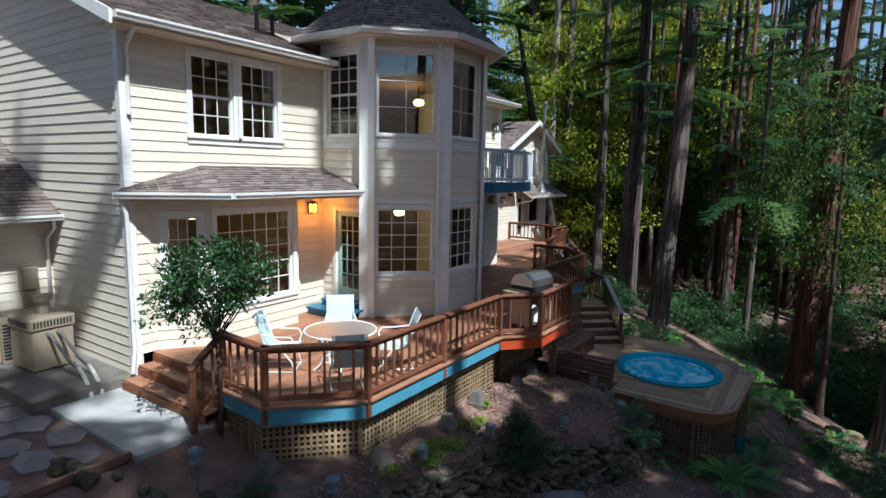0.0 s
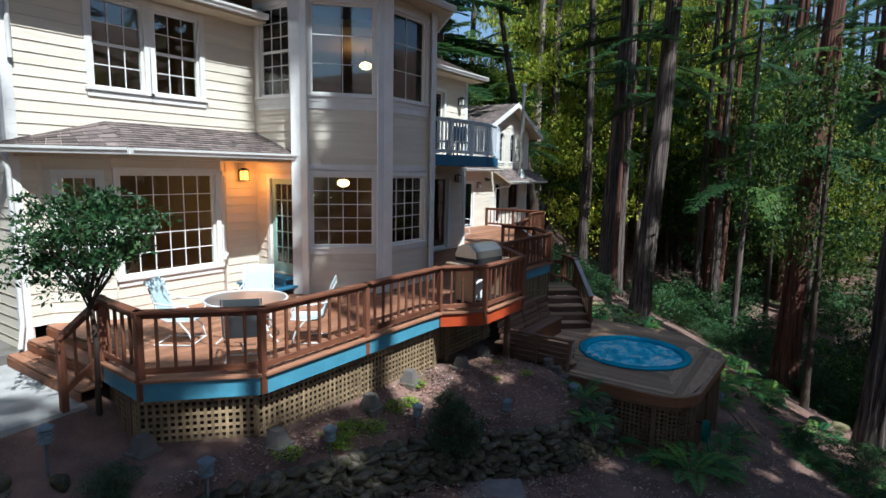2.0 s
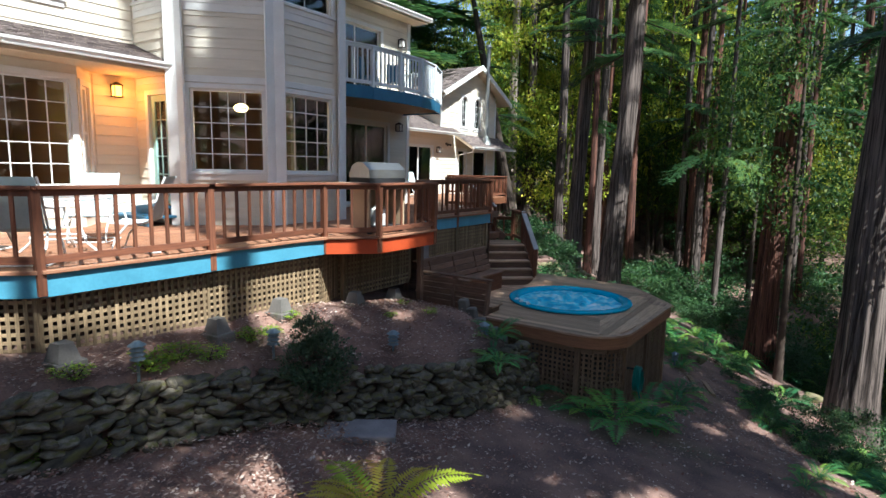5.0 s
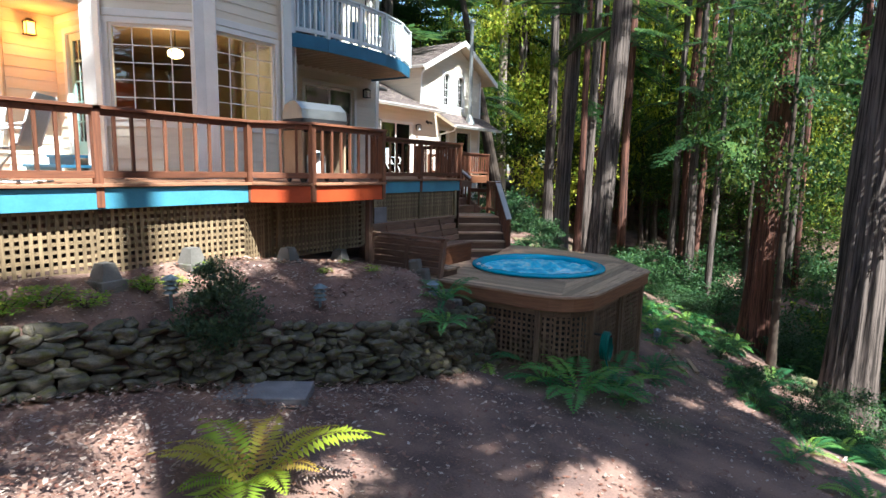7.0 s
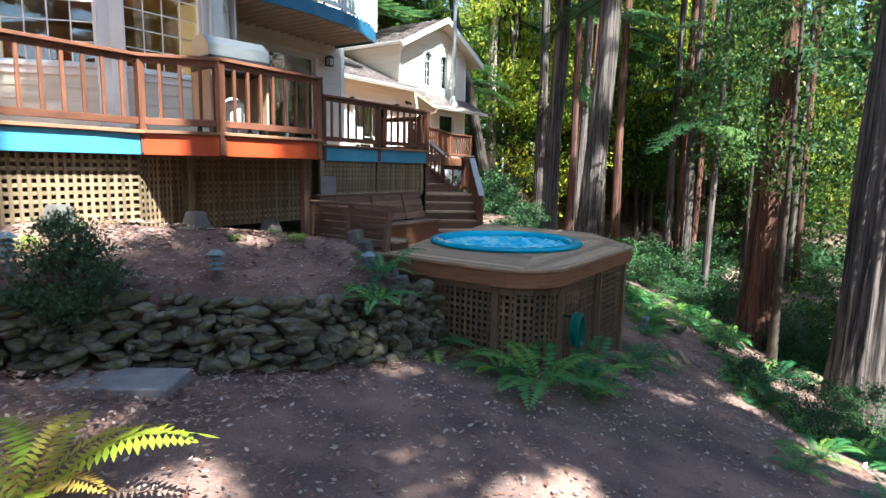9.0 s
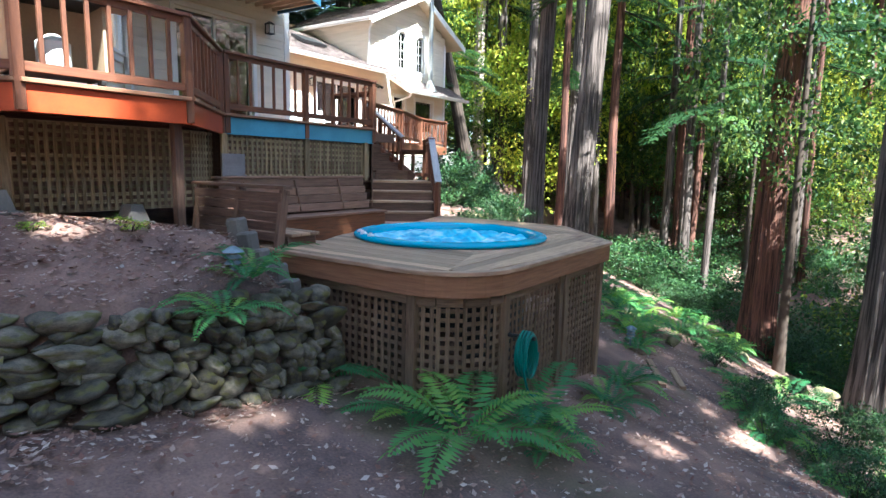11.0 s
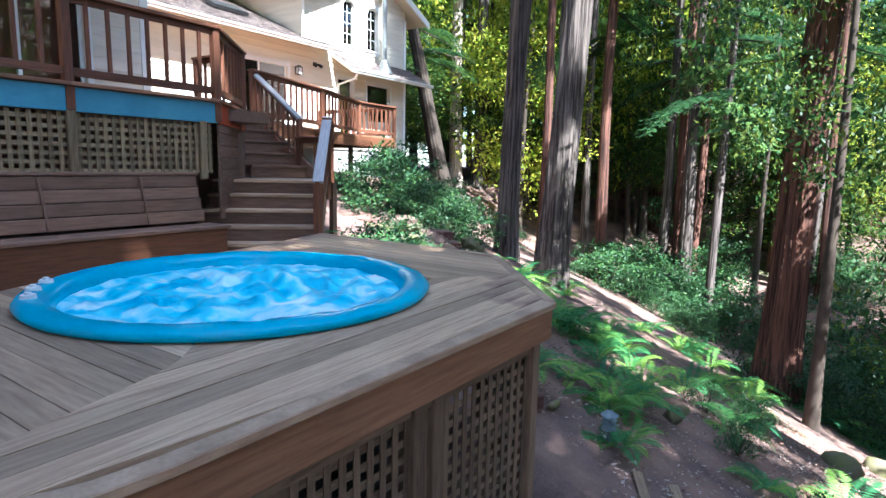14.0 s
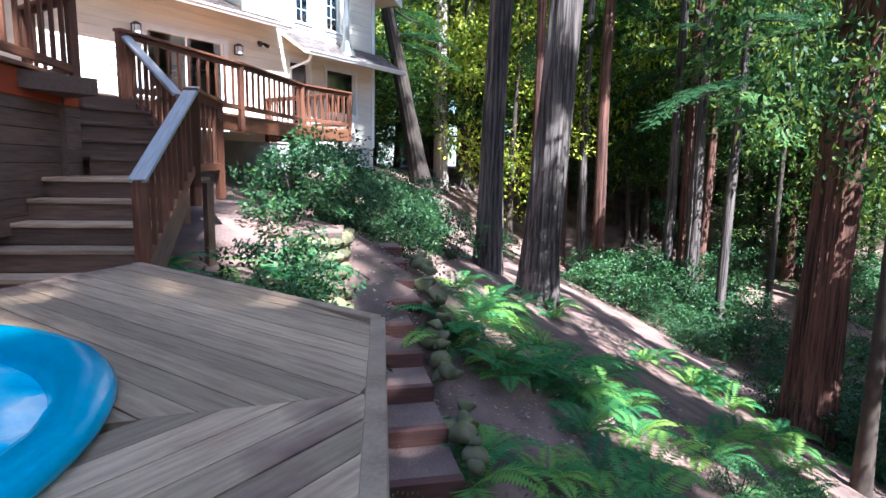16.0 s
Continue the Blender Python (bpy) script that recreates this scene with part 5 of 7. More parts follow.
b2 = thing("end_bench", "weathered bench with a slatted back at the platform's end", "bench", pose(0, 0, 0))
for k in range(5):
    beam("back_slat", (-5.5, 13.1, -1.03 - k * 0.115), (-3.86, 13.1, -1.03 - k * 0.115), 0.03, 0.1, STAIRWOOD, b2, top=True)
for x in (-5.45, -4.65, -3.88):
    beam("back_post", (x, 13.04, -1.75), (x, 13.16, -1.0), 0.1, 0.07, STAIRWOOD, b2)
beam("top_cap", (-5.55, 13.14, -0.97), (-3.8, 13.14, -0.97), 0.13, 0.04, STAIRWOOD, b2)
for k in range(3):
    beam("seat_board", (-5.4, 13.27 + k * 0.145, -1.5), (-3.82, 13.27 + k * 0.145, -1.5), 0.14, 0.036, GREYWOOD, b2, top=True)
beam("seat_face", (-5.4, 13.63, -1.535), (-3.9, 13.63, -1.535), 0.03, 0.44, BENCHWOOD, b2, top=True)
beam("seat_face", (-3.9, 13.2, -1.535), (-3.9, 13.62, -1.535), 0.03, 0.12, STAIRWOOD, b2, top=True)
beam("sill_timber", (-5.8, 13.03, -1.72), (-3.9, 13.03, -1.72), 0.1, 0.13, STAIRWOOD, b2)
beam("foot", (-5.35, 13.3, -2.02), (-5.35, 13.3, -1.53), 0.08, 0.08, STAIRWOOD, b2)

cover = thing("access_panel", "small grey painted panel hung on the lattice", "panel", pose(-6.215, 14.2, -0.74))
part("board", box(bmesh.new(), -0.012, 0.012, -0.2, 0.2, -0.16, 0.16, 0.004), FLAG, cover)
part("batten", box(bmesh.new(), 0.0125, 0.03, -0.21, 0.21, -0.19, -0.15, 0.004), FLAG, cover)

# ---- stairs from the pit to the main deck ----
st = thing("deck_stairs", "weathered wooden stairs from the tub up to the deck", "stairs", kind="structure")
U = Vector((-0.66, 0.75, 0)).normalized()
W_ = Vector((U.y, -U.x, 0))
R0 = Vector((-5.12, 18.0, 0))
RISE, RUN = 0.195, 0.285
LW = 1.55
for k in range(1, 6):
    z = -2.0 + RISE * k
    f0 = R0 + U * (RUN * (k - 1))
    depth = RUN + 0.03 if k < 5 else 1.2
    n = 2 if k < 5 else 8
    for j in range(n):
        c = f0 + U * (0.07 + j * 0.147)
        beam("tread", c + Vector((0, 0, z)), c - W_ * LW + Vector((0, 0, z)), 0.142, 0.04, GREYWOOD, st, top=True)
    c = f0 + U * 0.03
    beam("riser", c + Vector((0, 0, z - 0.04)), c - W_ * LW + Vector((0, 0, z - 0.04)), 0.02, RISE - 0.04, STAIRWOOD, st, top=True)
LZ = -2.0 + RISE * 5
for k in range(1, 6):
    z = LZ + 0.205 * k
    x = -7.25 - 0.27 * (k - 1)
    if k < 5:
        for j in range(2):
            beam("tread", (x - 0.07 - j * 0.145, 18.68, z), (x - 0.07 - j * 0.145, 19.85, z), 0.142, 0.04, STAIRWOOD, st, top=True)
    beam("riser", (x - 0.03, 18.68, z - 0.04), (x - 0.03, 19.85, z - 0.04), 0.02, 0.165, STAIRWOOD, st, top=True)
for s_ in (0.03, -LW):
    a = R0 + W_ * s_ + Vector((0, 0, -2.02))
    beam("stringer", a, a + U * (RUN * 4) + Vector((0, 0, RISE * 4)), 0.045, 0.26, STAIRWOOD, st)
beam("stringer", (-7.1, 19.88, LZ), (-8.5, 19.88, -0.12), 0.045, 0.26, STAIRWOOD, st)
for p in ((-7.6, 18.4), (-6.2, 19.4), (-7.3, 19.8)):
    beam("support_post", (*p, gh(*p) - 0.3), (*p, LZ - 0.05), 0.09, 0.09, STAIRWOOD, st)
n0, n1 = (-5.16, 18.08, -1.9), (-6.12, 19.2, -1.02)
railing("weathered stair railing with a pale worn cap", [n0, n1], 0, 0.93, RAILWOOD, foot=0.1, group="stair railings", spacing=0.16, capmat=WORNCAP)
railing("reddish-brown wooden railing of the stair landing", [n1, (-6.9, 20.05, -1.02)], 0, 0.93, RAILWOOD, foot=0.3, group="stair railings")
railing("worn stair railing of the upper flight", [(-8.52, 19.82, -0.12), (-7.45, 19.85, -0.9)], 0, 0.92, RAILWOOD, foot=0.1, group="stair railings", spacing=0.16, capmat=WORNCAP)
railing("reddish-brown wooden railing of the stair landing", [(-7.45, 19.85, -1.02), (-6.9, 20.05, -1.02)], 0, 0.7, RAILWOOD, foot=0.3, group="stair railings")


# ---- trees ----
def leaf_mesh(name, centres, dirs, ups, lengths, widths, material):
    """One mesh of pointed four-cornered leaves, each an island of its own, folded a little along its rib."""
    centres, dirs, ups = (np.asarray(v, float) for v in (centres, dirs, ups))
    dirs /= np.linalg.norm(dirs, axis=1)[:, None]
    sidev = np.cross(dirs, ups)
    sidev /= np.linalg.norm(sidev, axis=1)[:, None] + 1e-9
    L, W = np.asarray(lengths)[:, None], np.asarray(widths)[:, None]
    nrm = np.cross(sidev, dirs)
    v = np.stack([centres, centres + dirs * L * 0.45 + sidev * W * 0.5 - nrm * W * 0.12, centres + dirs * L, centres + dirs * L * 0.45 - sidev * W * 0.5 - nrm * W * 0.12], 1).reshape(-1, 3)
    n = len(centres)
    f = np.arange(n * 4).reshape(n, 4)
    me = bpy.data.meshes.new(name)
    me.vertices.add(n * 4)
    me.vertices.foreach_set("co", v.ravel())
    me.loops.add(n * 4)
    me.loops.foreach_set("vertex_index", f.ravel())
    me.polygons.add(n)
    me.polygons.foreach_set("loop_start", np.arange(0, n * 4, 4))
    me.polygons.foreach_set("loop_total", np.full(n, 4))
    me.update(calc_edges=True)
    me.materials.append(material)
    return me


def trunk_mesh(r, h, material, seed, seg=64, rings=34, lean=0.0, flare=0.35, ridge=0.13):
    """A tapered, flared and furrowed trunk that sways a little."""
    rng = np.random.RandomState(seed)
    verts, faces = [], []
    ph = rng.uniform(0, 9)
    for j in range(rings + 1):
        t = (j / rings) ** 1.6
        z = h * t - 0.6
        rad = r * (1 - 0.72 * t) + r * flare * math.exp(-max(0, z) / (0.9 * r + 0.4))
        cx, cy = lean * z + 0.05 * math.sin(z * 0.35 + ph), 0.05 * math.cos(z * 0.27 + ph)
        for i in range(seg):
            a = 2 * math.pi * i / seg
            k = 1 + ridge * (abs(noise.noise((math.cos(a) * 6.5, math.sin(a) * 6.5, z * 0.16 + ph))) * 3 - 0.9) + 0.04 * noise.noise((math.cos(a) * 1.5, math.sin(a) * 1.5, z * 0.4 + ph))
            verts.append((cx + rad * k * math.cos(a), cy + rad * k * math.sin(a), z))
    for j in range(rings):
        for i in range(seg):
            k = (i + 1) % seg
            faces.append((j * seg + i, j * seg + k, (j + 1) * seg + k, (j + 1) * seg + i))
    me = bpy.data.meshes.new("trunk")
    me.from_pydata(verts, [], faces)
    me.materials.append(material)
    me.polygons.foreach_set("use_smooth", [True] * len(me.polygons))
    return me


def bough_mesh(seed, length=2.6, n=32, needle=0.19):
    """A drooping conifer bough along +x: side twigs with flat needle sprays."""
    rng = np.random.RandomState(seed)
    C, D, U_, L, W = [], [], [], [], []
    for i in range(n):
        t = (i + 0.6) / n
        p = np.array([length * t, 0.12 * math.sin(5 * t + seed), 0.12 * math.sin(2.5 * t) - 0.55 * t * t])
        for sgn in (-1, 1):
            tl = length * 0.34 * (1 - 0.75 * t) * rng.uniform(0.7, 1.2)
            td = np.array([0.75, sgn * 1.0, -0.22 + rng.uniform(-0.2, 0.15)])
            td /= np.linalg.norm(td)
            m = max(2, int(tl / 0.1))
            for k in range(m):
                q = p + td * tl * (k + 0.3) / m
                for s2 in (-1, 1):
                    C.append(q)
                    D.append(td + np.array([0.5 * s2 * -td[1], 0.5 * s2 * td[0], rng.uniform(-0.3, 0.1)]) * 1.2)
                    U_.append((rng.uniform(-0.3, 0.3), rng.uniform(-0.3, 0.3), 1))
                    L.append(needle * rng.uniform(0.6, 1.1))
                    W.append(needle * rng.uniform(0.22, 0.36))
    return leaf_mesh("bough", C, D, U_, L, W, NEEDLE)


def with_stem(me):
    """Adds the woody stem of a bough to its needle mesh."""
    bm = bmesh.new()
    bm.from_mesh(me)
    n = len(bm.faces)
    cyl(bm, (0, 0, 0), (2.2, 0, -0.35), 0.04, 0.008, 5)
    bm.faces.ensure_lookup_table()
    for f in bm.faces[n:]:
        f.material_index = 1
    bm.to_mesh(me)
    bm.free()
    me.materials.append(TWIG)
    return me


BOUGHS = [with_stem(bough_mesh(s)) for s in range(4)]
FAR = [with_stem(bough_mesh(20 + s, n=13, needle=0.42)) for s in range(3)]


def crown_mesh(seed, rx, rz, leaves, clumps, size, material, hang=0.35):
    """A broadleaf crown: many loose clumps with gaps between them."""
    rng = np.random.RandomState(seed)
    C, D, U_, L, W = [], [], [], [], []
    per = leaves // clumps
    for c in range(clumps):
        v = rng.normal(size=3)
        v /= np.linalg.norm(v)
        v *= rng.uniform(0.45, 1.0)
        cc = v * np.array([rx, rx, rz])
        cr = rng.uniform(0.16, 0.34) * min(rx, rz)
        p = rng.normal(size=(per, 3))
        p = p / np.linalg.norm(p, axis=1)[:, None] * (rng.uniform(0.1, 1, size=(per, 1)) ** 0.5) * cr * np.array([1.35, 1.35, 0.6])
        C.append(cc + p)
        d = p + rng.normal(size=(per, 3)) * cr * 0.6
        d[:, 2] -= cr * hang
        D.append(d)
        u = rng.normal(size=(per, 3)) * 0.6
        u[:, 2] += 1
        U_.append(u)
        s = size * rng.uniform(0.55, 1.2, size=per)
        L.append(s)
        W.append(s * rng.uniform(0.38, 0.6, size=per))
    return leaf_mesh("crown", np.concatenate(C), np.concatenate(D), np.concatenate(U_), np.concatenate(L), np.concatenate(W), material)


def conifer(x, y, r, h, material=BARK, first=7.0, boughs=46, seed=1, lean=0.0, label="tall redwood with furrowed bark and drooping boughs", spread=1.0, z=None, group="forest redwoods", turn=34):
    rng = random.Random(seed)
    z = gh(x, y) if z is None else z
    ob = thing("redwood_tree", label, "tree", pose(x, y, z, 0, 0, turn), group)
    place("trunk", trunk_mesh(r, h, material, seed, lean=lean, seg=64 if r > 0.3 else 24), ob)
    for i in range(boughs):
        t = (i + rng.random()) / boughs
        bz = first + (h - first) * t ** 1.1
        s = spread * (1.25 - 0.75 * t) * rng.uniform(0.7, 1.25)
        a = rng.uniform(0, 360)
        m = pose(lean * bz + r * 0.5 * math.cos(radians(a)), r * 0.5 * math.sin(radians(a)), bz, 0, rng.uniform(-5, 22), a) @ Matrix.Diagonal((s, s, s, 1))
        place("bough", BOUGHS[i % 4], ob, m)
    return ob


FARCROWN = []
for v in range(3):
    rng = random.Random(400 + v)
    bm = bmesh.new()
    for i in range(48):
        t = (i + rng.random()) / 48
        s_ = (1.25 - 0.8 * t) * rng.uniform(0.7, 1.3)
        b2 = bmesh.new()
        b2.from_mesh(FAR[i % 3])
        m = pose(0, 0, 0.06 + 0.94 * t ** 1.05, 0, 0, rng.uniform(0, 360)) @ Matrix.Diagonal((s_ / 5, s_ / 5, s_ / 36, 1)) @ pose(0, 0, 0, 0, rng.uniform(-5, 22), 0)
        b2.transform(m)
        tmp = bpy.data.meshes.new("tmp")
        b2.to_mesh(tmp)
        b2.free()
        bm.from_mesh(tmp)
        bpy.data.meshes.remove(tmp)
    me = bpy.data.meshes.new("crown")
    bm.to_mesh(me)
    bm.free()
    me.materials.append(NEEDLE), me.materials.append(TWIG)
    FARCROWN.append(me)
FARTRUNK = [trunk_mesh(0.45, 40, BARK, 500 + k, seg=20, rings=16) for k in range(2)]


def far_conifer(x, y, h, spread, seed, label="distant redwood among the forest"):
    ob = thing("redwood_tree", label, "tree", pose(x, y, gh(x, y), 0, 0, seed * 47 % 360), "forest redwoods")
    place("trunk", FARTRUNK[seed % 2], ob, Matrix.Diagonal((1, 1, h / 40, 1)))
    place("crown", FARCROWN[seed % 3], ob, Matrix.Diagonal((5 * spread, 5 * spread, h, 1)))
    return ob


CROWNS = [crown_mesh(10 + k, 3.0, 3.6, 6600, 60, 0.185, BROAD, 0.15) for k in range(4)]
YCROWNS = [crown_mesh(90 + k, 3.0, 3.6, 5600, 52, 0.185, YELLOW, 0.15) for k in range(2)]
BTRUNK = [trunk_mesh(0.16, 9.0, TWIG, 60 + k, seg=12, rings=14, lean=0.03, ridge=0.03) for k in range(3)]


def broadleaf(x, y, s, hgt, seed, label="broadleaf tree with light green leaves", low=True):
    rng = random.Random(seed)
    ob = thing("broadleaf_tree", label, "tree", pose(x, y, gh(x, y), 0, 0, rng.uniform(0, 360)), "understorey trees")
    place("trunk", BTRUNK[seed % 3], ob, Matrix.Diagonal((s, s, hgt / 9.0 * 1.1, 1)))
    # some trees get the crown with sunlight in its leaf colour
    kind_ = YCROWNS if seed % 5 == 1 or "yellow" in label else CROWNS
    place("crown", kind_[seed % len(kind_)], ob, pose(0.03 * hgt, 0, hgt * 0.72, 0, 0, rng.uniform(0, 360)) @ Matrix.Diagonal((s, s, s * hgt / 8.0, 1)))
    if low:
        place("crown", CROWNS[(seed + 1) % 4], ob, pose(0, 0, hgt * 0.33, 0, 0, rng.uniform(0, 360)) @ Matrix.Diagonal((s * 0.85, s * 0.85, s * 0.7, 1)))
    return ob


# the near redwoods
conifer(-8.72, 30.3, 0.36, 36, BARK, 10.0, 34, 2, 0.02)
conifer(-6.47, 29.0, 0.46, 38, BARK, 10.5, 34, 3, 0.04)
conifer(-0.46, 30.9, 0.50, 40, REDBARK, 7.5, 40, 4, 0.035, label="red-barked redwood on the slope")
conifer(2.5, 23.1, 0.60, 38, BARK, 9.0, 40, 5, 0.02)
conifer(-17.8, 41.0, 0.34, 36, PALEBARK, 18.0, 24, 6, 0.0, label="pale sunlit redwood trunk behind the far wing")
conifer(-14.7, 35.0, 0.38, 15, TWIG, 5.0, 14, 7, -0.2, label="dark leaning tree beside the far wing")


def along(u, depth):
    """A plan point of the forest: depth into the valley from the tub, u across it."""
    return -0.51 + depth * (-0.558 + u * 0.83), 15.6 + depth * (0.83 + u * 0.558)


rng = random.Random(21)
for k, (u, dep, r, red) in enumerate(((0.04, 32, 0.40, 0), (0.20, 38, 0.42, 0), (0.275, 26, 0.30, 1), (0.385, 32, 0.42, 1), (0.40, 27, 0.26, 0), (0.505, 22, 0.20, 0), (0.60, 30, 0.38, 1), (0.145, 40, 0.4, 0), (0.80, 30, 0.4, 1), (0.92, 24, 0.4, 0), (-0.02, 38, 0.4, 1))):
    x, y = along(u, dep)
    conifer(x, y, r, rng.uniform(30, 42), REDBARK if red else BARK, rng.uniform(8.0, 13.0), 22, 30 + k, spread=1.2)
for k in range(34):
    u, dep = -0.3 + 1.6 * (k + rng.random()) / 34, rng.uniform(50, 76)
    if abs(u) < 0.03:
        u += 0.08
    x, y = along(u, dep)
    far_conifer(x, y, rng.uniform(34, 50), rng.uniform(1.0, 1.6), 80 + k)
for k, (x, y) in enumerate(((-21, 12), (-23, 20), (-20, 27), (-22, 34), (-26, 28), (-21, 44), (-24, 6), (-27, 14), (-25, 38), (-29, 34), (-20.5, 16), (-21, 9), (-19.5, 23), (-20, 31))):
    far_conifer(x, y, rng.uniform(24, 34), 1.9, 110 + k)
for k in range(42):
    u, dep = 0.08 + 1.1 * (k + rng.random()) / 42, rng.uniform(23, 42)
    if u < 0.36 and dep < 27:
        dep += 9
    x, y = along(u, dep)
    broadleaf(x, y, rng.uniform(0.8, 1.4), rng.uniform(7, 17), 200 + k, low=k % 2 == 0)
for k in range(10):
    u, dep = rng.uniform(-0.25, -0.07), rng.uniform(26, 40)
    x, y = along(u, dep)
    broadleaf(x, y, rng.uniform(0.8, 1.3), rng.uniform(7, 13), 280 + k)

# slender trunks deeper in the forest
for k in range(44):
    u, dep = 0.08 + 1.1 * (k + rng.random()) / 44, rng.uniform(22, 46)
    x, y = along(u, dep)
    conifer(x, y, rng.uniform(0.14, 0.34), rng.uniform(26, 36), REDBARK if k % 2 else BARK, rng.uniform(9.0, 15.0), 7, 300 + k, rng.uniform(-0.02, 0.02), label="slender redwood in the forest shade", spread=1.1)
broadleaf(0.5, 27.6, 0.9, 12.5, 204, "broadleaf tree hanging before the redwood", False)
# background trees that look sunlit through their yellow leaf colour
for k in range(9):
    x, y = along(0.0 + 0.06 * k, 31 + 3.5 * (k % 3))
    broadleaf(x, y, 1.25, 15 + 2.5 * (k % 4), 403 + 3 * k, "broadleaf tree with sunlight tinted into its yellow-green leaves", k % 2 == 0)
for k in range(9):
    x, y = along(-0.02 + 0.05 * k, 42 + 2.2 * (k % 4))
    broadleaf(x, y, 1.5, 22 + 2.0 * (k % 5), 503 + 5 * k, "tall broadleaf tree with sunlight tinted into its yellow-green leaves", True)
broadleaf(4.6, 30.5, 1.1, 10.5, 205)
broadleaf(7.0, 28.5, 1.2, 11.0, 206)

# unseen redwoods added sunward of the yard to dapple the house and ground
SUN_ALONG, SUN_ACROSS = Vector((0.921, -0.39)), Vector((0.39, 0.921))
SUN_SLOPE = 1.386


def shade_tree(across, along_, tiers, seed, label="unseen redwood added to shade the house and yard", r=0.4):
    """An unseen redwood added to cast shade, placed by its distance across and along the sun's bearing. tiers: (low,
    high, boughs, reach), heights at which its shade falls.
    """
    p = SUN_ALONG * along_ + SUN_ACROSS * across
    z = gh(p.x, p.y)
    rng = random.Random(seed)
    lift = SUN_SLOPE * along_ - z
    top = max(t[1] for t in tiers) + lift + 2.5
    ob = thing("redwood_tree", label, "tree", pose(p.x, p.y, z), "forest redwoods")
    place("trunk", FARTRUNK[seed % 2], ob, Matrix.Diagonal((r / 0.45, r / 0.45, top / 40, 1)))
    for lo_, hi_, n_, reach in tiers:
        for i in range(n_):
            bz = lo_ + lift + (hi_ - lo_) * (i + rng.random()) / n_
            k = reach / 2.6 * rng.uniform(0.65, 1.2)
            place("bough", FAR[i % 3], ob, pose(0, 0, bz, 0, rng.uniform(-8, 18), (i * 137.5 + rng.uniform(-40, 40)) % 360) @ Matrix.Diagonal((k, k, k, 1)))
    return ob


# each tier of boughs is set to shade one part of house, yard or forest
for k, (b_, s_, tiers) in enumerate((
        (8.0, 5.2, ((16.6, 27.0, 60, 2.7), (5.6, 9.6, 26, 2.2), (1.8, 3.8, 10, 1.6))),
        (3.4, 6.5, ((6.6, 9.2, 16, 1.9),)),
        (5.8, 8.5, ((7.2, 9.2, 14, 1.5), (23.5, 27.0, 8, 2.0))),
        (11.2, 7.0, ((2.0, 6.0, 18, 2.8), (6.5, 11.0, 26, 2.6), (14.0, 24.0, 38, 3.0))),
        (14.4, 6.0, ((2.0, 6.0, 8, 2.6), (7.0, 11.5, 30, 2.5), (14.0, 22.0, 18, 2.8))),
        (12.9, 9.0, ((8.0, 11.5, 22, 2.2),)),
        (-0.9, 8.5, ((2.5, 10.0, 24, 2.8), (11.0, 13.6, 10, 1.7), (16.5, 24.0, 6, 2.0))),
        (-3.6, 7.5, ((7.0, 16.5, 62, 2.8), (19.0, 26.0, 5, 2.4))),
        (18.2, 9.0, ((2.0, 6.0, 8, 3.0), (6.5, 14.0, 20, 2.8), (14.0, 26.0, 12, 3.0))),
        (22.6, 8.0, ((10.5, 17.0, 24, 2.6),)),
        (29.0, 6.0, ((0.0, 14.0, 32, 3.0),)),
        (32.5, 7.0, ((0.0, 16.0, 36, 3.2),)),
        (36.0, 6.0, ((1.0, 18.0, 38, 3.2),)),
        (39.5, 7.0, ((2.0, 20.0, 34, 3.2),)),
        (1.5, 11.0, ((7.0, 11.0, 28, 1.9),)),
        (-7.0, 9.0, ((5.0, 15.0, 18, 3.2), (18.0, 24.0, 4, 2.6))))):
    shade_tree(b_, s_, tiers, 600 + k)
rng = random.Random(55)
# unseen broadleaf row added beyond the yard's sunny edge
for k in range(7):
    broadleaf(rng.uniform(17, 26), -13 + 4.4 * k, rng.uniform(1.0, 1.5), rng.uniform(8, 11), 240 + k)
# unseen redwoods added to reflect in the windows and block low sky
for k, (x, y) in enumerate(((6, -22), (12, -27), (0, -20), (18, -31), (-6, -18), (-12, -15), (3, -28), (-16, -12), (8, -17))):
    far_conifer(x, y, 46, 2.2, 700 + k, "unseen redwood added for window reflections and sky cover")
for k in range(7):
    far_conifer(40 + 3 * (k % 2), -9 + 6 * k, 44, 2.4, 720 + k, "unseen redwood added for window reflections and sky cover")
# unseen broadleaf trees added for the yellow-green reflections in the glass
for k, (x, y) in enumerate(((12, 24), (15, 28), (10, 31), (18, 22))):
    broadleaf(x, y, 1.4, 14, 262 + 3 * k)


# ---- the yard ----
def stone_mesh(seed, material, sub=2):
    bm = bmesh.new()
    bmesh.ops.create_icosphere(bm, subdivisions=sub, radius=0.5)
    for _ in range(13):
        nrm = Vector((random.uniform(-1, 1), random.uniform(-1, 1), random.uniform(-1, 1))).normalized()
        for v in bm.verts:
            over = v.co.dot(nrm) - 0.275
            if over > 0:
                v.co -= nrm * over * 0.97
    for v in bm.verts:
        p = v.co.copy()
        k = 1 + 0.16 * noise.noise(p * 2.1 + Vector((seed, 0, 0))) + 0.10 * noise.noise(p * 6 + Vector((0, seed, 0)))
        v.co = Vector([math.copysign(abs(c) ** 0.85 * 0.5 ** 0.15, c) for c in p]) * k
    return finish("stone", bm, material, True)


STONES = [stone_mesh(s * 3.1, ROCK, 3) for s in range(10)]
MOSSY = [stone_mesh(40 + s * 3.1, MOSS) for s in range(5)]
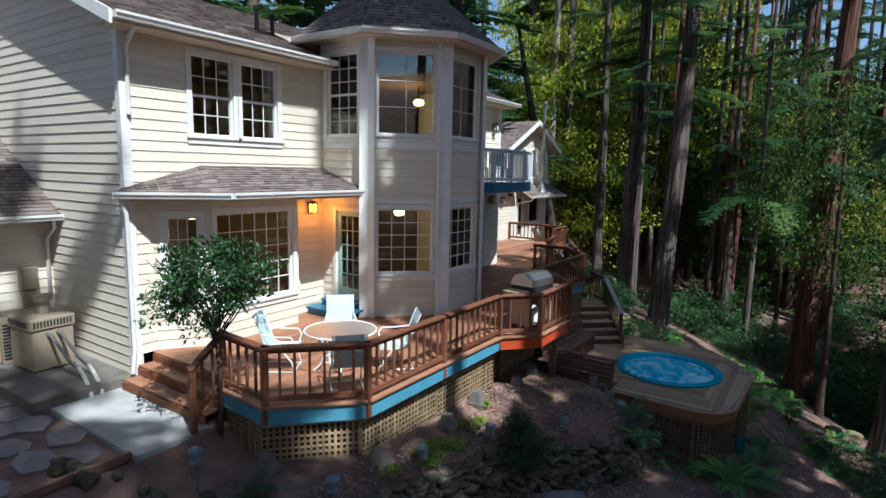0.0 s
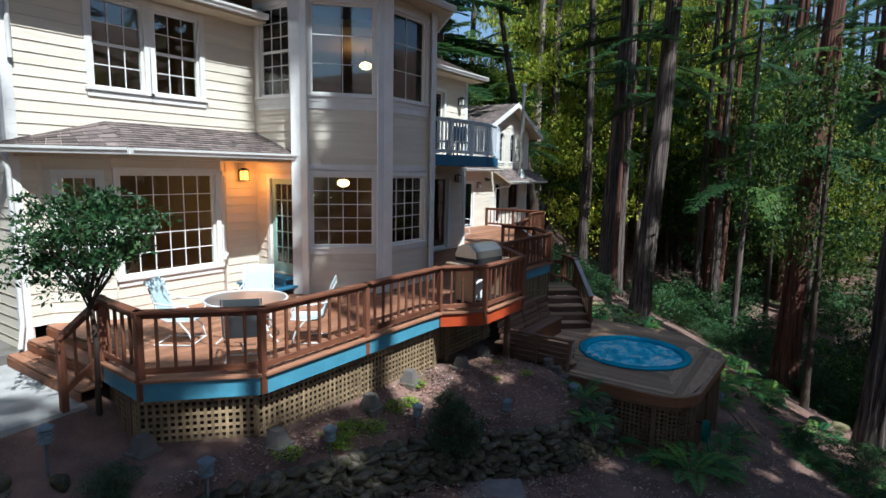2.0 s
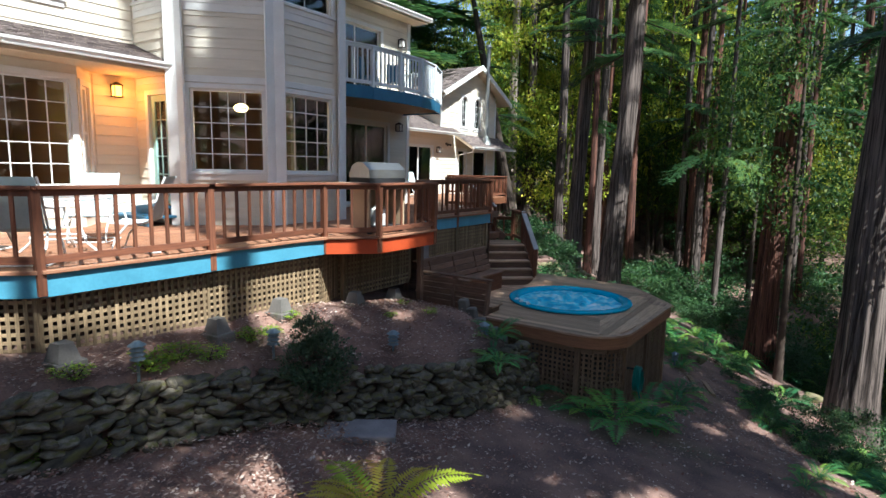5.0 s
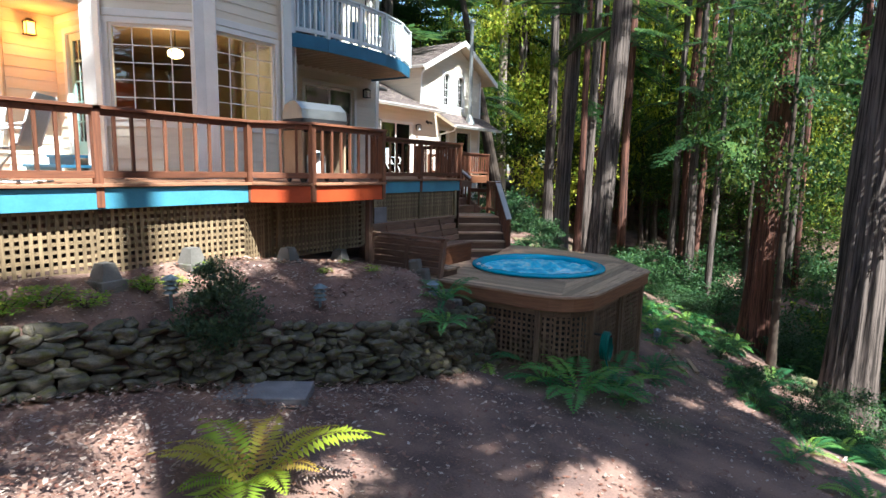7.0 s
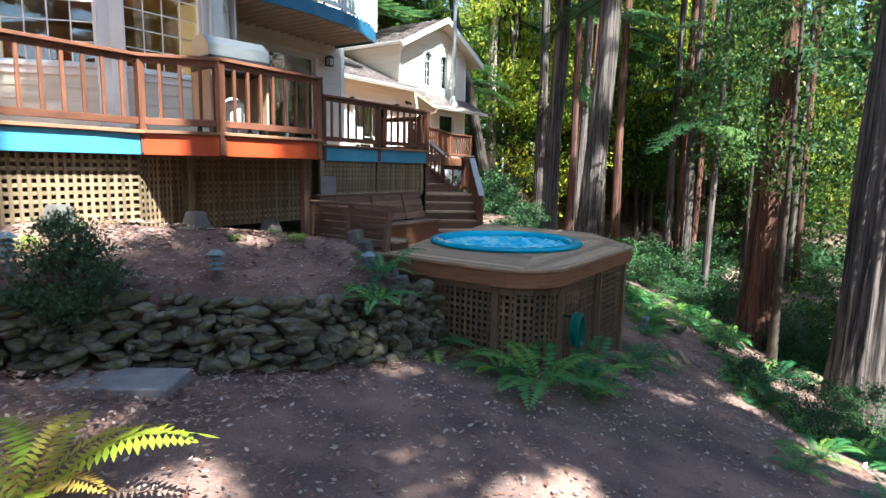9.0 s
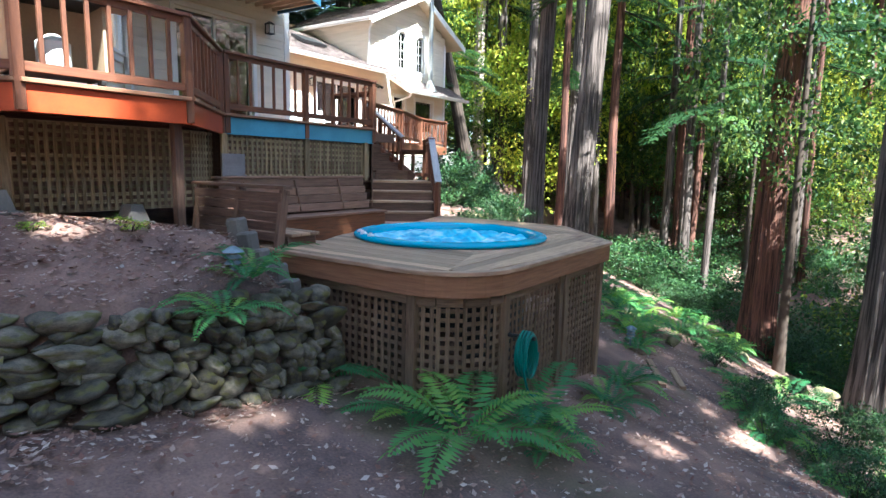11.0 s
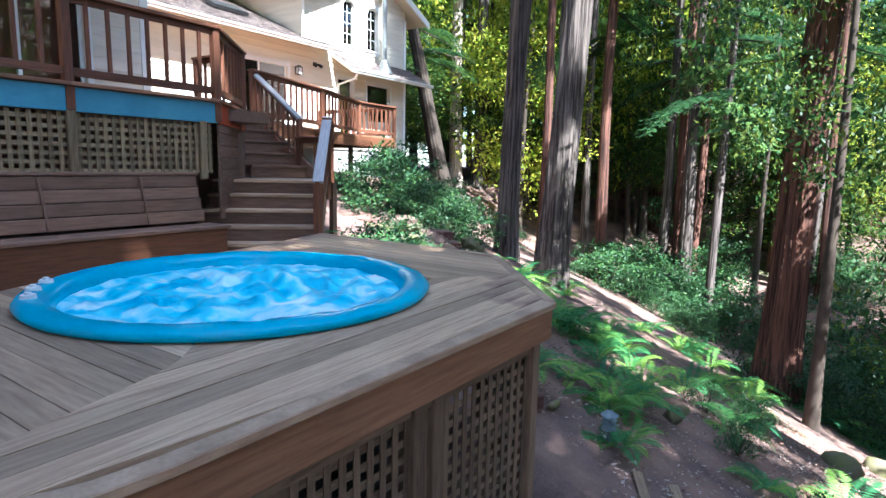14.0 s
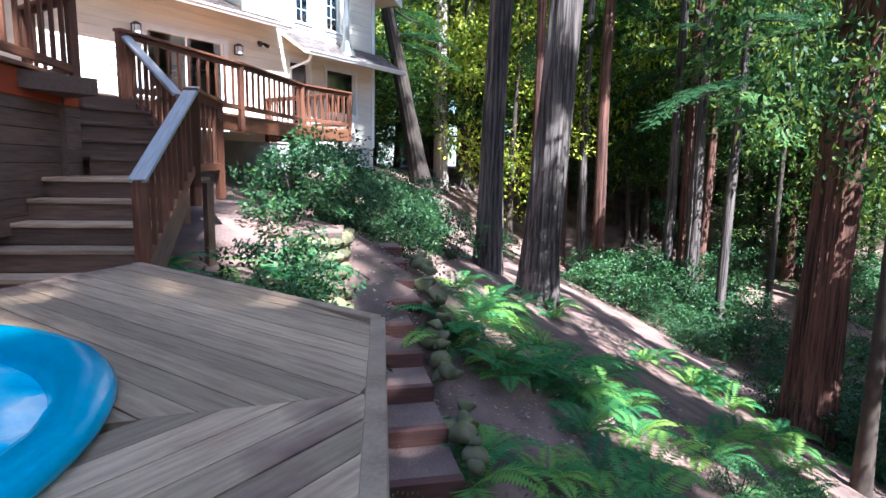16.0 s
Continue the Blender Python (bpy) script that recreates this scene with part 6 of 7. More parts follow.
swall = thing("stone_wall", "low dry-stacked wall of mossy brown field stones", "stone wall", kind="structure")
rng = random.Random(9)
LINE = [Vector(p) for p in BANK[2:9]]
lens = [(b - a).length for a, b in zip(LINE, LINE[1:])]
total = sum(lens)


def on_line(s):
    for a, b, l in zip(LINE, LINE[1:], lens):
        if s <= l:
            d = (b - a) / l
            return a + d * s, Vector((d.y, -d.x))
        s -= l
    return LINE[-1], Vector((1, 0))


COURSES = 8
for row in range(COURSES):
    s = rng.uniform(0, 0.2)
    while s < total:
        p, nr = on_line(s)
        z0 = gh(p.x + nr.x * 0.35, p.y + nr.y * 0.35)
        z1 = -0.98 - 0.14 * (p.y - 4.5) + 0.2 * float(smooth(10.8, 12.3, p.y))
        hgt = max(0.3, z1 - z0)
        big = rng.random() < 0.16
        w = rng.choice((0.11, 0.15, 0.19, 0.24, 0.28)) * rng.uniform(0.85, 1.15) * (0.78 if p.y > 11 else 1.0) * (1.2 if row == 0 else 1.0) * (1.5 if big else 1.0)
        h = hgt / COURSES * rng.uniform(0.95, 1.5) * (1.45 if big else 1.0)
        q = p + nr * (0.15 - 0.045 * row + rng.uniform(-0.035, 0.03) + (0.02 if big else 0))
        m = pose(q.x, q.y, z0 + hgt * (row + 0.45 + rng.uniform(-0.2, 0.2)) / COURSES, rng.uniform(-10, 10), rng.uniform(-16, 16), math.degrees(math.atan2(nr.y, nr.x)) + 90 + rng.uniform(-9, 9)) @ Matrix.Diagonal((w * 1.42, rng.uniform(0.30, 0.42), h * 1.35, 1))
        place("stone", STONES[rng.randrange(10)], swall, m)
        s += w * 0.97
for k in range(26):
    # loose stones at the patio's edge
    t = k / 25
    x, y = -8.3 + 3.4 * t + rng.uniform(-0.15, 0.15), 3.0 + 1.5 * t + rng.uniform(-0.25, 0.25)
    sz = rng.uniform(0.15, 0.45)
    tagged(place("boulder", STONES[k % 10], None, pose(x, y, gh(x, y) + sz * 0.15, 0, 0, rng.uniform(0, 360)) @ Matrix.Diagonal((sz, sz * 0.8, sz * 0.7, 1))), "mossy brown field stone at the bed's edge", "stone", "loose stones")


def pinna_frond(C, D, U_, L, W, base, az, length, rise, droop, rng, n=22):
    """One arching fern frond: pairs of narrow leaflets along a bent rib."""
    d = np.array([math.cos(az), math.sin(az), 0])
    s = np.array([-d[1], d[0], 0])
    for i in range(n):
        t = (i + 1.5) / (n + 1)
        p = np.asarray(base) + d * length * t * (1 - 0.12 * t) + np.array([0, 0, length * (rise * t - droop * t * t)])
        tang = d + np.array([0, 0, rise - 2 * droop * t])
        wl = length * 0.19 * math.sin(math.pi * min(1, 0.16 + 0.86 * t)) ** 0.8 + 0.015
        for sg in (-1, 1):
            C.append(p)
            D.append(s * sg + tang * 0.35 + np.array([0, 0, -0.15 + rng.uniform(-0.08, 0.08)]))
            U_.append((-tang[2] * d[0], -tang[2] * d[1], 1))
            L.append(wl)
            W.append(length / n * 0.85)
    for i in range(8):
        t = i / 8
        C.append(np.asarray(base) + d * length * t + np.array([0, 0, length * (rise * t - droop * t * t)]))
        D.append(d + np.array([0, 0, rise - 2 * droop * (t + 0.06)]))
        U_.append(s)
        L.append(length / 7.5)
        W.append(0.012)


def frond_mesh(seed, material=FERN):
    rng = random.Random(seed)
    A = ([], [], [], [], [])
    pinna_frond(*A, (0.03, 0, 0), 0.0, 0.72, rng.uniform(0.7, 1.2), rng.uniform(0.6, 0.95), rng)
    return leaf_mesh("frond", *A, material)


FRONDS = [frond_mesh(s) for s in range(7)]
SUNNYOLDFRONDS = [frond_mesh(s + 10, SUNNYOLDFERN) for s in range(4)]


def fern(x, y, s=1.0, seed=0, label="green sword fern with arching fronds", dz=0.0, fronds=FRONDS):
    ob = thing("sword_fern", label, "fern", pose(x, y, gh(x, y) + dz, 0, 0, seed * 77 % 360), "sword ferns")
    rng = random.Random(seed * 13 + 5)
    n = 9 + seed % 4
    for k in range(n):
        q = s * rng.uniform(0.65, 1.15)
        place("frond", fronds[rng.randrange(len(fronds))], ob, pose(0, 0, 0, 0, rng.uniform(-14, 10), 360 * (k + rng.uniform(-0.3, 0.3)) / n) @ Matrix.Diagonal((q, q, q, 1)))
    return ob


for k, (x, y, s) in enumerate(((-2.75, 12.55, 1.0), (-1.15, 12.7, 1.35), (-0.85, 13.5, 1.15), (-3.15, 12.1, 0.9), (-1.7, 12.75, 0.95), (-0.6, 13.1, 0.6), (-0.9, 16.4, 1.0), (-0.7, 15.2, 0.8))):
    fern(x, y, s, k)
fern(-2.0, 7.65, 1.3, 3, "yellow-green sword fern with some brown fronds", 0.0, SUNNYOLDFRONDS)
fern(-2.75, 11.55, 0.75, 9, "fern hanging over the stone wall", 0.75)
rng = random.Random(33)
n = 0
LATER = []
while n < 58:
    x, y = rng.uniform(-6.5, 2.6), rng.uniform(17.5, 31)
    u = (x + 3.2 + 0.33 * (y - 19))
    if abs(x + 4.0 - (19.5 - y) * 0.75) < 0.75 and y < 23:
        continue
    if -1.2 < x + 0.42 * (y - 20) - (-1.0) < 0.9 and y > 20:
        continue
    if abs(x) < 1.2 and y < 17.8:
        continue
    if x > -0.4 and 21.5 < y < 29:
        continue
    fern(x, y, rng.uniform(0.75, 1.4), n)
    n += 1
for k in range(22):
    x, y = rng.uniform(-1.8, 2.6), rng.uniform(17.5, 24)
    if abs(x + 4.0 - (19.5 - y) * 0.75) > 0.9 and not -1.2 < x + 0.42 * (y - 20) + 1.0 < 0.9:
        LATER.append((x, y, rng.uniform(0.5, 1.0)))
for k in range(30):
    x, y = rng.uniform(0.6, 3.4), rng.uniform(11.5, 20)
    if x - 0.9 > 0.08 * (y - 10):
        fern(x, y, rng.uniform(0.5, 1.0), k)
SHR = [crown_mesh(70 + k, 0.55, 0.42, 2800, 44, 0.047, SHRUB, 0.1) for k in range(4)]


FEATHER = [crown_mesh(170 + k, 0.55, 0.5, 5200, 90, 0.055, GREYLEAF, -0.6) for k in range(2)]


BEDDING = [crown_mesh(190 + k, 0.55, 0.42, 420, 24, 0.12, BEDLEAF, 0.1) for k in range(3)]


def shrub(x, y, s, seed, label="leafy green shrub", dz=0.0, squash=1.0, group="shrubs", fine=False, leaves=None):
    ob = thing("shrub", label, "shrub", pose(x, y, gh(x, y) + dz, 0, 0, seed * 61 % 360), group)
    place("foliage", FEATHER[seed % 2] if fine else leaves[seed % len(leaves)] if leaves else SHR[seed % 4], ob, pose(0, 0, 0.36 * s * squash) @ Matrix.Diagonal((s, s, s * squash, 1)))
    bm = bmesh.new()
    for a in range(5):
        cyl(bm, (0, 0, -0.05), (0.28 * s * math.cos(a * 1.26), 0.28 * s * math.sin(a * 1.26), 0.42 * s * squash), 0.012, 0.005, 5)
    part("stem", bm, TWIG, ob)
    return ob


shrub(-4.12, 8.85, 0.98, 2, "feathery grey-green shrub spilling over the stone wall", -1.80 - gh(-4.12, 8.85), 1.0, fine=True)
shrub(-4.3, 8.95, 0.5, 3, "feathery grey-green shrub above the stone wall", -1.35 - gh(-4.3, 8.95), 1.3, fine=True)
shrub(-5.75, 4.35, 0.6, 1, "feathery grey-green shrub in the bed by the steps", 0, 0.7, fine=True)
for k, (x, y, s) in enumerate(((-5.0, 7.05, 0.5), (-5.05, 7.45, 0.55), (-4.95, 7.8, 0.4), (-5.1, 8.55, 0.42), (-5.05, 8.85, 0.35), (-5.1, 6.3, 0.4), (-4.9, 5.7, 0.4), (-4.5, 10.9, 0.22), (-4.2, 11.6, 0.25), (-5.0, 11.9, 0.25), (-5.25, 9.4, 0.3), (-4.75, 6.5, 0.3))):
    shrub(x, y, s, k, "low bright yellow-green bedding plant", 0, 0.5, "bedding plants", leaves=BEDDING)
for k, (x, y, s) in enumerate(((-4.55, 19.1, 1.3), (-5.1, 19.5, 1.4), (-4.0, 18.9, 1.0), (-7.4, 22.5, 2.0), (-8.6, 23.6, 2.3), (-7.8, 24.6, 2.0), (-9.6, 25.6, 2.2), (-6.6, 23.8, 1.6), (-10.6, 28.0, 2.2), (-9.3, 27.3, 2.0), (-11.5, 30.5, 2.0))):
    shrub(x, y, s, k, "dense green shrub beside the stair path")
for k in range(60):
    x, y = rng.uniform(-12, 5), rng.uniform(20, 40)
    if 0 < x < 4 and 20.5 < y < 30 or x > -1.5 + 0.42 * (20 - y) - 1.6 and x < 0.6 + 0.42 * (20 - y) + 1.2 and y > 20:
        continue
    shrub(x, y, rng.uniform(0.8, 2.0), k, "forest shrub on the slope")
for k, (x, y, s) in enumerate(LATER):
    shrub(x, y, s, k, "small leafy shrub among the ferns")
for k in range(90):
    x, y = rng.uniform(0.4, 14), rng.uniform(26.5, 40)
    if x < 4 and y < 29.5:
        continue
    shrub(x, y, rng.uniform(1.2, 2.6), k + 1, "dense undergrowth shrub in the forest shade", -0.1, 0.9)
for k in range(44):
    x, y = rng.uniform(-9, 12), rng.uniform(37.5, 50)
    shrub(x, y, rng.uniform(2.2, 4.2), k + 2, "dense undergrowth shrub in the forest shade", -0.2, 0.9)
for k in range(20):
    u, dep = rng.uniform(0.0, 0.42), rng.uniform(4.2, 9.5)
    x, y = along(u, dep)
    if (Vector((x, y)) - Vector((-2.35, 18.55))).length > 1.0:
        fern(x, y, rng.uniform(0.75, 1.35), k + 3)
for k in range(26):
    x, y = rng.uniform(1.2, 5), rng.uniform(14, 30)
    if x < 4 and 20.5 < y:
        continue
    shrub(x, y, rng.uniform(0.6, 1.5), k, "forest shrub on the slope")

# leaf litter
rng_ = np.random.RandomState(4)
N = 60000
lx, ly = rng_.uniform(-6.5, 3.0, N), rng_.uniform(3.5, 26, N)
lx[42000:], ly[42000:] = rng_.uniform(-5.5, -2.4, 18000), rng_.uniform(4.0, 12.8, 18000)
keep = ~((lx > -6.2) & (lx < -1.2) & (ly > 12.9) & (ly < 18.3)) & ~((lx < -5.5) & (ly < 19))
lx, ly = lx[keep], ly[keep]
lz = height(lx, ly) + 0.03
n = len(lx)
a = rng_.uniform(0, 6.28, n)
dirs = np.stack([np.cos(a), np.sin(a), rng_.uniform(-0.2, 0.4, n)], 1)
ups = np.stack([rng_.normal(0, 0.3, n), rng_.normal(0, 0.3, n), np.ones(n)], 1)
sz = rng_.uniform(0.4, 1.0, n) ** 2.2 * 0.082
me = leaf_mesh("leaf_litter", np.stack([lx, ly, lz], 1), dirs, ups, sz, sz * 0.5, LITTER)
tagged(new("leaf_litter", me), "scattered dry leaves on the soil", "leaves", "", "stuff")

# path lights
PLIGHT = None
for k, (x, y, z) in enumerate(((-6.59, 4.06, -0.3), (-5.13, 5.11, -0.69), (-4.95, 6.9, -0.93), (-4.68, 8.6, -1.12), (-3.89, 10.22, -1.38), (-3.35, 12.08, -1.56), (-1.5, 19.0, -3.55))):
    if PLIGHT is None:
        PLIGHT = thing("path_light", "blue-grey tiered metal garden path light", "path light", pose(x, y, z), "path lights")
        part("stake", cyl(bmesh.new(), (0, 0, -0.55), (0, 0, -0.1), 0.018, seg=8), LAMPGREY, PLIGHT)
        for j in range(3):
            part("louvre", cyl(bmesh.new(), (0, 0, -0.13 + j * 0.055), (0, 0, -0.10 + j * 0.055), 0.085, 0.055, 18), LAMPGREY, PLIGHT)
        part("lens", cyl(bmesh.new(), (0, 0, -0.14), (0, 0, 0.03), 0.04, seg=12), TAN, PLIGHT)
        part("cap", cyl(bmesh.new(), (0, 0, 0.035), (0, 0, 0.085), 0.10, 0.03, 18), LAMPGREY, PLIGHT)
    else:
        copy_thing(PLIGHT, pose(x, y, z))

# pier blocks, slab, hose
for k, (x, y) in enumerate(((-5.3, 10.9), (-5.42, 9.35), (-5.35, 8.2), (-5.35, 6.3), (-6.4, 5.05), (-5.6, 12.35))):
    bm = bmesh.new()
    box(bm, -0.17, 0.17, -0.17, 0.17, -0.3, 0.03, 0.01)
    bmesh.ops.create_cone(bm, cap_ends=True, segments=4, radius1=0.18, radius2=0.11, depth=0.2, matrix=Matrix.Translation((0, 0, 0.13)) @ Matrix.Rotation(radians(45), 4, 'Z'))
    solid("pier_block", bm, PADCON, "mossy concrete pier block under the deck", "pier block", group="pier blocks", m=pose(x, y, gh(x, y), 0, 0, 10))
solid("stone_slab", box(bmesh.new(), -0.5, 0.5, -0.26, 0.26, -0.08, 0.05, 0.012), FLAG, "flat grey board cover lying on the soil", "slab", m=pose(-3.45, 8.95, gh(-3.45, 8.95), 0, 0, 36))
for x, z in ((-4.21, -1.28), (-4.03, -1.42), (-3.83, -1.59), (-3.55, -1.72), (-3.36, -1.86)):
    solid("stone_block", box(bmesh.new(), -0.1, 0.1, -0.08, 0.08, -0.4, -0.03, 0.025), PADCON, "blue-grey stone block stepping down beside the platform", "stone block", group="edging blocks", m=pose(x, 12.74, z, 4, -8, 8))
reel = thing("garden_hose", "coiled green hose hanging on the lattice", "hose", pose(-1.22, 13.75, -2.5))
pts = []
for i in range(150):
    a = i / 149 * 2 * math.pi * 7
    pts.append((0.05 + 0.13 * (i / 149), 0.13 * math.cos(a), 0.21 * math.sin(a) - 0.02 * math.sin(a * 0.5)))
tube("coil", pts, 0.014, HOSE, reel)
tube("hose_end", [(0.15, -0.12, 0.0), (0.16, -0.14, -0.15), (0.2, -0.1, -0.35), (0.3, 0.0, -0.42)], 0.014, HOSE, reel)
part("hanger", cyl(bmesh.new(), (-0.1, 0, 0.16), (0.2, 0, 0.17), 0.02), BLACK, reel)

# stone path up beside the tub
path = thing("garden_steps", "timber-edged earth steps climbing beside the tub", "steps", kind="structure")
P0, P1 = Vector((-2.35, 18.55)), Vector((-6.2, 22.2))
dirp = (P1 - P0).normalized()
side_ = Vector((dirp.y, -dirp.x))
NST = 10
for k in range(NST):
    c = P0 + (P1 - P0) * (k / (NST - 1))
    z = -3.35 + 1.25 * k / (NST - 1)
    wide = 0.22 if k < 6 else 0.42
    a, b = c - side_ * 0.45, c + side_ * wide
    beam("timber", (a.x, a.y, z), (b.x, b.y, z), 0.1, 0.15, STEPWOOD, path, top=True)
    bm = bmesh.new()
    q = c + (P1 - P0) / (NST - 1)
    prism(bm, [tuple(a), tuple(b), tuple(q + side_ * wide), tuple(q - side_ * 0.45)], z - 0.4, z - 0.012)
    part("tread_fill", bm, SOIL, path)
rng = random.Random(12)
for sg in (1, -1):
    edge = thing("path_edging", "mossy yellow-green stones edging the steps", "stone edging", kind="structure")
    for k in range(44 if sg > 0 else 40):
        t = rng.random()
        c = P0 + (P1 - P0) * (t if sg > 0 else 0.3 + 0.7 * t) + side_ * sg * (rng.uniform(0.3, 0.5) if sg > 0 and t < 0.6 else rng.uniform(0.5, 0.68))
        t2 = (c - P0).dot(dirp) / (P1 - P0).length
        z = -3.35 + 1.25 * t2 + (rng.uniform(-0.25, 0.1) if sg > 0 else rng.uniform(-0.2, 0.5 * t2 + 0.05))
        w = rng.uniform(0.14, 0.3)
        place("stone", MOSSY[rng.randrange(5)], edge, pose(c.x, c.y, z, rng.uniform(-20, 20), rng.uniform(-20, 20), rng.uniform(0, 360)) @ Matrix.Diagonal((w * 1.3, w, w * 0.8, 1)))
mwall = thing("mossy_wall", "low retaining wall of mossy yellow-green stones beside the steps", "stone wall", kind="structure")
for p, q in (((-5.68, 21.0), (-6.8, 20.25)), ((-5.68, 21.0), (-6.35, 21.75))):
    p, q = Vector(p), Vector(q)
    n = int((q - p).length / 0.17)
    for row in range(6):
        for k in range(n + 1):
            c = p.lerp(q, (k + 0.5 * (row % 2)) / n) + Vector((rng.uniform(-0.03, 0.03), rng.uniform(-0.03, 0.03)))
            w = rng.uniform(0.16, 0.26)
            place("stone", MOSSY[rng.randrange(5)], mwall, pose(c.x, c.y, -2.62 + row * 0.15, rng.uniform(-8, 8), rng.uniform(-8, 8), math.degrees(math.atan2(q.y - p.y, q.x - p.x)) + rng.uniform(-12, 12)) @ Matrix.Diagonal((w * 1.35, 0.3, 0.2, 1)))
part("fill", prism(bmesh.new(), [(-5.72, 21.0), (-6.8, 20.28), (-7.4, 21.0), (-6.4, 21.75)], -2.7, -1.74), SOIL, mwall)
for k, (x, y, s) in enumerate(((1.0, 24.2, 0.8), (1.6, 26.0, 0.9), (-0.2, 25.0, 0.6), (3.0, 30.0, 1.6), (0.9, 33.0, 1.8), (-1.2, 21.2, 0.5))):
    tagged(place("boulder", MOSSY[k % 5], None, pose(x, y, gh(x, y) + 0.1, 0, 0, k * 50) @ Matrix.Diagonal((s, s * 0.8, s * 0.6, 1))), "mossy boulder on the slope", "boulder", "mossy boulders")
for k, (x, y, l) in enumerate(((-0.6, 17.6, 1.2), (-0.4, 18.1, 0.9))):
    beam_ob = beam("timber_edge", (x, y, gh(x, y) + 0.03), (x - 0.4 * l, y + 0.9 * l, gh(x - 0.4 * l, y + 0.9 * l) + 0.03), 0.1, 0.08, GREYWOOD)
    tagged(beam_ob, "weathered timber lying along the path edge", "timber", "timber edges")
# flagstones by the steps
patio = thing("flagstone_patio", "irregular grey flagstones set in soil", "patio", kind="structure")
part("bedding", box(bmesh.new(), -14.5, -7.7, -1.0, 3.78, -0.9, -0.63), SOIL, patio)
rng = random.Random(77)
for i in range(9):
    for j in range(8):
        cx, cy = -14.1 + i * 0.78 + (j % 2) * 0.3 + rng.uniform(-0.1, 0.1), -0.7 + j * 0.6 + rng.uniform(-0.08, 0.08)
        if cx > -7.9 or cy > 3.6:
            continue
        k = rng.randint(5, 7)
        pts = [(rng.uniform(0.85, 1.1) * 0.40 * math.cos(2 * math.pi * q / k + 0.3), rng.uniform(0.85, 1.1) * 0.29 * math.sin(2 * math.pi * q / k + 0.3)) for q in range(k)]
        bm = prism(bmesh.new(), pts, -0.05, 0.0)
        part("flagstone", bm, FLAG, patio, m=pose(cx, cy, -0.60 + rng.uniform(-0.006, 0.008), 0, 0, rng.uniform(-25, 25)))
beam("edge_timber", (-7.72, -1.0, -0.56), (-7.72, 3.78, -0.56), 0.09, 0.12, STAIRWOOD, patio)

# ---- things on the deck ----
table = thing("patio_table", "round glass-topped white metal patio table", "table", pose(-6.72, 6.9, 0))
part("tabletop", cyl(bmesh.new(), (0, 0, 0.70), (0, 0, 0.712), 0.60, seg=48), glass_mat("table_glass", 0.5, (0.8, 0.88, 0.88), 0.4), table, "clear glass top").visible_shadow = False
tube("top_ring", [(0.61 * math.cos(a * math.pi / 24), 0.61 * math.sin(a * math.pi / 24), 0.706) for a in range(49)], 0.016, METALW, table)
tube("base_ring", [(0.3 * math.cos(a * math.pi / 18), 0.3 * math.sin(a * math.pi / 18), 0.2) for a in range(37)], 0.012, METALW, table)
for k in range(4):
    a = radians(45 + 90 * k)
    tube("leg", [(0.46 * math.cos(a), 0.46 * math.sin(a), 0.0), (0.33 * math.cos(a), 0.33 * math.sin(a), 0.12), (0.24 * math.cos(a), 0.24 * math.sin(a), 0.4), (0.42 * math.cos(a), 0.42 * math.sin(a), 0.69)], 0.016, METALW, table)


def patio_chair():
    ob = thing("patio_chair", "white metal patio chair with pale blue sling seat", "chair", pose(0, 0, 0), "chairs round the table")
    prof = [(0.27, 0.40), (0.1, 0.385), (-0.12, 0.385), (-0.22, 0.43), (-0.28, 0.6), (-0.36, 0.85), (-0.43, 0.99)]
    bm = bmesh.new()
    rows = [[bm.verts.new((x, y, z + o)) for o in (0, -0.012) for x, z in prof] for y in (-0.23, 0.23)]
    n = len(prof)
    for i in range(n - 1):
        bm.faces.new((rows[0][i], rows[0][i + 1], rows[1][i + 1], rows[1][i]))
        bm.faces.new((rows[0][n + i], rows[1][n + i], rows[1][n + i + 1], rows[0][n + i + 1]))
    for r_ in rows:
        for i in range(n - 1):
            bm.faces.new((r_[i], r_[n + i], r_[n + i + 1], r_[i + 1]))
    bmesh.ops.recalc_face_normals(bm, faces=bm.faces)
    part("sling", bm, SLING, ob, "pale blue mesh sling")
    for y in (-0.25, 0.25):
        tube("side_rail", [(x, y, z) for x, z in prof], 0.014, METALW, ob)
        tube("arm", [(0.22, y, 0.40), (0.26, y * 1.1, 0.55), (0.2, y * 1.12, 0.63), (-0.05, y * 1.12, 0.63), (-0.3, y, 0.66)], 0.014, METALW, ob)
        tube("leg_frame", [(0.05, y, 0.38), (0.2, y, 0.2), (0.26, y, 0.02), (-0.28, y, 0.015), (-0.33, y, 0.02)], 0.014, METALW, ob)
    tube("cross_bar", [(0.24, -0.25, 0.02), (0.24, 0.25, 0.02)], 0.012, METALW, ob)
    tube("cross_bar", [(-0.3, -0.25, 0.02), (-0.3, 0.25, 0.02)], 0.012, METALW, ob)
    return ob


chair = patio_chair()
chair.matrix_basis = pose(-7.55, 6.35, 0, 0, 0, 35)
for x, y, a in ((-6.05, 6.35, 140), (-6.1, 7.6, 225), (-7.45, 7.65, -45)):
    copy_thing(chair, pose(x, y, 0, 0, 0, a))
for x, y, a in ((-12.4, 21.2, 20), (-12.3, 22.0, -10)):
    copy_thing(chair, pose(x, y, 0, 0, 0, a))

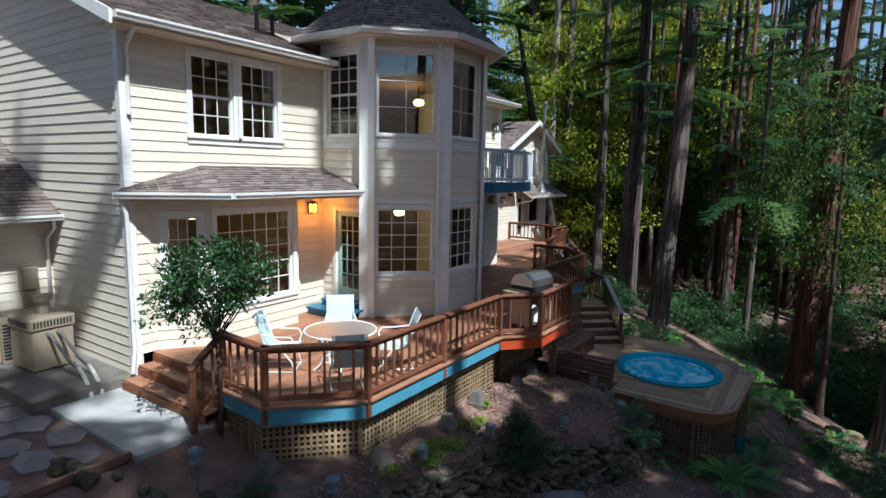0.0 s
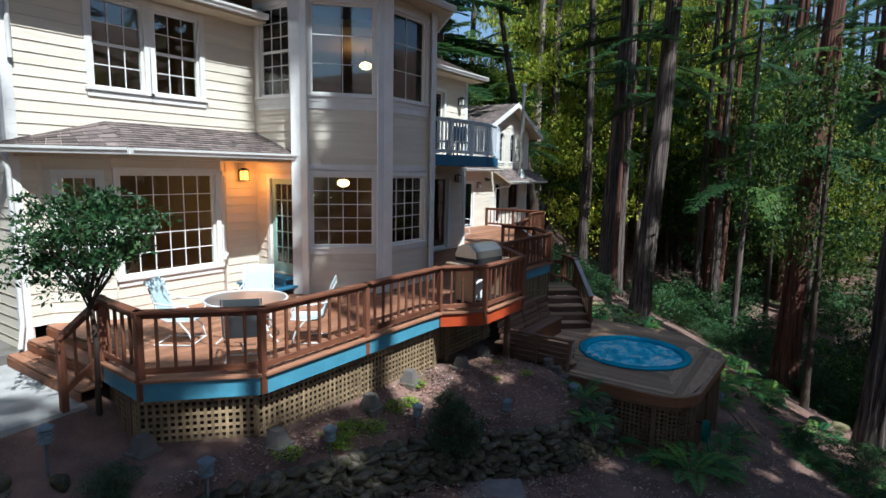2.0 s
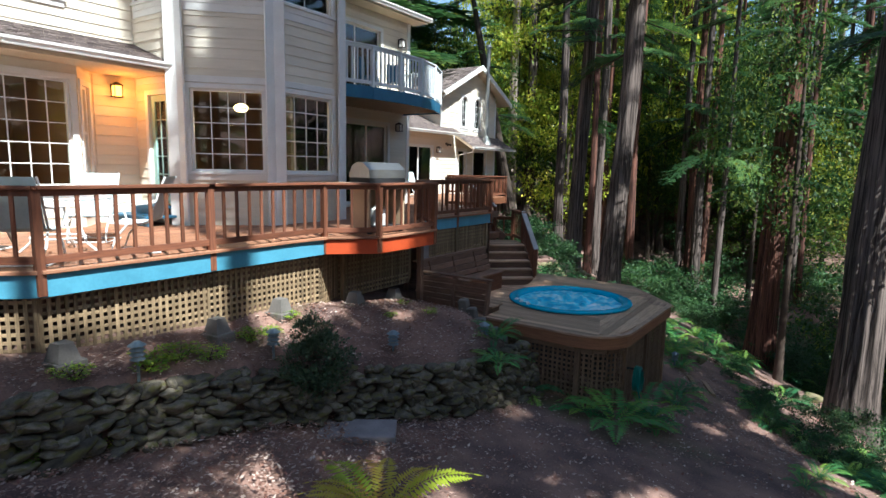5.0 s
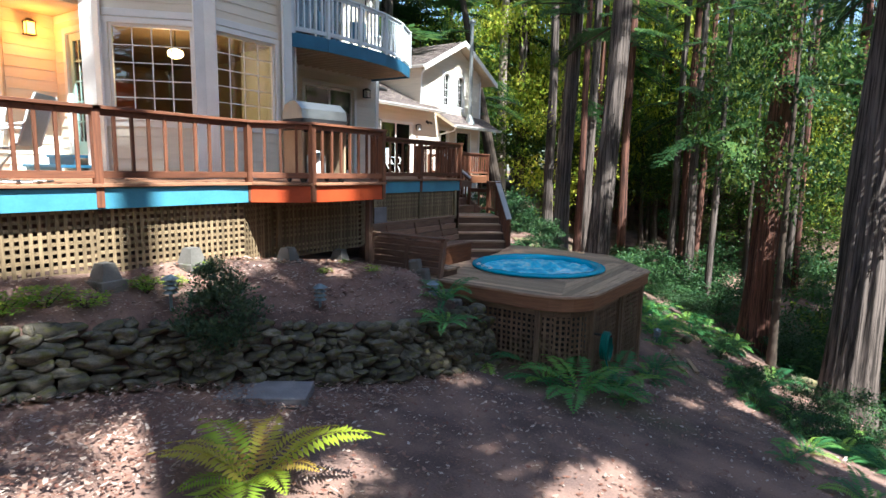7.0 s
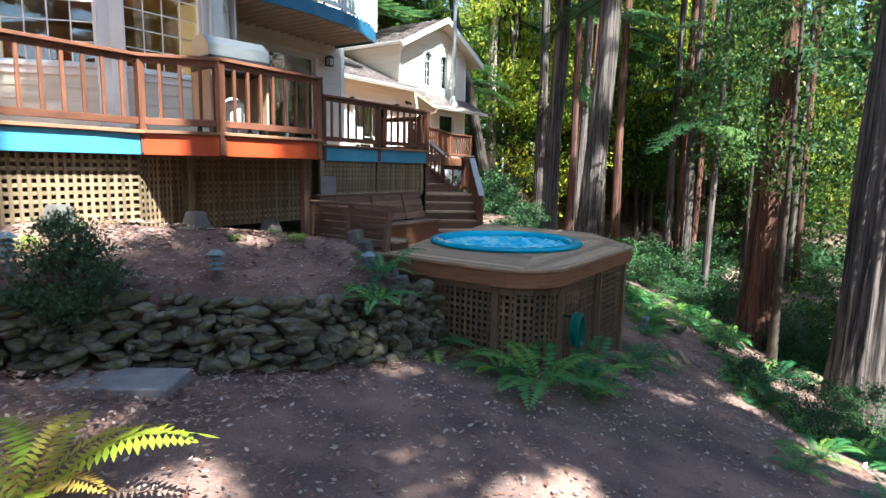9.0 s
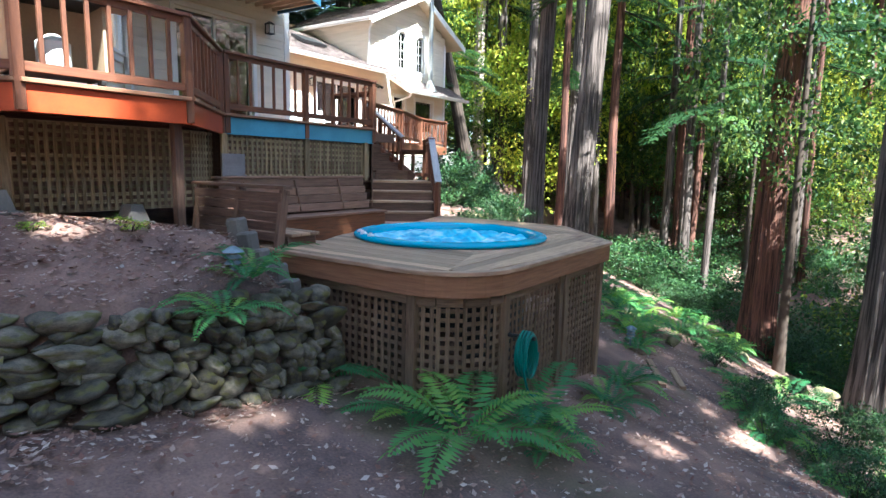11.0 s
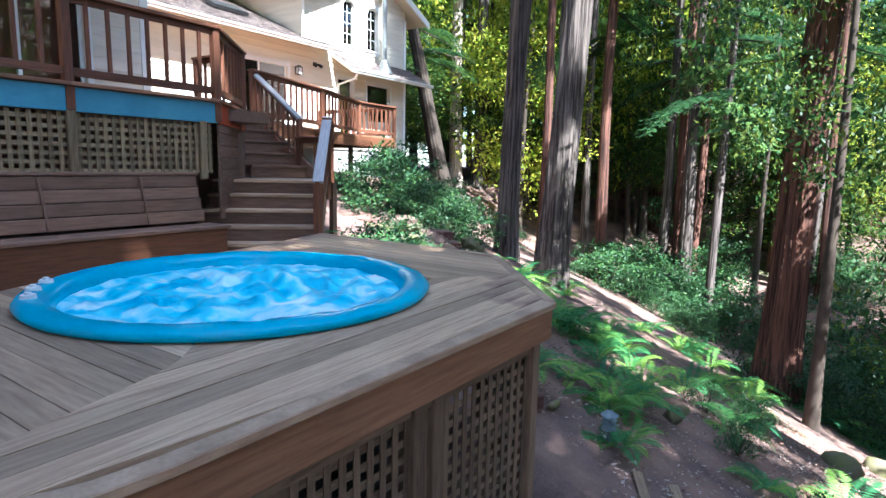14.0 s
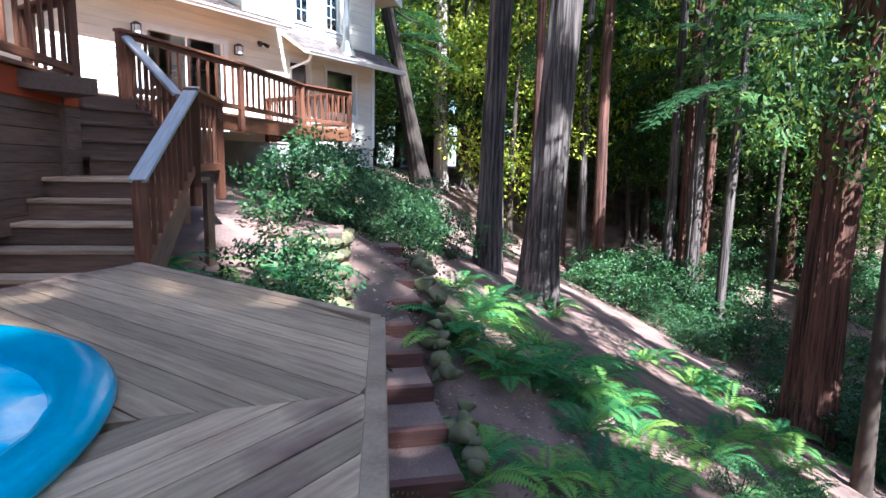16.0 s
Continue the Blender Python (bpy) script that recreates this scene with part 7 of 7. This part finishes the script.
grill = thing("gas_grill", "stainless gas grill on a beige cart, lid closed", "grill", pose(-5.3, 11.5, 0, 0, 0, -99))
part("cart", box(box(bmesh.new(), -0.42, 0.42, -0.26, -0.22, 0.1, 0.8, 0.004), -0.42, -0.38, -0.26, 0.26, 0.1, 0.8, 0.004), CABWOOD, grill)
part("cart_side", box(bmesh.new(), 0.38, 0.42, -0.26, 0.26, 0.1, 0.8, 0.004), CABWOOD, grill)
part("shelf", box(bmesh.new(), -0.4, 0.4, -0.24, 0.26, 0.1, 0.14, 0.004), BLACK, grill)
part("firebox", box(bmesh.new(), -0.42, 0.42, -0.28, 0.28, 0.8, 0.98, 0.012), BLACK, grill)
bm = bmesh.new()
sec = [(-0.28, 0.98), (-0.28, 1.05), (-0.2, 1.19), (-0.05, 1.25), (0.1, 1.24), (0.26, 1.12), (0.28, 0.98)]
e = [[bm.verts.new((x, y, z)) for y, z in sec] for x in (-0.42, 0.42)]
for i in range(len(sec) - 1):
    bm.faces.new((e[0][i], e[0][i + 1], e[1][i + 1], e[1][i]))
bm.faces.new(e[0]), bm.faces.new(e[1][::-1]), bm.faces.new((e[0][0], e[1][0], e[1][-1], e[0][-1]))
bmesh.ops.recalc_face_normals(bm, faces=bm.faces)
part("lid", bm, STEEL, grill, "brushed steel lid")
tube("lid_handle", [(-0.3, -0.27, 1.06), (-0.3, -0.33, 1.07), (0.3, -0.33, 1.07), (0.3, -0.27, 1.06)], 0.012, BLACK, grill)
for s_ in (-1, 1):
    part("side_shelf", box(bmesh.new(), 0.43 if s_ > 0 else -0.75, 0.75 if s_ > 0 else -0.43, -0.24, 0.24, 0.86, 0.9, 0.006), CABWOOD, grill)
for k in range(4):
    part("knob", cyl(bmesh.new(), (-0.24 + k * 0.16, -0.28, 0.88), (-0.24 + k * 0.16, -0.32, 0.88), 0.025), STEEL, grill)
part("gas_bottle", cyl(cyl(bmesh.new(), (0, 0.02, 0.14), (0, 0.02, 0.42), 0.15, seg=20), (0, 0.02, 0.42), (0, 0.02, 0.5), 0.15, 0.05, 20), METALW, grill, "white gas bottle")
for x in (-0.36, 0.36):
    part("wheel", cyl(bmesh.new(), (x - 0.02, 0.2, 0.07), (x + 0.02, 0.2, 0.07), 0.07, seg=16), BLACK, grill)
    part("caster", cyl(bmesh.new(), (x - 0.015, -0.2, 0.05), (x + 0.015, -0.2, 0.05), 0.05, seg=12), BLACK, grill)
# table with chairs on the balcony is only seen as dark legs between balusters
balcony_chair = thing("balcony_chair", "dark wooden chair standing on the balcony", "chair", pose(-9.1, 15.6, 3.1, 0, 0, 30), "balcony chairs")
part("seat", box(bmesh.new(), -0.22, 0.22, -0.22, 0.22, 0.42, 0.46, 0.01), DARKBLUE, balcony_chair)
part("backrest", box(bmesh.new(), -0.24, -0.20, -0.22, 0.22, 0.5, 0.95, 0.01), DARKBLUE, balcony_chair)
for x in (-0.2, 0.2):
    for y in (-0.2, 0.2):
        part("leg", box(bmesh.new(), x - 0.02, x + 0.02, y - 0.02, y + 0.02, 0, 0.42 if x > 0 else 0.9), DARKBLUE, balcony_chair)
copy_thing(balcony_chair, pose(-9.0, 16.6, 3.1, 0, 0, -40))

# ---- heating and cooling units ----
ac = thing("condenser_unit", "round-cornered tan air conditioning condenser", "air conditioner", pose(-13.05, 4.25, -0.38))
bm = bmesh.new()
box(bm, -0.4, 0.4, -0.4, 0.4, 0.02, 0.86)
bmesh.ops.bevel(bm, geom=[e for e in bm.edges if abs(e.verts[0].co.z - e.verts[1].co.z) > 0.5], offset=0.14, segments=4, affect='EDGES')
part("casing", bm, TAN, ac)
for k in range(11):
    for a in range(4):
        r_ = pose(0, 0, 0.1 + k * 0.065, 0, 0, 90 * a)
        part("louvre", box(bmesh.new(), -0.25, 0.25, -0.415, -0.402, 0, 0.03), BLACK, ac, m=r_)
part("top_grille", cyl(bmesh.new(), (0, 0, 0.86), (0, 0, 0.9), 0.36, 0.33, 28), TAN, ac)
boiler = thing("heater_unit", "tan metal pool heater with a vent stack", "heater", pose(-12.1, 4.45, -0.38, 0, 0, 4))
part("cabinet", box(bmesh.new(), -0.4, 0.4, -0.36, 0.36, 0.03, 0.78, 0.015), TAN, boiler)
part("upper_cabinet", box(bmesh.new(), -0.43, 0.43, -0.39, 0.39, 0.785, 1.0, 0.02), TAN, boiler)
for k in range(12):
    part("vent_slot", box(bmesh.new(), -0.33 + k * 0.056, -0.30 + k * 0.056, -0.396, -0.388, 0.84, 0.95), BLACK, boiler)
    part("vent_slot", box(bmesh.new(), 0.428, 0.436, -0.33 + k * 0.056, -0.30 + k * 0.056, 0.84, 0.95), BLACK, boiler)
part("vent_pipe", cyl(cyl(bmesh.new(), (0, 0.05, 1.0), (0, 0.05, 1.25), 0.1, seg=20), (0, 0.05, 1.25), (0, 0.05, 1.36), 0.15, seg=20), TAN, boiler)
for k, y in enumerate((-0.1, 0.08)):
    tube("pipe", [(0.4, y, 0.7), (0.55, y, 0.68), (1.0, y + 0.05, 0.28), (1.25, y + 0.1, 0.14)], 0.03, GALV, boiler)
    tube("white_pipe", [(1.2, y + 0.09, 0.18), (1.3, y + 0.1, 0.1), (1.65, y, 0.0), (1.85, y - 0.05, -0.12), (1.86, y - 0.06, -0.2)], 0.035, PVC, boiler)

# ---- clipped small tree by the steps ----
tree = thing("small_tree", "small round-headed evergreen tree by the deck steps", "tree", pose(-7.45, 5.02, -0.72))
bm = bmesh.new()
tp = [(0, 0, -0.2), (0.03, 0.0, 0.4), (0.0, 0.03, 1.0), (-0.05, 0.0, 1.8)]
for a, b, r0, r1 in zip(tp, tp[1:], (0.045, 0.038, 0.034), (0.038, 0.034, 0.03)):
    cyl(bm, a, b, r0, r1, 9)
rng = random.Random(3)
for k in range(16):
    a = k * 2.4
    z0, rr = rng.uniform(1.5, 1.85), rng.uniform(0.5, 0.95)
    m1 = (0.35 * rr * math.cos(a), 0.35 * rr * math.sin(a), z0 + rng.uniform(0.2, 0.4))
    e1 = (rr * math.cos(a), rr * math.sin(a), z0 + rng.uniform(0.3, 1.15))
    cyl(bm, (-0.05, 0, z0 - 0.1), m1, 0.016, 0.011, 6)
    cyl(bm, m1, e1, 0.011, 0.005, 5)
part("trunk", bm, TWIG, tree)
place("crown", crown_mesh(5, 1.0, 0.66, 4800, 60, 0.085, BUSHLEAF, -0.1), tree, pose(-0.12, 0, 2.42) @ Matrix.Diagonal((0.98, 0.98, 1.12, 1)))
place("crown", crown_mesh(6, 0.8, 0.5, 2400, 36, 0.08, BUSHLEAF, -0.1), tree, pose(-0.12, 0, 2.62) @ Matrix.Diagonal((1, 1, 1.15, 1)))
